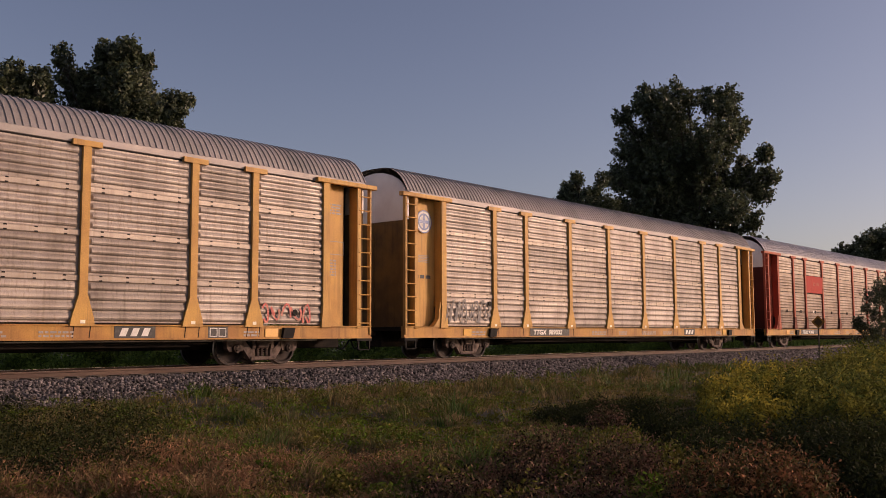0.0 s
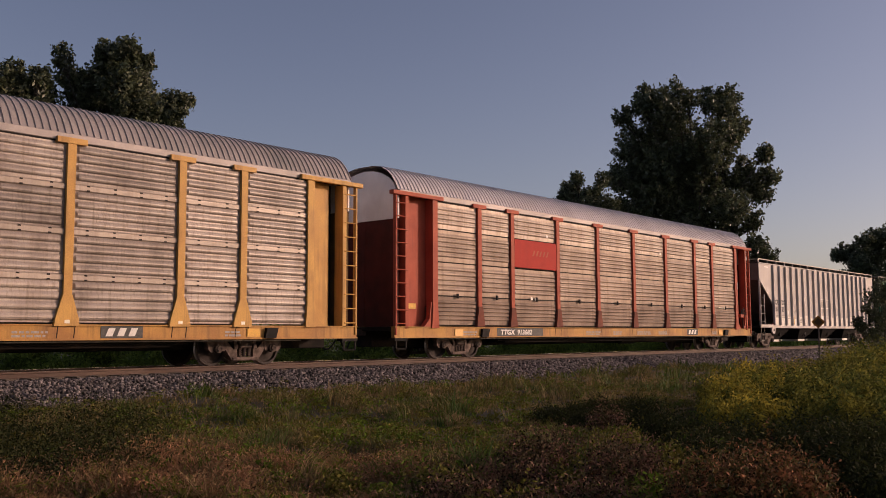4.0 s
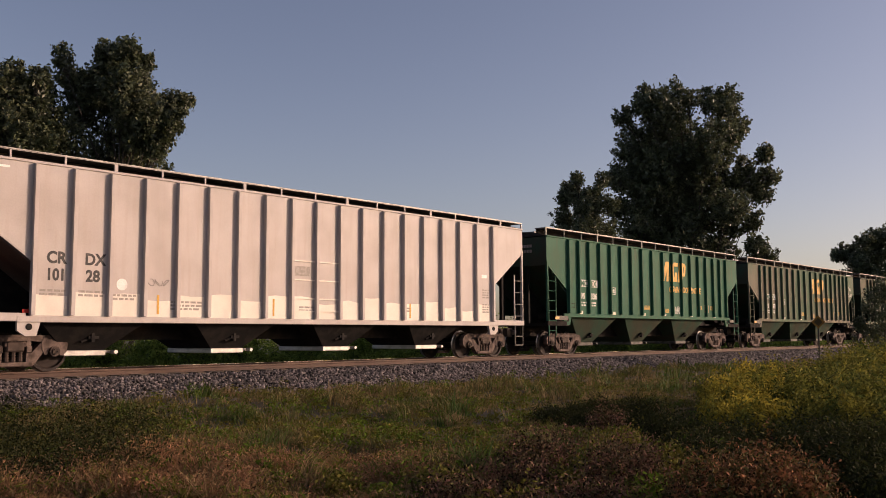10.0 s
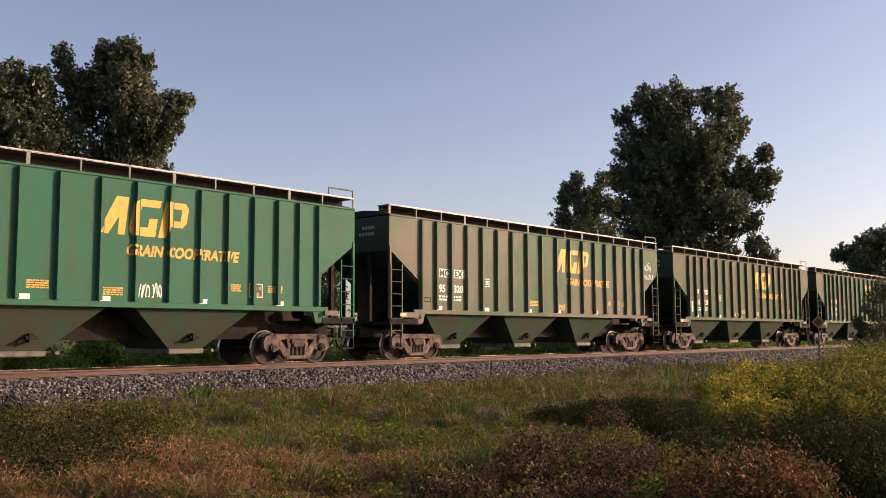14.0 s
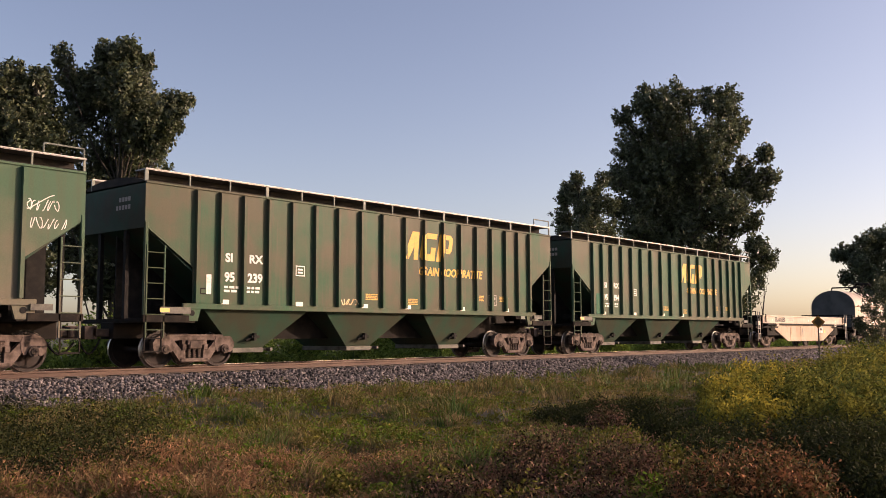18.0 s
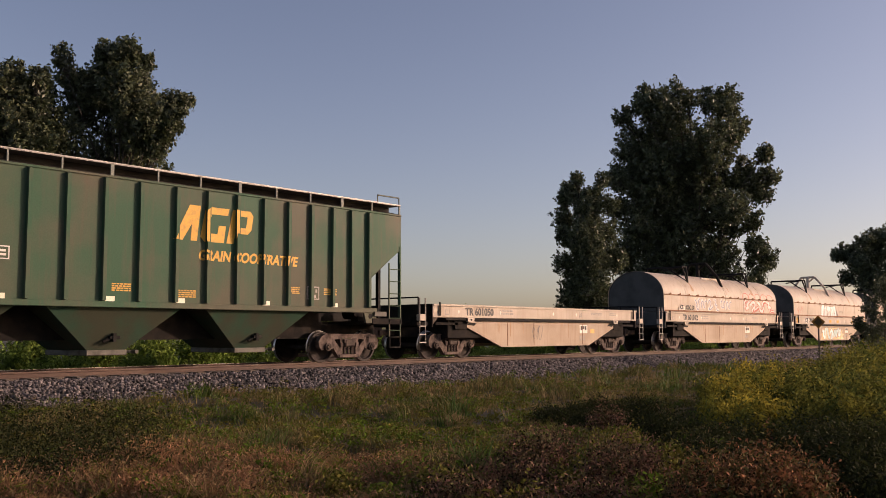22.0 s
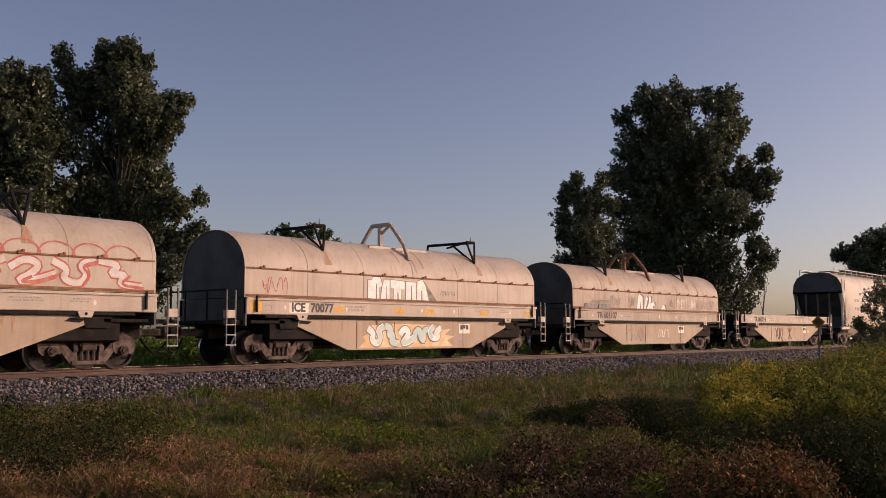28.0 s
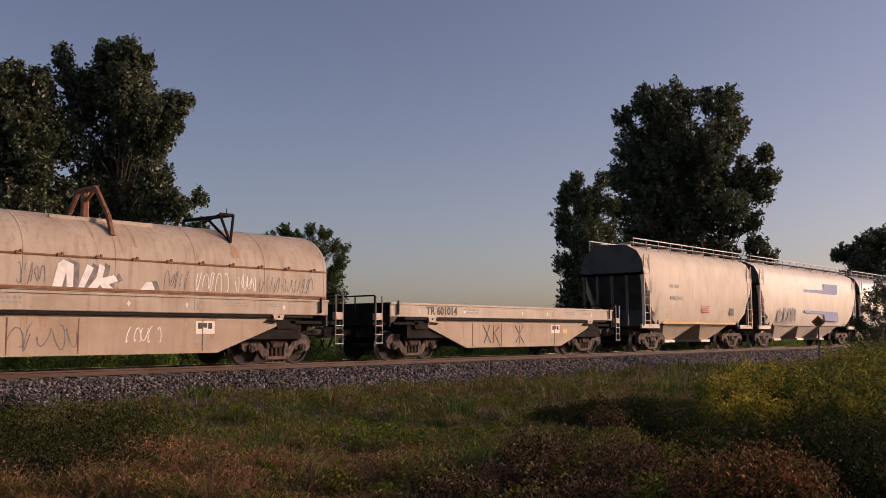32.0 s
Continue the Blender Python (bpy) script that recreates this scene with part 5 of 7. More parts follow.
        part("vibrator_bracket", Shape().box(bx - 0.05, bx + 0.22, -1.22, -1.1, 0.72, 0.80, 0.01).box(bx + 0.02, bx + 0.1, -1.24, -1.05, 0.66, 0.86).tube((bx - 0.2, -1.16, 0.66), (bx + 0.1, -1.16, 0.78), 0.03), "black", hb)
    part("centre_sill", Shape().box(-half + cut + 0.5, half - cut - 0.5, -0.25, 0.25, 0.85, 1.2), "underframe", car)
    part("partition", Shape().box(-half + cut + 1.0, half - cut - 1.0, -0.5, 0.5, 0.70, z_side), "underframe", car)
    return car, y


# ---- coil cars ----
def coil_car(label, place, covered, paint="cream"):
    half, y = 6.62, -1.50
    car = thing("coil_car", label, "railway car", "cars of the freight train", (place, 0, 0))
    TRAIN.append((car, place))
    part("top_sill", Shape().box(-half, half, y - 0.03, y + 0.1, 1.36, 1.80, 0.015).box(-half, half, y - 0.07, y - 0.03, 1.74, 1.80), paint, car)
    part("top_sill", Shape().box(-half, half, -y - 0.1, -y + 0.03, 1.36, 1.80), paint, car)
    part("ledge", Shape().box(-half + 0.6, half - 0.6, y - 0.08, y + 0.06, 1.27, 1.35, 0.01), "black", car, "dark ledge under the top sill")
    belly = [(-half + 1.45, 1.27), (-half + 1.6, 1.12), (-half + 3.75, 0.36), (half - 3.75, 0.36), (half - 1.6, 1.12), (half - 1.45, 1.27)]
    for a, b in ((y + 0.03, y + 0.09), (-y - 0.09, -y - 0.03)):
        part("belly_side", Shape().plate(belly, a, b), "cream_belly", car)
    for x in (-half + 4.1, -0.9, half - 4.2):
        part("weld_seam", Shape().box(x - 0.012, x + 0.012, y + 0.022, y + 0.03, 0.4, 1.2), "rust", car)
    part("trough", Shape().bar([(y + 0.1, 1.75), (y + 0.14, 1.75), (-0.5, 0.9), (0.5, 0.9), (-y - 0.14, 1.75), (-y - 0.1, 1.75), (-y - 0.1, 0.7), (0.5, 0.5), (-0.5, 0.5), (y + 0.1, 0.7)], -half + 0.9, half - 0.9), "underframe", car)
    part("centre_sill", Shape().box(-half - 0.3, half + 0.3, -0.32, 0.32, 0.72, 1.15, 0.02), "underframe", car)
    for k in (-1, 1):
        e = lambda a, b: (min(k * a, k * b), max(k * a, k * b))
        truck(car, k * (half - 1.5))
        coupler(car, k * (half + 0.65), k)
        part("end_sill", Shape().box(*e(half - 0.05, half), y, -y, 1.05, 1.8), "hood_end" if covered else "underframe", car)
        part("platform", Shape().box(*e(half, half + 0.62), y + 0.1, -y - 0.1, 1.1, 1.2), "underframe", car)
        part("platform_edge", Shape().box(*e(half + 0.30, half + 0.62), y - 0.02, y + 0.12, 1.25, 1.46, 0.01), "cream", car)
        s = Shape()
        for x in (half + 0.32, half + 0.60):
            s.tube((k * x, y, 1.1), (k * x, y, 1.98), 0.028)
            s.tube((k * x, y, 0.52), (k * x, y, 1.1), 0.02)
        for z in (0.54, 0.80, 1.06):
            s.box(*e(half + 0.30, half + 0.62), y - 0.02, y + 0.06, z, z + 0.03)
        part("step_ladder", s, "grating", car)
        s = Shape()
        for yy in (y + 0.15, -0.5, 0.5):
            s.tube((k * (half + 0.5), yy, 1.2), (k * (half + 0.5), yy, 2.0), 0.025)
        s.tube((k * (half + 0.5), y + 0.15, 2.0), (k * (half + 0.5), -y - 0.15, 2.0), 0.025)
        part("end_rail", s, "black", car)
        part("bolster_end", Shape().plate([(k * (half - 1.85), 1.27), (k * (half - 1.15), 1.27), (k * (half - 1.2), 0.98), (k * (half - 1.8), 0.98)], y + 0.02, y + 0.14), "underframe", car)
        part("brace", Shape().box(*e(half - 1.35, half - 0.2), y + 0.02, y + 0.08, 1.12, 1.2), "underframe", car)
    part("coil_cradle", Shape().box(-half + 1.2, half - 1.2, -0.9, -0.7, 1.2, 1.5).box(-half + 1.2, half - 1.2, 0.7, 0.9, 1.2, 1.5), "tie", car)
    if covered:
        yy, zt, zs = 1.44, 3.70, 2.60
        cross = [(-yy, 1.82), (-yy, 2.2), (-yy, zs)] + [(-yy * math.cos(a), zs + (zt - zs) * math.sin(a)) for a in [math.pi * i / 18 for i in range(1, 18)]] + [(yy, zs), (yy, 1.82)]
        hx = half - 0.05
        hood = part("hood", Shape().sheet([[(x, a, b) for a, b in cross] for x in (-hx, hx)]), paint, car, "rounded steel weather hood", smooth=True)
        for x in (-hx, -4.4, -2.2, 0.0, 2.2, 4.4, hx):
            s = Shape()
            w = 0.05 if abs(x) == hx else 0.02
            st = [[(x + d, a * (1 + o), 1.82 + (b - 1.82) * (1 + o * 0.7)) for a, b in cross] for d, o in ((-w, 0.0), (-w, 0.005), (w, 0.005), (w, 0.0))]
            s.sheet(st)
            part("hood_rib", s, paint, hood)
        for k in (-1, 1):
            part("hood_end", Shape().bar(cross, min(k * hx, k * (hx - 0.03)), max(k * hx, k * (hx - 0.03))), "hood_end", hood, "dark slate hood end")
        part("seam", Shape().box(-hx, hx, -yy - 0.03, -yy, zs - 0.02, zs + 0.02).box(-hx, hx, -yy - 0.03, -yy, 1.84, 1.90), "rust", hood, "rusty seam along the hood")
        clip = cached("clip", lambda: Shape().box(-0.07, 0.05, -0.05, 0, -0.02, 0.05, 0.012).box(0.02, 0.09, -0.07, -0.02, 0.02, 0.08, 0.01).mesh("clip"))
        for i in range(14):
            part("clip", clip, "rust", hood, at=(-hx + 0.5 + (2 * hx - 1) * i / 13, -yy - 0.01, zs))
        # lifting brackets
        def top(yv):
            return zs + (zt - zs) * math.sqrt(max(0, 1 - (yv / yy) ** 2))
        for x in (-3.6, 3.45):
            s, zb = Shape(), 4.02
            foot = (x, -1.16, top(-1.16))
            for q in ((x - 0.22, -0.98, zb), (x + 0.22, -0.98, zb), (x - 0.05, -0.25, zb - 0.1)):
                s.tube(foot, q, 0.04, 6)
            s.tube((x - 0.22, -0.98, zb), (x + 0.22, -0.98, zb), 0.04, 6)
            s.tube((x + 0.18, -1.0, zb), (x, 1.0, zb), 0.05, 6)
            s.tube((x - 0.18, -1.0, zb), (x, 0.1, zb - 0.14), 0.035, 6)
            s.tube((x, 1.0, zb), (x, 1.12, top(1.12)), 0.045, 6)
            s.tube((x, -0.98, zb), (x, -0.98, zb + 0.2), 0.02, 5, 0.006)
            part("lifting_bracket", s, "black", hood, "black steel lifting bracket")
            stain = [[(x + d * (1 + 0.5 * k), a * 1.004, b + 0.004) for k, (a, b) in enumerate([(-yy * math.cos(t), zs + (zt - zs) * math.sin(t)) for t in (0.62, 0.48, 0.36, 0.2)])] for d in (-0.05, 0.06)]
            part("rust_streak", Shape().sheet(stain), "rust_light", hood, "rust stain under the bracket")
        za = 4.40
        steel = "rust" if label.startswith("dirty") else "cream" if "pale green" in label else "underframe"
        arch = part("lifting_arch", Shape().tube((0.0, -0.42, za), (0.0, 0.42, za), 0.07, 6), steel, hood, "steel lifting arch across the hood")
        legs = [(0.0, -1.24, top(-1.24)), (0.0, -1.02, top(-1.02) + 0.30), (0.0, -0.42, za), (0.0, 0.42, za), (0.0, 1.02, top(1.02) + 0.3), (0.0, 1.24, top(1.24))]
        for a, b in zip(legs, legs[1:]):
            if a[1] != -0.42:
                part("arch_leg", Shape().tube(a, b, 0.07, 6), steel, hood)
        part("arch_post", Shape().tube((-0.05, 0.0, za), (-0.05, 0.0, zt), 0.1, 6), steel, hood)
        part("arch_brace", Shape().tube((0.0, -0.42, za), (-0.05, 0.0, za - 0.35), 0.05, 6), steel, hood)
        part("arch_ledge", Shape().box(-1.35, 1.35, -0.80, -0.74, top(-0.77) - 0.02, top(-0.77) + 0.07, 0.01), paint, hood)
        for x, w, n in ((-0.55, 0.05, 5), (0.1, 0.04, 7), (0.5, 0.07, 6), (1.2, 0.05, 3)):
            stain = [[(x + d + 0.01 * k, a * 1.004, b + 0.004) for k, (a, b) in enumerate([(-yy * math.cos(t), zs + (zt - zs) * math.sin(t)) for t in [0.98 - 0.14 * q for q in range(n)]])] for d in (-w / 2, w / 2)]
            part("rust_streak", Shape().sheet(stain), "rust_light", hood, "rust stain running down the hood")
    return car, y


# ---- covered hoppers with rounded sides ----
def round_hopper(label, place, half, paint, bays):
    z0, z1, yy = 1.25, 4.45, 1.60
    car = thing("covered_hopper_car", label, "railway car", "cars of the freight train", (place, 0, 0))
    TRAIN.append((car, place))
    cross = [(-1.35, z0), (-1.52, 1.7), (-yy, 2.6), (-yy, 3.4), (-1.52, 4.05), (-1.30, 4.45), (-0.8, 4.72), (0, 4.80), (0.8, 4.72), (1.30, 4.45), (1.52, 4.05), (yy, 3.4), (yy, 2.6), (1.52, 1.7), (1.35, z0)]
    st = []
    for x in (-half, -half + 0.001, half - 0.001, half):
        st.append([(x, a, b) for a, b in cross])
    def cutz(x):
        d = half - abs(x)
        return z0 if d > 1.5 else z0 + (1 - d / 1.5) ** 1.6 * 2.35
    xs_ = [-half + 2 * half * i / 40 for i in range(41)]
    st = [[(x, a, max(b, cutz(x)) if b < 3.7 else b) for a, b in cross] for x in xs_]
    part("tank_body", Shape().sheet(st), paint, car, smooth=True)
    for k in (-1, 1):
        e = lambda a, b: (min(k * a, k * b), max(k * a, k * b))
        endc = [(a, b) for a, b in cross if b > 3.3]
        part("end_wall", Shape().bar([(-yy, 3.5)] + endc + [(yy, 3.5)], *e(half - 0.02, half)), "hood_end", car, "dark end wall")
        s = Shape()
        s.add([(k * half, -1.5, 3.6), (k * half, 1.5, 3.6), (k * (half - 2.2), 1.4, 1.2), (k * (half - 2.2), -1.4, 1.2)], [(0, 1, 2, 3)])
        s.add([(k * (half - 0.04), -1.5, 3.6), (k * (half - 0.04), 1.5, 3.6), (k * (half - 2.24), 1.4, 1.2), (k * (half - 2.24), -1.4, 1.2)], [(3, 2, 1, 0)])
        part("slope_sheet", s, "hood_end", car)
        part("end_bulkhead", Shape().box(*e(half - 1.62, half - 1.56), -1.42, 1.42, 1.15, 3.5), "hood_end", car, "dark bulkhead under the sloping end")
        for py in (-0.75, 0.0, 0.75, 1.44):
            part("end_post", Shape().box(*e(half - 0.08, half), py - 0.05, py + 0.05, 1.15, 3.55), "grimy_end", car)
        part("platform", Shape().box(*e(half - 1.7, half + 0.1), -1.45, 1.45, 1.05, 1.15), "underframe", car)
        part("end_sill", Shape().box(*e(half - 1.5, half + 0.1), -1.53, -1.43, 1.05, 1.24, 0.01), paint, car)
        part("corner_post", Shape().box(*e(half - 0.08, half), -1.56, -1.48, 1.15, 3.7, 0.01), paint, car)
        ladder(car, *e(half - 0.58, half - 0.08), -1.58, 1.2, 4.3, 9, paint)
        truck(car, k * (half - 1.55))
        coupler(car, k * (half + 0.1), k)
        part("draft_sill", Shape().box(*e(half - 3.0, half + 0.1), -0.3, 0.3, 0.72, 1.1, 0.02), "underframe", car)
    for bx in bays:
        s = Shape()
        s.add([(bx - 1.7, -1.3, z0 + 0.05), (bx + 1.7, -1.3, z0 + 0.05), (bx + 1.7, 1.3, z0 + 0.05), (bx - 1.7, 1.3, z0 + 0.05), (bx - 0.45, -0.6, 0.5), (bx + 0.45, -0.6, 0.5), (bx + 0.45, 0.6, 0.5), (bx - 0.45, 0.6, 0.5)],
              [(0, 1, 5, 4), (1, 2, 6, 5), (2, 3, 7, 6), (3, 0, 4, 7), (4, 5, 6, 7), (0, 3, 2, 1)])
        hb = part("hopper_bay", s, paint, car)
        part("outlet_gate", Shape().box(bx - 0.5, bx + 0.5, -0.75, 0.75, 0.40, 0.52, 0.01), "galv", hb)
    for sgn in (-1, 1):
        rb = part("running_board", Shape().box(-half, half, sgn * 0.75 - 0.25, sgn * 0.75 + 0.25, 4.84, 4.87), "grating", car)
        s = Shape()
        n = int(2 * half / 1.1)
        for i in range(n + 1):
            x = -half + 0.05 + (2 * half - 0.1) * i / n
            s.tube((x, sgn * 1.12, 4.55), (x, sgn * 1.12, 5.02), 0.022, 5)
        s.tube((-half, sgn * 1.12, 5.02), (half, sgn * 1.12, 5.02), 0.028, 6)
        part("roof_rail", s, "letter_white", rb, "white rail along the roof walkway")
    for i in range(6):
        x = -half + 1.2 + (2 * half - 2.4) * i / 5
        part("round_hatch", Shape().tube((x, 0, 4.78), (x, 0, 4.92), 0.3, 14), paint, car)
    return car, -yy

# ---- the train, from head to tail ----
BELTS = (2.11, 3.14, 4.16)
SEAMS = (2.07, 3.18, 4.26)
rack_a, sy = autorack("yellow and silver enclosed autorack with ribbed walls and red scrawl", "yellow", "steel_panel", "roof", BELTS, 6.40)
rack_b, sy = autorack("yellow and silver enclosed autorack with a round blue emblem", "yellow", "steel_panel", "roof", BELTS, 35.05, shift=0.22)
rack_c, sy = autorack("red-framed enclosed autorack on a yellow flat car with a red sign", "red", "steel_panel_red", "roof_bright", SEAMS, 63.85, style="seams", shift=-0.20)

hop_d, hy = ribbed_hopper("dirty white covered hopper with ribbed sides and black lettering", "white_hopper", 10.0, WHITE_RIBS, 1.20, 4.62, 88.77, (-6.6, -2.6, 1.3, 5.3), 1.3, (1.81, 3.74, 2.43))
GREEN = (("green_bright", 108.70, "bright green ribbed covered hopper with yellow lettering"), ("green_tan", 127.45, "tan-green ribbed covered hopper with yellow lettering"),
         ("green_dull", 146.25, "dull green ribbed covered hopper with yellow lettering"), ("green_dark", 165.0, "dark green ribbed covered hopper with yellow lettering"))
green = [ribbed_hopper(lb, p, 8.63, GREEN_RIBS, 1.56, 4.52, x + 0.25, (-5.1, -0.95, 3.25), 1.75, (1.38, 3.45, 2.5))[0] for p, x, lb in GREEN]
coil_m, cy = coil_car("cream open coil car with a fishbelly side", 182.0, False)
coil_n, cy = coil_car("cream hooded coil car with white and red graffiti", 197.95, True)
coil_o, cy = coil_car("cream hooded coil car with pale green graffiti", 213.85, True)
coil_q, cy = coil_car("dirty cream hooded coil car with white block graffiti", 229.70, True, "cream_dirty")
coil_r, cy = coil_car("cream open coil car with dark scrawls on its belly", 245.50, False)
round_s, ry = round_hopper("short cream covered hopper with rounded sides", 260.55, 5.85, "tan_hopper", (-1.9, 1.9))
round_t, ry = round_hopper("pale covered hopper with rounded sides and blue stripes", 275.5, 8.05, "cream_clean", (-3.6, 0, 3.6))
round_hopper("grey covered hopper at the end of the visible train", 292.5, 8.05, "galv", (-3.6, 0, 3.6))


# ---- painted marks and small fittings on the cars ----
def patch(car, x0, x1, z0, z1, y, mat, name="patch", label="", proud=0.004):
    return part(name, Shape().box(x0, x1, y - proud, y, z0, z1), mat, car, label)


def framed(car, x0, x1, z0, z1, y, mat, w=0.02, name="stencil_box"):
    s = Shape().box(x0, x1, y - 0.003, y, z0, z0 + w).box(x0, x1, y - 0.003, y, z1 - w, z1).box(x0, x0 + w, y - 0.003, y, z0 + w, z1 - w).box(x1 - w, x1, y - 0.003, y, z0 + w, z1 - w)
    return part(name, s, mat, car)


SY = -1.545        # face of the autorack sills
for rack, black_plate, marks in ((rack_b, (-6.85, -4.25), "TTGX  989032"), (rack_c, (-8.4, -5.6), "TTGX  913682")):
    patch(rack, *black_plate, 0.745, 1.025, SY, "letter_black", "number_board", "black board with white number")
    writing(marks, 0.17, black_plate[0] + 0.2, 0.80, SY - 0.006, "letter_white", rack, 1.28, shear=0.15)
# owner's panel: slanted plain white shapes on black
for rack, x in ((rack_a, 5.2), (rack_b, 5.45), (rack_c, 6.2)):
    bd = patch(rack, x, x + 1.08, 0.745, 1.025, SY, "letter_black", "emblem_board", "black board with slanted white shapes")
    for i in range(3):
        a = x + 0.12 + i * 0.29
        part("emblem_shape", Shape().plate([(a, 0.79), (a + 0.17, 0.79), (a + 0.25, 0.98), (a + 0.08, 0.98)], SY - 0.008, SY - 0.004), "letter_white", bd)
bd = patch(rack_a, 7.79, 8.39, 0.73, 1.03, SY, "letter_black", "data_board", "black data board with pale squares")
for i in range(2):
    framed(bd, 7.84 + i * 0.27, 8.07 + i * 0.27, 0.77, 0.99, SY - 0.004, "letter_white")
for rack, seed in ((rack_a, 3), (rack_b, 5), (rack_c, 8)):
    for i, (x, w) in enumerate(((-10.4, 0.9), (-2.6, 1.1), (-0.5, 0.7), (1.5, 1.2), (3.4, 0.8), (8.9, 0.5))):
        bars(x, 0.86, w, 2, 0.05, SY, "letter_grey", rack, seed + i)
    for x in (-10.7, 9.6):
        patch(rack, x, x + 0.42, 0.76, 0.98, SY, "letter_orange" if rack is not rack_b else "letter_yellow", "reflector", "yellow reflector plate", 0.02)
    for x in (-9.2, 10.3):
        part("sill_bracket", Shape().plate([(x - 0.16, 0.72), (x + 0.2, 0.72), (x + 0.28, 1.0), (x - 0.1, 1.0)], SY - 0.10, SY), "black", rack, "black hinged bracket on the sill")
    for x in AUTORACK_POSTS if rack is not rack_c else ():
        x += 0.22 if rack is rack_b else 0.0
        patch(rack, x - 0.06, x + 0.06, 1.08, 1.16, -1.61, "reflector", "foot_tag")
# round blue emblem with a plain white cross, and print below it
em = part("emblem", Shape().tube((-12.42, -1.325, 4.47), (-12.42, -1.300, 4.47), 0.375, 36), "letter_white", rack_b, "round blue and white emblem")
part("emblem_ring", Shape().lathe_y([(0.375, -0.004), (0.375, -0.008), (0.345, -0.008), (0.345, -0.004)], 36), "blue", em, at=(-12.42, -1.325, 4.47))
part("emblem_ring", Shape().lathe_y([(0.275, -0.004), (0.275, -0.008), (0.225, -0.008), (0.225, -0.004)], 36), "blue", em, at=(-12.42, -1.325, 4.47))
part("emblem_cross", Shape().plate([(-12.47, 4.245), (-12.37, 4.245), (-12.37, 4.42), (-12.195, 4.42), (-12.195, 4.52), (-12.37, 4.52), (-12.37, 4.695), (-12.47, 4.695), (-12.47, 4.52), (-12.645, 4.52), (-12.645, 4.42), (-12.47, 4.42)], -1.333, -1.326), "blue", em)
bars(-12.75, 3.35, 0.6, 5, 0.03, -1.283, "letter_grey", rack_b, 31)
bars(-12.8, 2.62, 0.75, 1, 0.11, -1.283, "letter_black", rack_b, 32, "stencil")
bars(12.05, 4.6, 0.55, 4, 0.05, -1.283, "letter_grey", rack_a, 33)
framed(rack_a, 12.0, 12.7, 3.15, 3.55, -1.283, "letter_grey")
bars(12.1, 2.95, 0.3, 6, 0.05, -1.283, "letter_grey", rack_a, 34)
# red sign over one panel of the red rack
rs = part("sign_plate", Shape().box(-7.38, -4.70, -1.60, -1.575, 3.215, 4.235, 0.006), "red_sign", rack_c, "plain red sign plate on the wall")
for i in range(5):
    a = -6.3 + i * 0.22
    part("faint_mark", Shape().plate([(a, 3.68), (a + 0.10, 3.68), (a + 0.2, 3.88), (a + 0.1, 3.88)], -1.604, -1.601), "red", rs)
framed(rack_c, 12.06, 12.66, 3.10, 3.46, -1.283, "letter_white", 0.03)
bars(12.14, 3.36, 0.44, 3, 0.05, -1.283, "letter_white", rack_c, 41)
patch(rack_c, 12.08, 12.62, 2.34, 2.52, -1.283, "letter_yellow", "label_plate", "yellow label")
patch(rack_c, -12.89, -12.34, 1.63, 1.80, -1.283, "letter_yellow", "label_plate", "yellow label")
for x, w in ((9.6, 1.0), (10.75, 0.7)):
    patch(rack_c, x, x + w, 2.06, 2.10, -1.585, "reflector" if x < 10 else "black", "latch_bar")
for a, b in zip((-11.6,) + AUTORACK_POSTS, AUTORACK_POSTS + (12.0,)):
    m = (a + b) / 2 - 0.2
    part("panel_latch", Shape().box(m - 0.05, m + 0.05, -1.62, -1.57, 2.0, 2.16, 0.01).box(m - 0.02, m + 0.45, -1.60, -1.575, 2.05, 2.085), "black", rack_c, "small dark latch")
for x, z in ((-5.35, 4.42), (-6.4, 2.05), (-6.15, 2.04), (3.6, 4.35)):
    patch(rack_c, x, x + 0.12, z, z + 0.10, -1.585, "graffiti_white", "sticker")
# spray paint on the racks
strokes(rack_a, 9.35, 1.12, -1.585, 1.85, 0.55, "graffiti_red", 7, 5, 0.06, label="red sprayed letters")
strokes(rack_b, -11.5, 1.15, -1.585, 2.25, 0.85, "graffiti_grey", 9, 7, 0.07, label="dark grey sprayed letters")
strokes(rack_b, -11.72, 1.2, -1.63, 0.3, 0.6, "graffiti_grey", 10, 2, 0.03)
for rack, x, z in ((rack_a, 10.6, 1.42), (rack_b, -9.3, 1.86)):
    part("dent_hole", Shape().tube((x, -1.60, z), (x, -1.575, z), 0.09, 9), "black", rack, "small dark hole")

# white hopper
DY = hy - 0.001
writing("CR", 0.26, -7.86, 2.42, DY - 0.003, "letter_black", hop_d, 0.95)
writing("DX", 0.26, -6.96, 2.42, DY - 0.003, "letter_black", hop_d, 0.95)
writing("101", 0.26, -7.87, 2.04, DY - 0.003, "letter_black", hop_d, 0.85)
writing("28", 0.26, -6.93, 2.04, DY - 0.003, "letter_black", hop_d, 0.95)
rnd = random.Random(4)
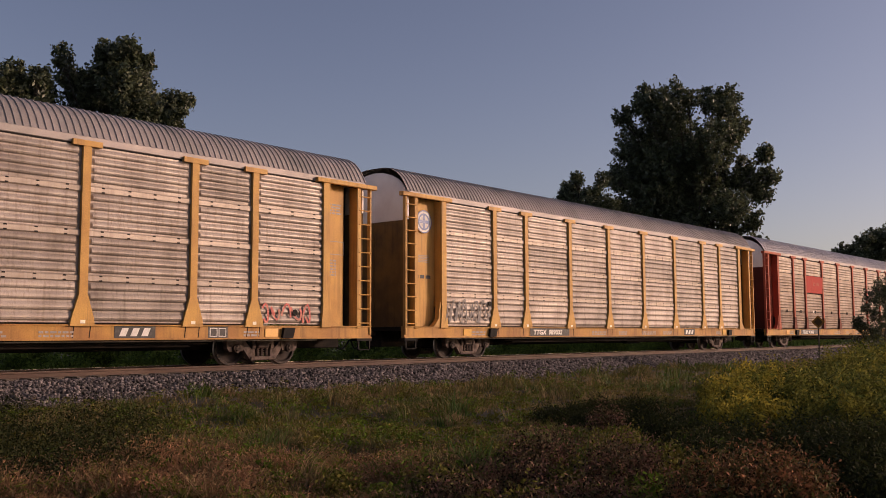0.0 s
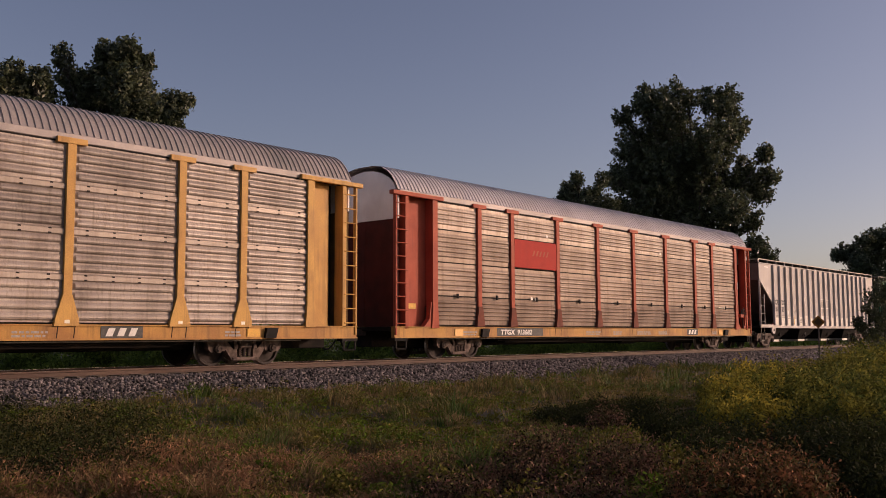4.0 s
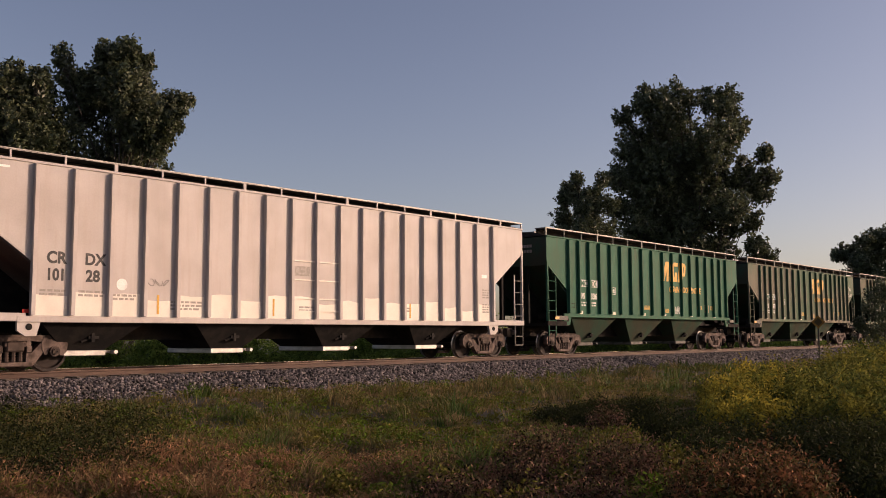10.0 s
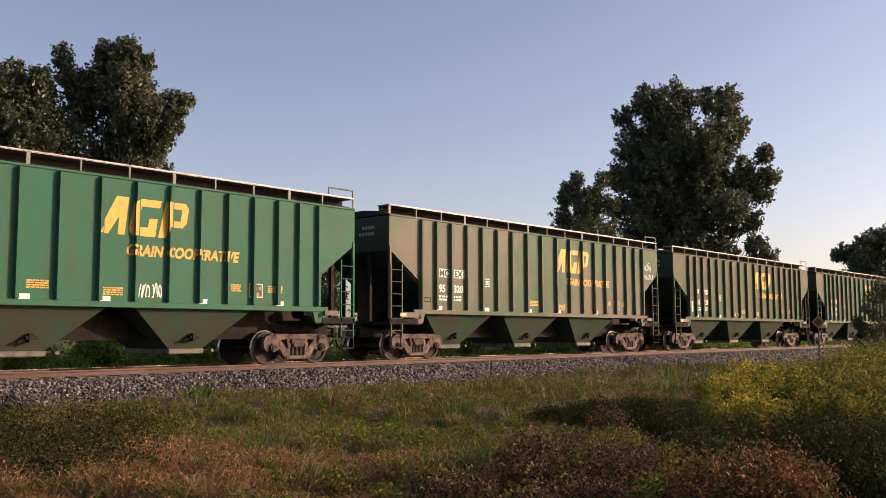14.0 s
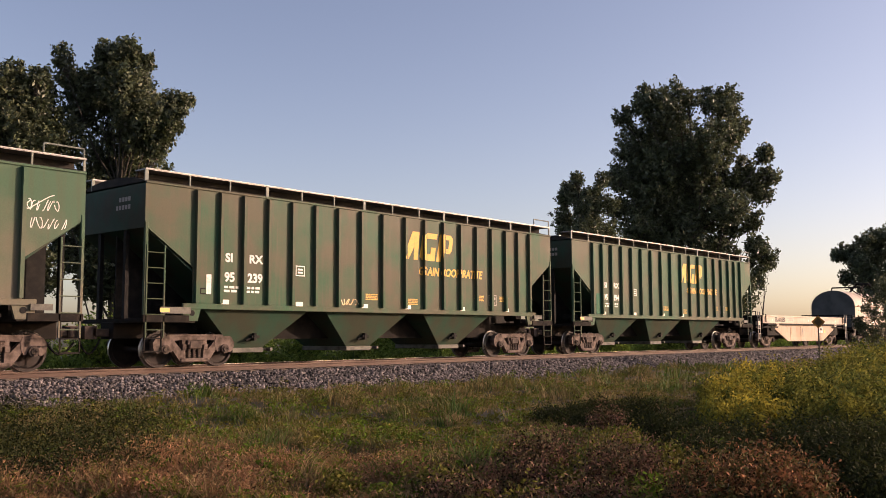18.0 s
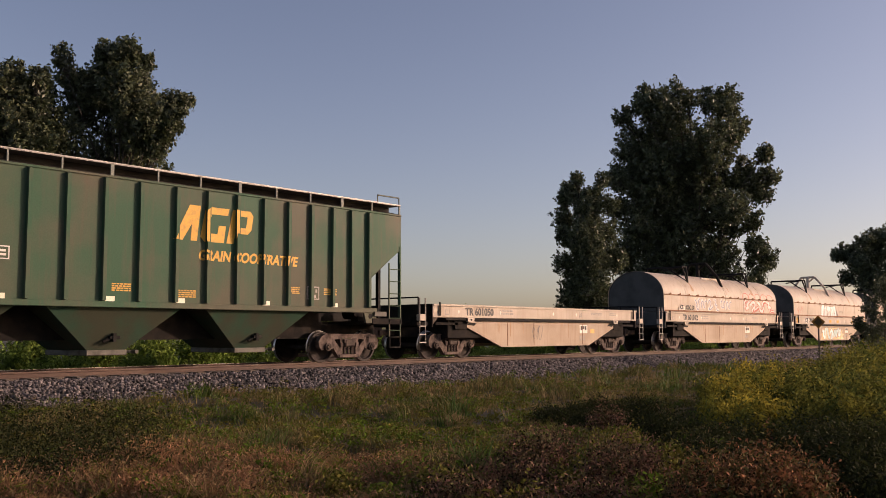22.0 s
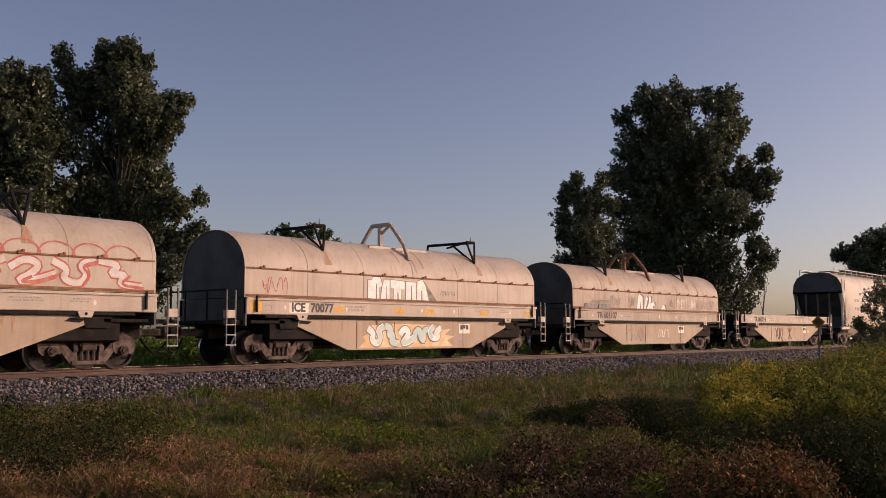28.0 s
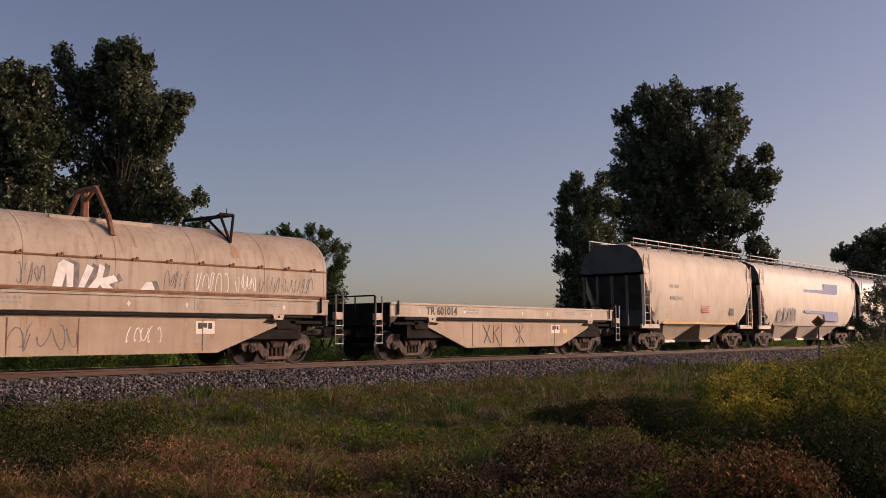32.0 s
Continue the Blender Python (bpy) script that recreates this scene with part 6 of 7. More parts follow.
for i in range(18):
    x0, x1 = -8.16 + 0.905 * i, -8.16 + 0.905 * (i + 1) - 0.1
    zt = 1.72 + 0.10 * math.sin(i * 1.9) + rnd.uniform(-0.05, 0.12)
    part("washed_band", Shape().plate([(x0 + 0.05, 1.25), (x1, 1.25), (x1, zt + rnd.uniform(-0.03, 0.03)), ((x0 + x1) / 2, zt + rnd.uniform(-0.05, 0.05)), (x0 + 0.05, zt)], DY - 0.002, DY), "washed", hop_d, "cleaner pale band along the bottom")
for x, z, w, n in ((-8.0, 1.78, 0.6, 2), (-7.1, 1.78, 0.6, 2), (-6.25, 1.72, 0.6, 2), (-4.7, 1.6, 0.9, 3), (-0.6, 1.55, 0.6, 2), (3.6, 1.6, 0.4, 2), (7.62, 2.3, 0.35, 4), (7.62, 1.8, 0.35, 4)):
    bars(x, z, w, n, 0.05, DY - 0.003, "letter_grey", hop_d, int(x * 10) + 90)
for x in (-5.05, -1.5, 3.95, 6.5):
    patch(hop_d, x - 0.03, x + 0.03, 1.32, 1.78, DY - 0.003, "letter_yellow", "inspection_stripe")
patch(hop_d, -9.28, -8.74, 4.42, 4.47, DY - 0.002, "graffiti_white", "patch")
patch(hop_d, 7.58, 7.86, 2.74, 2.86, DY - 0.003, "graffiti_white", "sticker")
part("round_sticker", Shape().tube((-6.02, DY - 0.004, 2.0), (-6.02, DY, 2.0), 0.14, 18), "graffiti_white", hop_d, "round white sticker")
strokes(hop_d, -5.4, 1.98, DY - 0.004, 0.7, 0.2, "graffiti_grey", 3, 3, 0.02)
patch(hop_d, -8.36, -8.22, 1.30, 1.38, DY - 0.004, "red_sign", "sticker")
for z in (2.85, 2.32, 1.80, 1.45):
    part("grab_iron", Shape().box(-0.9, 0.95, DY - 0.03, DY - 0.012, z, z + 0.035), "washed", hop_d, "white grab iron")
for x in (-0.9, 0.02, 0.93):
    part("grab_upright", Shape().box(x, x + 0.03, DY - 0.028, DY - 0.010, 1.45, 2.35), "washed", hop_d)
patch(hop_d, -0.85, -0.2, 2.45, 2.72, DY - 0.002, "letter_grey", "patch", "grey repainted patch")

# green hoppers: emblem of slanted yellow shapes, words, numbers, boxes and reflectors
for car, top, num in zip(green, (("MC", "EX"), ("MC", "EX"), ("SI", "RX"), ("SI", "RX")), ("336", "320", "239", "294")):
    y, had = hy, set(car.children)
    white = top[0] == "MC"
    for tx, x in zip(top, (-6.04, -5.28)):
        if white:
            patch(car, x - 0.02, x + 0.58, 2.68, 2.96, y, "letter_white", "mark_patch", "white patch behind the owner's mark")
        writing(tx, 0.22, x + 0.04, 2.71, y - 0.006, "green_bright" if white else "letter_white", car, 1.1)
    writing("95", 0.235, -6.02, 2.20, y - 0.004, "letter_white", car, 1.0)
    writing(num, 0.235, -5.28, 2.20, y - 0.004, "letter_white", car, 1.0)
    bars(-6.02, 2.02, 0.45, 2, 0.06, y - 0.001, "letter_white", car, 3)
    bars(-5.3, 2.02, 0.45, 2, 0.06, y - 0.001, "letter_white", car, 4)
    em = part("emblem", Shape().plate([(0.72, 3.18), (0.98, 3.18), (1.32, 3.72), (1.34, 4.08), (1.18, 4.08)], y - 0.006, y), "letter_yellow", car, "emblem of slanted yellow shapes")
    part("emblem_shape", Shape().plate([(1.22, 3.18), (1.40, 3.18), (1.50, 4.08), (1.28, 4.08)], y - 0.007, y), "letter_yellow", em)
    part("emblem_shape", Shape().plate([(1.50, 3.3), (1.62, 3.18), (2.22, 3.18), (2.28, 3.62), (2.06, 3.62), (2.02, 3.4), (1.74, 3.4), (1.84, 3.9), (2.34, 3.9), (2.38, 4.08), (1.78, 4.08), (1.64, 3.98)], y - 0.006, y), "letter_yellow", em)
    part("emblem_shape", Shape().plate([(2.30, 3.18), (2.52, 3.18), (2.58, 3.46), (2.98, 3.46), (3.10, 3.58), (3.16, 3.96), (3.06, 4.08), (2.50, 4.08)], y - 0.006, y), "letter_yellow", em)
    part("emblem_gap", Shape().plate([(2.64, 3.62), (2.92, 3.62), (2.97, 3.92), (2.70, 3.92)], y - 0.009, y), M[{"336": "green_bright", "320": "green_tan", "239": "green_dull", "294": "green_dark"}[num]], em)
    crossed = [x + 0.25 for x in GREEN_RIBS if x > 0]
    for ob in (em, *em.children):
        if ob.name.split(".")[0] != "emblem_gap":
            over_ribs(ob, crossed, -0.1135, "letter_yellow")
    words = writing("GRAIN COOPERATIVE", 0.26, 1.44, 2.71, y - 0.004, "letter_yellow", car, 0.90, shear=0.2)
    over_ribs(words, crossed, -0.1155, "letter_yellow")
    framed(car, -3.63, -3.30, 2.44, 2.73, y, "letter_white", 0.025)
    bars(-3.55, 2.60, 0.18, 2, 0.05, y, "letter_white", car, 6)
    framed(car, 5.06, 5.52, 1.80, 2.17, y, "graffiti_orange" if num == "336" else "letter_grey", 0.03)
    bars(5.13, 2.0, 0.32, 2, 0.09, y, "letter_grey" if num != "336" else "graffiti_red", car, 7)
    framed(car, -6.75, -6.42, 1.84, 2.0, y, "black", 0.03)
    for x in (-6.0, -3.5, -0.95, 0.95, 3.62, 6.1):
        patch(car, x - 0.12, x + 0.13, 1.60, 1.72, y - 0.001, "reflector", "reflector", "pale reflector strip", 0.012)
    for x, z in ((-0.9, 2.0), (0.9, 1.9), (4.3, 2.1), (5.7, 2.1)):
        bars(x, z, 0.5, 4, 0.03, y, "letter_yellow", car, int(x * 7) + 60)
    patch(car, -8.2, -7.35, 1.34, 1.50, hy - 0.06, "gate", "step_board", "pale board on the end platform", 0.03)
    patch(car, -7.95, -7.68, 1.37, 1.47, hy - 0.092, "letter_orange", "reflector")
    patch(car, 7.4, 7.9, 1.36, 1.5, hy - 0.06, "gate", "step_board", "", 0.03)
    for k in (-1, 1):
        part("brake_cylinder", Shape().tube((k * 7.4, -0.9, 1.45), (k * 7.4, -0.35, 1.45), 0.17, 12).box(k * 7.1, k * 7.75, -1.2, -0.9, 1.22, 1.36), "underframe", car)
    for ob in car.children:
        if ob not in had and ob.name.split(".")[0] not in ("brake_cylinder", "step_board"):
            ob.location.x -= 0.28
strokes(green[0], 1.5, 1.66, hy - 0.004, 0.65, 0.42, "letter_white", 12, 6, 0.03, label="white sprayed scribble")
strokes(green[1], 7.25, 3.55, hy - 0.004, 0.75, 0.26, "letter_white", 13, 6, 0.02, label="white sprayed scribble")
strokes(green[1], 7.35, 3.15, hy - 0.004, 0.85, 0.26, "letter_white", 15, 6, 0.02)
strokes(green[1], 7.15, 3.45, hy - 0.004, 0.9, 0.6, "letter_white", 16, 1, 0.02)
strokes(green[2], -2.2, 1.66, hy - 0.004, 0.8, 0.22, "graffiti_orange", 14, 5, 0.03, label="orange sprayed scribble")
part("fresh_patch", Shape().box(-6.88, -6.28, hy - 0.004, hy, 1.62, 2.45), "green_bright", green[3], "fresher green repainted patch")
patch(green[2], -6.85, -6.7, 1.85, 2.35, hy, "letter_white", "patch")

# coil cars
for car, mark, size in ((coil_m, "TR 601050", 0.245), (coil_n, "TR 601012", 0.245), (coil_q, "TR 601107", 0.245), (coil_r, "TR 601014", 0.245)):
    writing(mark, size, -4.95, 1.455, -1.536, "letter_black", car, 1.0)
patch(coil_o, -5.16, -4.46, 1.42, 1.69, -1.53, "washed", "mark_patch", "white patch behind the mark")
writing("ICE", 0.245, -5.08, 1.455, -1.538, "letter_black", coil_o, 1.0)
writing("70077", 0.245, -4.38, 1.455, -1.536, "letter_black", coil_o, 1.0)
patch(coil_n, -5.2, -4.62, 1.92, 2.08, -1.475, "washed", "mark_patch", "white patch behind the mark")
writing("ICE", 0.2, -5.14, 1.95, -1.482, "letter_black", coil_n, 0.92)
writing("CGC", 0.19, -4.50, 1.95, -1.482, "letter_black", coil_n, 0.92)
writing("30", 0.19, -3.88, 1.95, -1.482, "letter_black", coil_n, 0.92)
writing("USE ONLY ON CAR", 0.11, -5.2, 2.10, -1.478, "letter_grey", coil_q, 0.95)
for x in (-5.75, -4.72):
    patch(coil_q, x, x + 0.85, 1.84, 2.04, -1.47, "graffiti_grey", "patch", "grey painted-out patch")
for x in (-3.5, -0.95, 0.45, 3.3, 5.9):
    patch(coil_o, x, x + 0.42, 1.46, 1.62, -1.53, "letter_yellow", "reflector", "yellow reflector patch")
patch(coil_o, -6.5, -6.1, 1.42, 1.72, -1.53, "letter_yellow", "reflector", "yellow reflector patch")
for car, seed in ((coil_m, 1), (coil_n, 2), (coil_o, 3), (coil_q, 4), (coil_r, 5)):
    framed(car, -6.0, -5.76, 1.45, 1.62, -1.53, "letter_grey", 0.02)
    bars(-3.05, 1.60, 0.8, 2, 0.06, -1.53, "letter_grey", car, seed)
    writing("S", 0.17, 2.2, 1.47, -1.535, "letter_grey", car)
    patch(car, 2.12, 2.135, 1.42, 1.68, -1.53, "letter_grey", "stripe")
    bars(3.0, 1.62, 0.8, 2, 0.035, -1.53, "letter_grey", car, seed + 20)
    bars(4.4, 1.62, 0.5, 2, 0.035, -1.53, "letter_grey", car, seed + 30)
    pl = patch(car, 2.22, 2.78, 0.84, 1.16, -1.47, "washed", "data_plate", "white plate with dark squares")
    for i in range(3):
        patch(pl, 2.28 + i * 0.15, 2.40 + i * 0.15, 0.97 + 0.03 * (i % 2), 1.12, -1.475, "letter_black", "data_square")
    if car in (coil_m, coil_r):
        patch(car, 3.0, 3.3, 0.84, 1.0, -1.47, "letter_orange", "reflector", "orange reflector patch")
    bars(2.2, 0.7, 0.4, 3, 0.04, -1.47, "letter_grey", car, seed + 40)
    for x in (-5.3, -3.0, 0.3, 1.9, 5.0):
        part("diamond_mark", Shape().plate([(x - 0.05, 1.56), (x, 1.48), (x + 0.05, 1.56), (x, 1.64)], -1.534, -1.53), "washed", car)
    for k in (-1, 1):
        part("lift_lug", Shape().plate([(k * 4.75 - 0.2, 1.36), (k * 4.75 + 0.2, 1.36), (k * 4.75 + 0.14, 1.22), (k * 4.75 - 0.14, 1.22)], -1.62, -1.5), "cream", car)
        part("lug_hole", Shape().tube((k * 4.75, -1.63, 1.30), (k * 4.75, -1.60, 1.30), 0.035, 8), "black", car)
        part("drain_slot", Shape().plate([(k * 4.55 - 0.25, 1.13), (k * 4.55 + 0.12, 1.10), (k * 4.55 + 0.28, 1.18), (k * 4.55 - 0.1, 1.21)], -1.476, -1.46), "black", car, "dark slot in the belly side")
        part("hand_post", Shape().box(k * 6.30 - 0.03, k * 6.30 + 0.03, -1.60, -1.55, 1.42, 1.86, 0.01), "black", car)
    rnd = random.Random(seed)
    for i in range(7):
        x, w, h = rnd.uniform(-3.2, 3.2), rnd.uniform(0.02, 0.05), rnd.uniform(0.25, 0.6)
        part("rust_streak", Shape().plate([(x - w, 1.24), (x + w, 1.24), (x + w * 0.4, 1.24 - h), (x - w * 0.3, 1.24 - h)], -1.472, -1.469), "rust_light", car)

def ribbon(car, pts, width, y, mat, name, label=""):
    """A flat painted stroke of even width along a bent line."""
    for _ in range(2):
        cut = [pts[0]]
        for (ax, az), (bx, bz) in zip(pts, pts[1:]):
            cut += [(ax * 0.75 + bx * 0.25, az * 0.75 + bz * 0.25), (ax * 0.25 + bx * 0.75, az * 0.25 + bz * 0.75)]
        pts = cut + [pts[-1]]
    left, right = [], []
    for j, (px, pz) in enumerate(pts):
        (ax, az), (bx, bz) = pts[max(0, j - 1)], pts[min(len(pts) - 1, j + 1)]
        n = Vector((az - bz, bx - ax)).normalized() * width / 2
        left.append((px + n.x, y - 0.00005 * j, pz + n.y))
        right.append((px - n.x, y - 0.00005 * j, pz - n.y))
    return part(name, Shape().sheet([left, right]), mat, car, label)


# spray paint on the coil cars: loops and hooks, none of them a letter that can be read
LOOPS = ([(0.0, 0.55), (0.35, 0.95), (0.7, 0.7), (0.45, 0.3), (0.15, 0.05), (0.6, 0.12), (1.05, 0.4)],
         [(-0.1, 0.9), (0.3, 0.6), (0.15, 0.2), (0.6, 0.0), (0.8, 0.45), (0.55, 0.8), (1.0, 1.0)],
         [(0.1, 0.1), (0.0, 0.6), (0.4, 0.9), (0.5, 0.35), (0.75, 0.15), (0.7, 0.75), (1.1, 0.85)],
         [(0.0, 1.0), (0.5, 0.85), (0.2, 0.45), (0.65, 0.5), (0.4, 0.1), (0.95, 0.0)],
         [(1.0, 0.9), (0.55, 0.6), (0.9, 0.35), (0.3, 0.25), (0.1, 0.7), (0.45, 1.0)])
HY = -1.443


def hood_y(z):
    """Outer face of a hood at a height."""
    return HY if z < 2.6 else -1.44 * math.sqrt(max(0.0, 1 - ((z - 2.6) / 1.1) ** 2)) - 0.006


for n, (pick, x, w) in enumerate(((1, -3.45, 0.5), (2, -2.85, 0.55), (0, -2.15, 0.6), (3, -1.45, 0.65), (4, -0.70, 0.55), (2, -0.05, 0.6))):
    run = [(x + px * w, 1.95 + 0.56 * pz) for px, pz in LOOPS[pick]]
    lt = ribbon(coil_n, run, 0.17, HY - 0.002 * (n % 3), "graffiti_pale", "graffiti_letter", "faded blue and white sprayed loop")
    ribbon(lt, [(px + 0.03, pz - 0.02) for px, pz in run], 0.055, HY - 0.004 - 0.002 * (n % 3), "blue_faded", "letter_edge")
for n, (pick, x, w) in enumerate(((4, 2.15, 0.8), (0, 3.05, 1.0), (1, 4.10, 0.95), (3, 5.10, 1.2))):
    run = [(x + px * w, 1.96 + 0.58 * pz) for px, pz in LOOPS[pick]]
    lt = ribbon(coil_n, run, 0.23, HY - 0.002 * (n % 3), "graffiti_red", "graffiti_letter", "red sprayed loop with a pale fill")
    ribbon(lt, run, 0.15, HY - 0.004 - 0.002 * (n % 3), "graffiti_pale", "letter_fill")
    ribbon(lt, [(px + 0.06, pz - 0.03) for px, pz in run[len(run) // 2:]], 0.07, HY - 0.006 - 0.002 * (n % 3), "graffiti_red", "letter_shade")
for i in range(5):
    cx, arc = 2.5 + i * 0.80, [math.pi * j / 8 for j in range(9)]
    rows = [[(cx + 0.46 * r * math.cos(t), hood_y(2.60 + 0.34 * r * math.sin(t)), 2.60 + 0.34 * r * math.sin(t)) for t in arc] for r in (0.90, 1.0)]
    part("graffiti_cloud", Shape().sheet(rows), "graffiti_red", coil_n)
strokes(coil_o, -6.05, 1.94, HY, 0.9, 0.45, "graffiti_red", 31, 5, 0.025, label="red sprayed tag")
BLOCKS = ([(-2.03, 1.87), (-2.03, 2.46), (-1.86, 2.46), (-1.84, 2.56), (-1.52, 2.56), (-1.42, 2.30), (-1.56, 2.24), (-1.58, 1.87)],
          [(-1.50, 1.87), (-1.44, 2.22), (-1.36, 2.48), (-1.10, 2.48), (-1.10, 1.87)],
          [(-1.06, 2.26), (-1.06, 2.50), (-0.42, 2.47), (-0.42, 2.22), (-0.58, 2.22), (-0.58, 1.87), (-0.92, 1.87), (-0.92, 2.24)],
          [(-0.36, 1.87), (-0.36, 2.46), (0.10, 2.46), (0.10, 1.87)],
          [(0.14, 1.87), (0.18, 2.50), (0.40, 2.56), (0.56, 2.40), (0.72, 1.87)])
for poly in BLOCKS:
    mx, mz = sum(x for x, z in poly) / len(poly), 2.2
    lt = part("graffiti_letter", Shape().plate([(mx + (x - mx) * 1.09, mz + (z - mz) * 1.06) for x, z in poly], HY - 0.003, HY), "graffiti_grey", coil_o, "white sprayed block with a dark edge")
    part("letter_fill", Shape().plate(poly, HY - 0.006, HY - 0.003), "graffiti_white", lt)
for x, w, z in ((-1.70, 0.05, 2.36), (-1.27, 0.04, 2.30), (-0.75, 0.06, 2.12), (-0.13, 0.05, 2.34), (0.36, 0.06, 2.20)):
    part("letter_slit", Shape().plate([(x, 1.87), (x + w, 1.87), (x + w * 0.7, z), (x, z)], HY - 0.008, HY - 0.006), "graffiti_grey", coil_o)
part("graffiti_shadow", Shape().plate([(0.78, 1.87), (1.14, 1.87), (0.50, 2.52), (0.58, 2.36)], HY - 0.003, HY), "graffiti_grey", coil_o, "dark sprayed wedge")
strokes(coil_o, 1.3, 2.08, HY, 0.8, 0.16, "graffiti_grey", 33, 6, 0.018)
BY = -1.472
flame = [(-2.45, 0.42), (-2.15, 0.62), (-2.3, 0.75), (-1.95, 0.85), (-2.05, 1.08), (-1.6, 1.1), (-0.6, 1.14), (0.6, 1.12), (1.35, 1.08), (1.2, 0.95), (1.75, 0.98), (1.5, 0.80), (1.95, 0.74), (1.6, 0.62), (1.9, 0.42)]
part("graffiti_flame", Shape().plate(flame, BY - 0.002, BY), "graffiti_orange", coil_o, "orange sprayed flame background")
for i, pts in enumerate((LOOPS[1], LOOPS[3], LOOPS[0], LOOPS[2], LOOPS[4])):
    run = [(-2.0 + i * 0.66 + x * 0.62, 0.52 + 0.54 * z + 0.02 * math.sin(i * 2)) for x, z in pts]
    lt = ribbon(coil_o, run, 0.27, BY - 0.005 - 0.003 * i, "graffiti_grey", "graffiti_letter", "pale green sprayed letter with a dark outline")
    ribbon(lt, run, 0.21, BY - 0.0075 - 0.003 * i, "graffiti_teal" if i % 2 else "graffiti_white", "letter_fill")
    ribbon(lt, run[len(run) // 2:], 0.15, BY - 0.0095 - 0.003 * i, "graffiti_teal", "letter_shade")
for poly in ([(-1.55, 1.87), (-1.42, 2.42), (-1.30, 2.52), (-1.05, 2.42), (-1.05, 1.87), (-1.2, 1.87), (-1.22, 2.25), (-1.32, 1.87)], [(-0.95, 1.87), (-0.72, 2.44), (-0.56, 2.36), (-0.80, 1.87)], [(-0.72, 1.87), (-0.5, 2.12), (-0.42, 2.46), (-0.28, 2.40), (-0.34, 2.14), (-0.05, 2.22), (0.06, 2.08), (-0.18, 2.0), (-0.02, 1.87), (-0.3, 1.87), (-0.4, 1.98), (-0.48, 1.87)], [(0.62, 1.87), (0.80, 2.08), (0.95, 2.10), (1.06, 1.87)]):
    part("graffiti_shadow", Shape().plate([(x + 0.14, z + (0.03 if z > 2 else 0)) for x, z in poly], HY - 0.002, HY), "graffiti_grey", coil_q)
    part("graffiti_letter", Shape().plate(poly, HY - 0.006, HY - 0.003), "graffiti_white", coil_q, "white block of sprayed lettering")
for x, w, m, sd in ((-2.4, 0.7, "graffiti_grey", 51), (-3.8, 0.9, "graffiti_grey", 52), (1.3, 0.7, "graffiti_grey", 53), (2.2, 1.0, "graffiti_white", 54), (3.4, 0.7, "graffiti_white", 55), (4.2, 1.2, "graffiti_grey", 56), (5.3, 0.8, "graffiti_grey", 57)):
    strokes(coil_q, x, 1.92, HY - 0.001, w, 0.5, m, sd, 5, 0.022)
strokes(coil_q, -2.5, 0.45, BY, 1.6, 0.65, "graffiti_grey", 58, 5, 0.03, label="dark sprayed scrawl")
strokes(coil_q, 0.3, 0.62, BY, 0.95, 0.42, "graffiti_white", 59, 5, 0.025)
strokes(coil_m, -1.05, 0.54, BY, 0.7, 0.62, "graffiti_grey", 61, 3, 0.022, label="thin grey sprayed tag")
for a, b in (((-1.95, 1.12), (-1.5, 0.5)), ((-1.9, 0.5), (-1.55, 1.15)), ((-1.35, 1.1), (-1.38, 0.5)), ((-1.38, 0.78), (-1.05, 1.08)), ((-1.3, 0.85), (-0.98, 0.38)), ((-0.1, 1.12), (0.45, 0.48)), ((-0.05, 0.5), (0.4, 1.12)), ((0.18, 1.12), (0.16, 0.45))):
    part("graffiti_stroke", Shape().tube((a[0], BY, a[1]), (b[0], BY, b[1]), 0.02, 4), "graffiti_grey", coil_r)
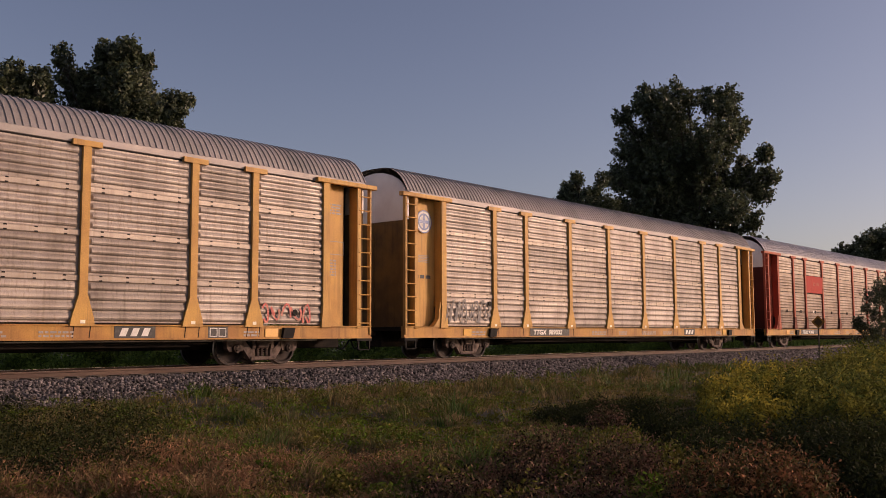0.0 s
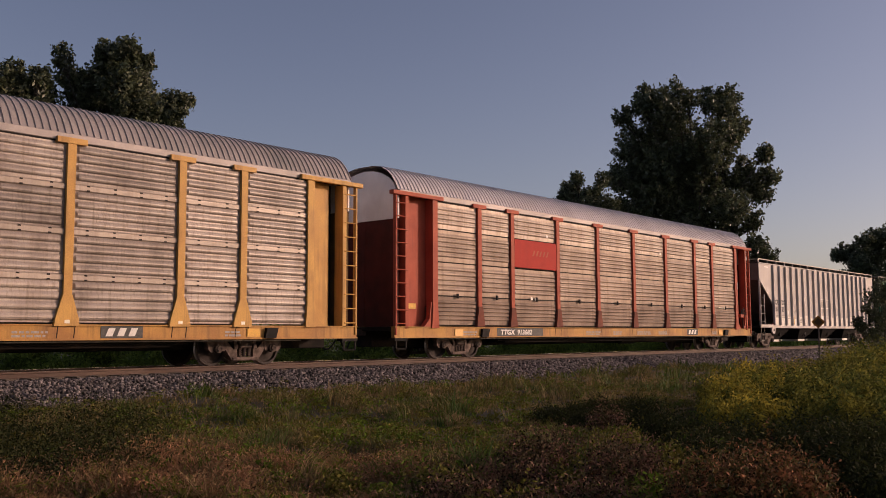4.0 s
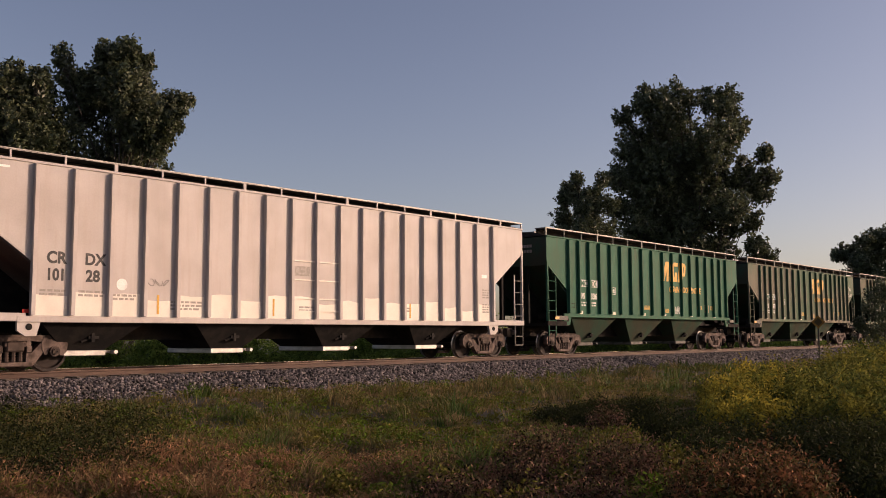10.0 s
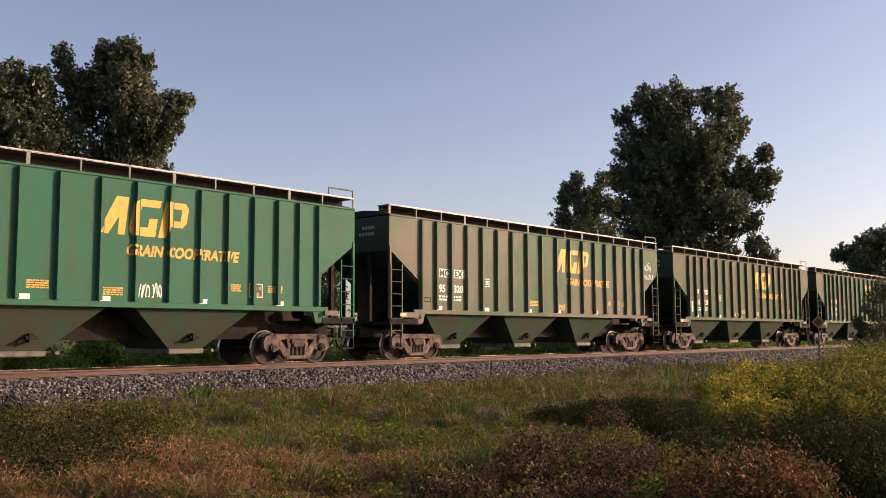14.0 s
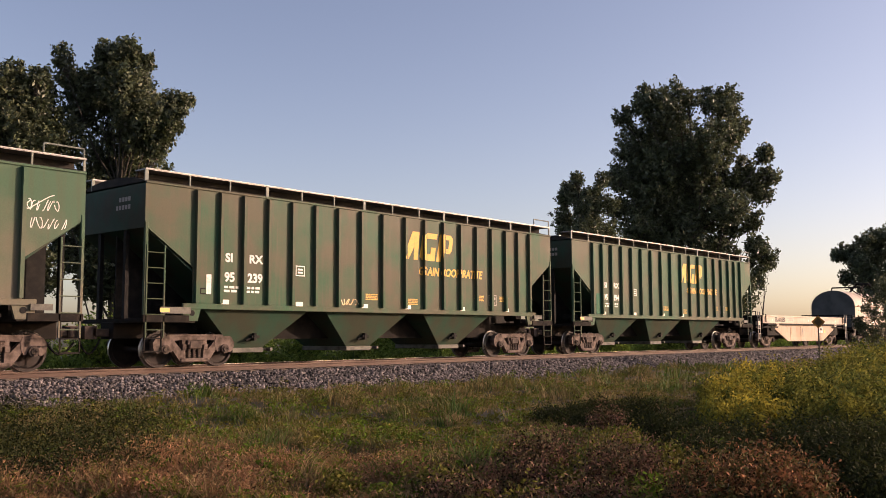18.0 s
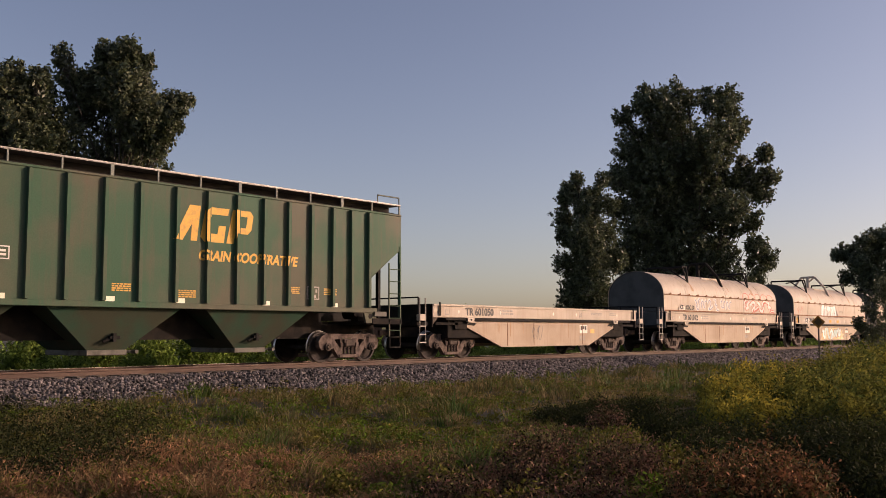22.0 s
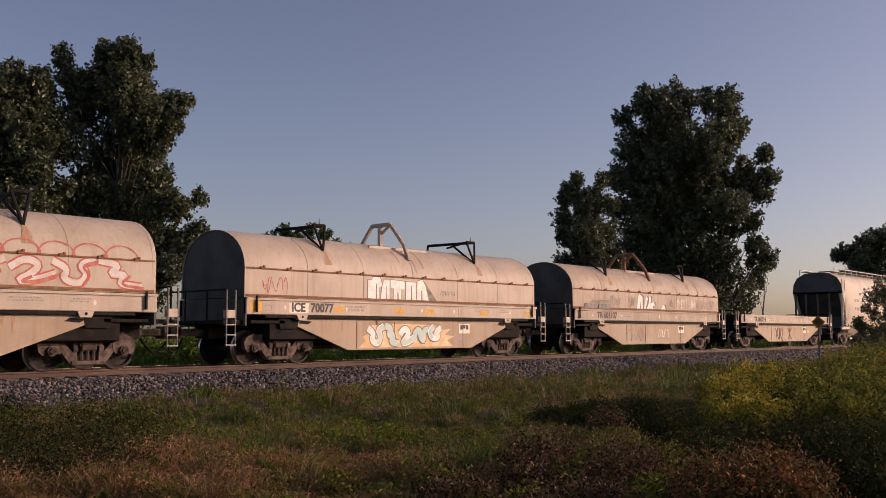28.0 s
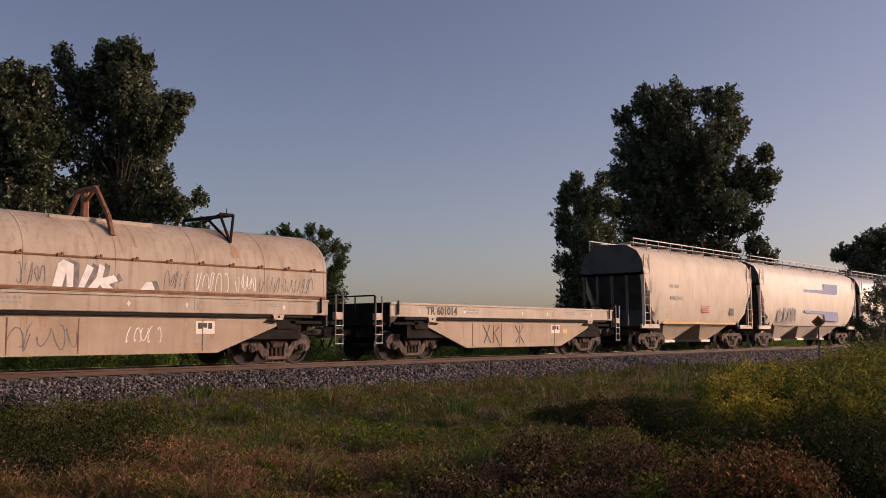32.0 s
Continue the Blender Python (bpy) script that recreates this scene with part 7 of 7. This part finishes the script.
# rounded hoppers
RY = -1.605
bars(-3.45, 2.9, 0.9, 1, 0.16, RY, "letter_grey", round_s, 71, "mark")
bars(-3.4, 2.36, 1.2, 1, 0.16, RY, "letter_grey", round_s, 72, "mark")
framed(round_s, -0.2, 0.65, 1.82, 2.15, -1.57, "graffiti_red", 0.03)
bars(-0.15, 2.0, 0.75, 3, 0.06, -1.57, "graffiti_red", round_s, 73)
patch(round_s, 3.0, 3.5, 1.72, 2.08, -1.57, "letter_black", "data_board", "black data board")
part("yellow_stripe", Shape().box(-3.9, 3.9, -1.46, -1.43, 1.26, 1.34), "letter_yellow", round_s, "worn yellow stripe along the sill")
for z0, flip in ((3.24, 1), (2.16, -1)):
    st = [(-1.5, z0), (4.0, z0 - 0.03), (4.35, z0 + 0.05 * flip), (4.45, z0 + flip * 0.62), (1.9, z0 + flip * 0.60), (1.8, z0 + flip * 0.20), (-1.5, z0 + flip * 0.16)]
    part("blue_stripe", Shape().plate(st, RY - 0.004, RY + 0.04), "blue", round_t, "blue hooked stripe")
strokes(round_t, -5.6, 1.35, -1.58, 2.7, 0.95, "graffiti_grey", 74, 8, 0.16, label="dark sprayed patch")


# ---- what moves: the whole train rolls past, its wheels turn ----
ROLLED = (0.00, 7.41, 14.80, 22.11, 29.24, 36.15, 43.05, 50.10, 57.17, 64.08, 70.98, 77.99, 84.93, 91.63, 98.27, 105.06, 111.91, 118.74, 125.53, 132.28, 139.05, 145.84, 152.56, 159.14, 165.53, 172.22, 178.89, 185.36, 191.85, 198.42, 204.94, 211.47, 218.04)   # metres gone at each full second


def rolled(t):
    i = min(31, int(t))
    p = [ROLLED[max(0, min(32, k))] for k in (i - 1, i, i + 1, i + 2)]
    if i == 0:
        p[0] = 2 * p[1] - p[2]
    if i == 31:
        p[3] = 2 * p[2] - p[1]
    f = t - i
    return p[1] + 0.5 * f * (p[2] - p[0] + f * (2 * p[0] - 5 * p[1] + 4 * p[2] - p[3] + f * (3 * (p[1] - p[2]) + p[3] - p[0])))


def motions():
    for car, place in TRAIN:
        walk(car, [(k * 0.5, pose(place - rolled(k * 0.5), 0, 0)) for k in range(65)])
    times = [2 * k / FPS for k in range(481)]
    turns = [-math.degrees(rolled(t) / WHEEL_R) for t in times]
    for w in SPINNING:
        rows = [(t, pose(w.location.x, 0, WHEEL_R, 0, a, 0)) for t, a in zip(times, turns)]
        walk(w, rows)


motions()
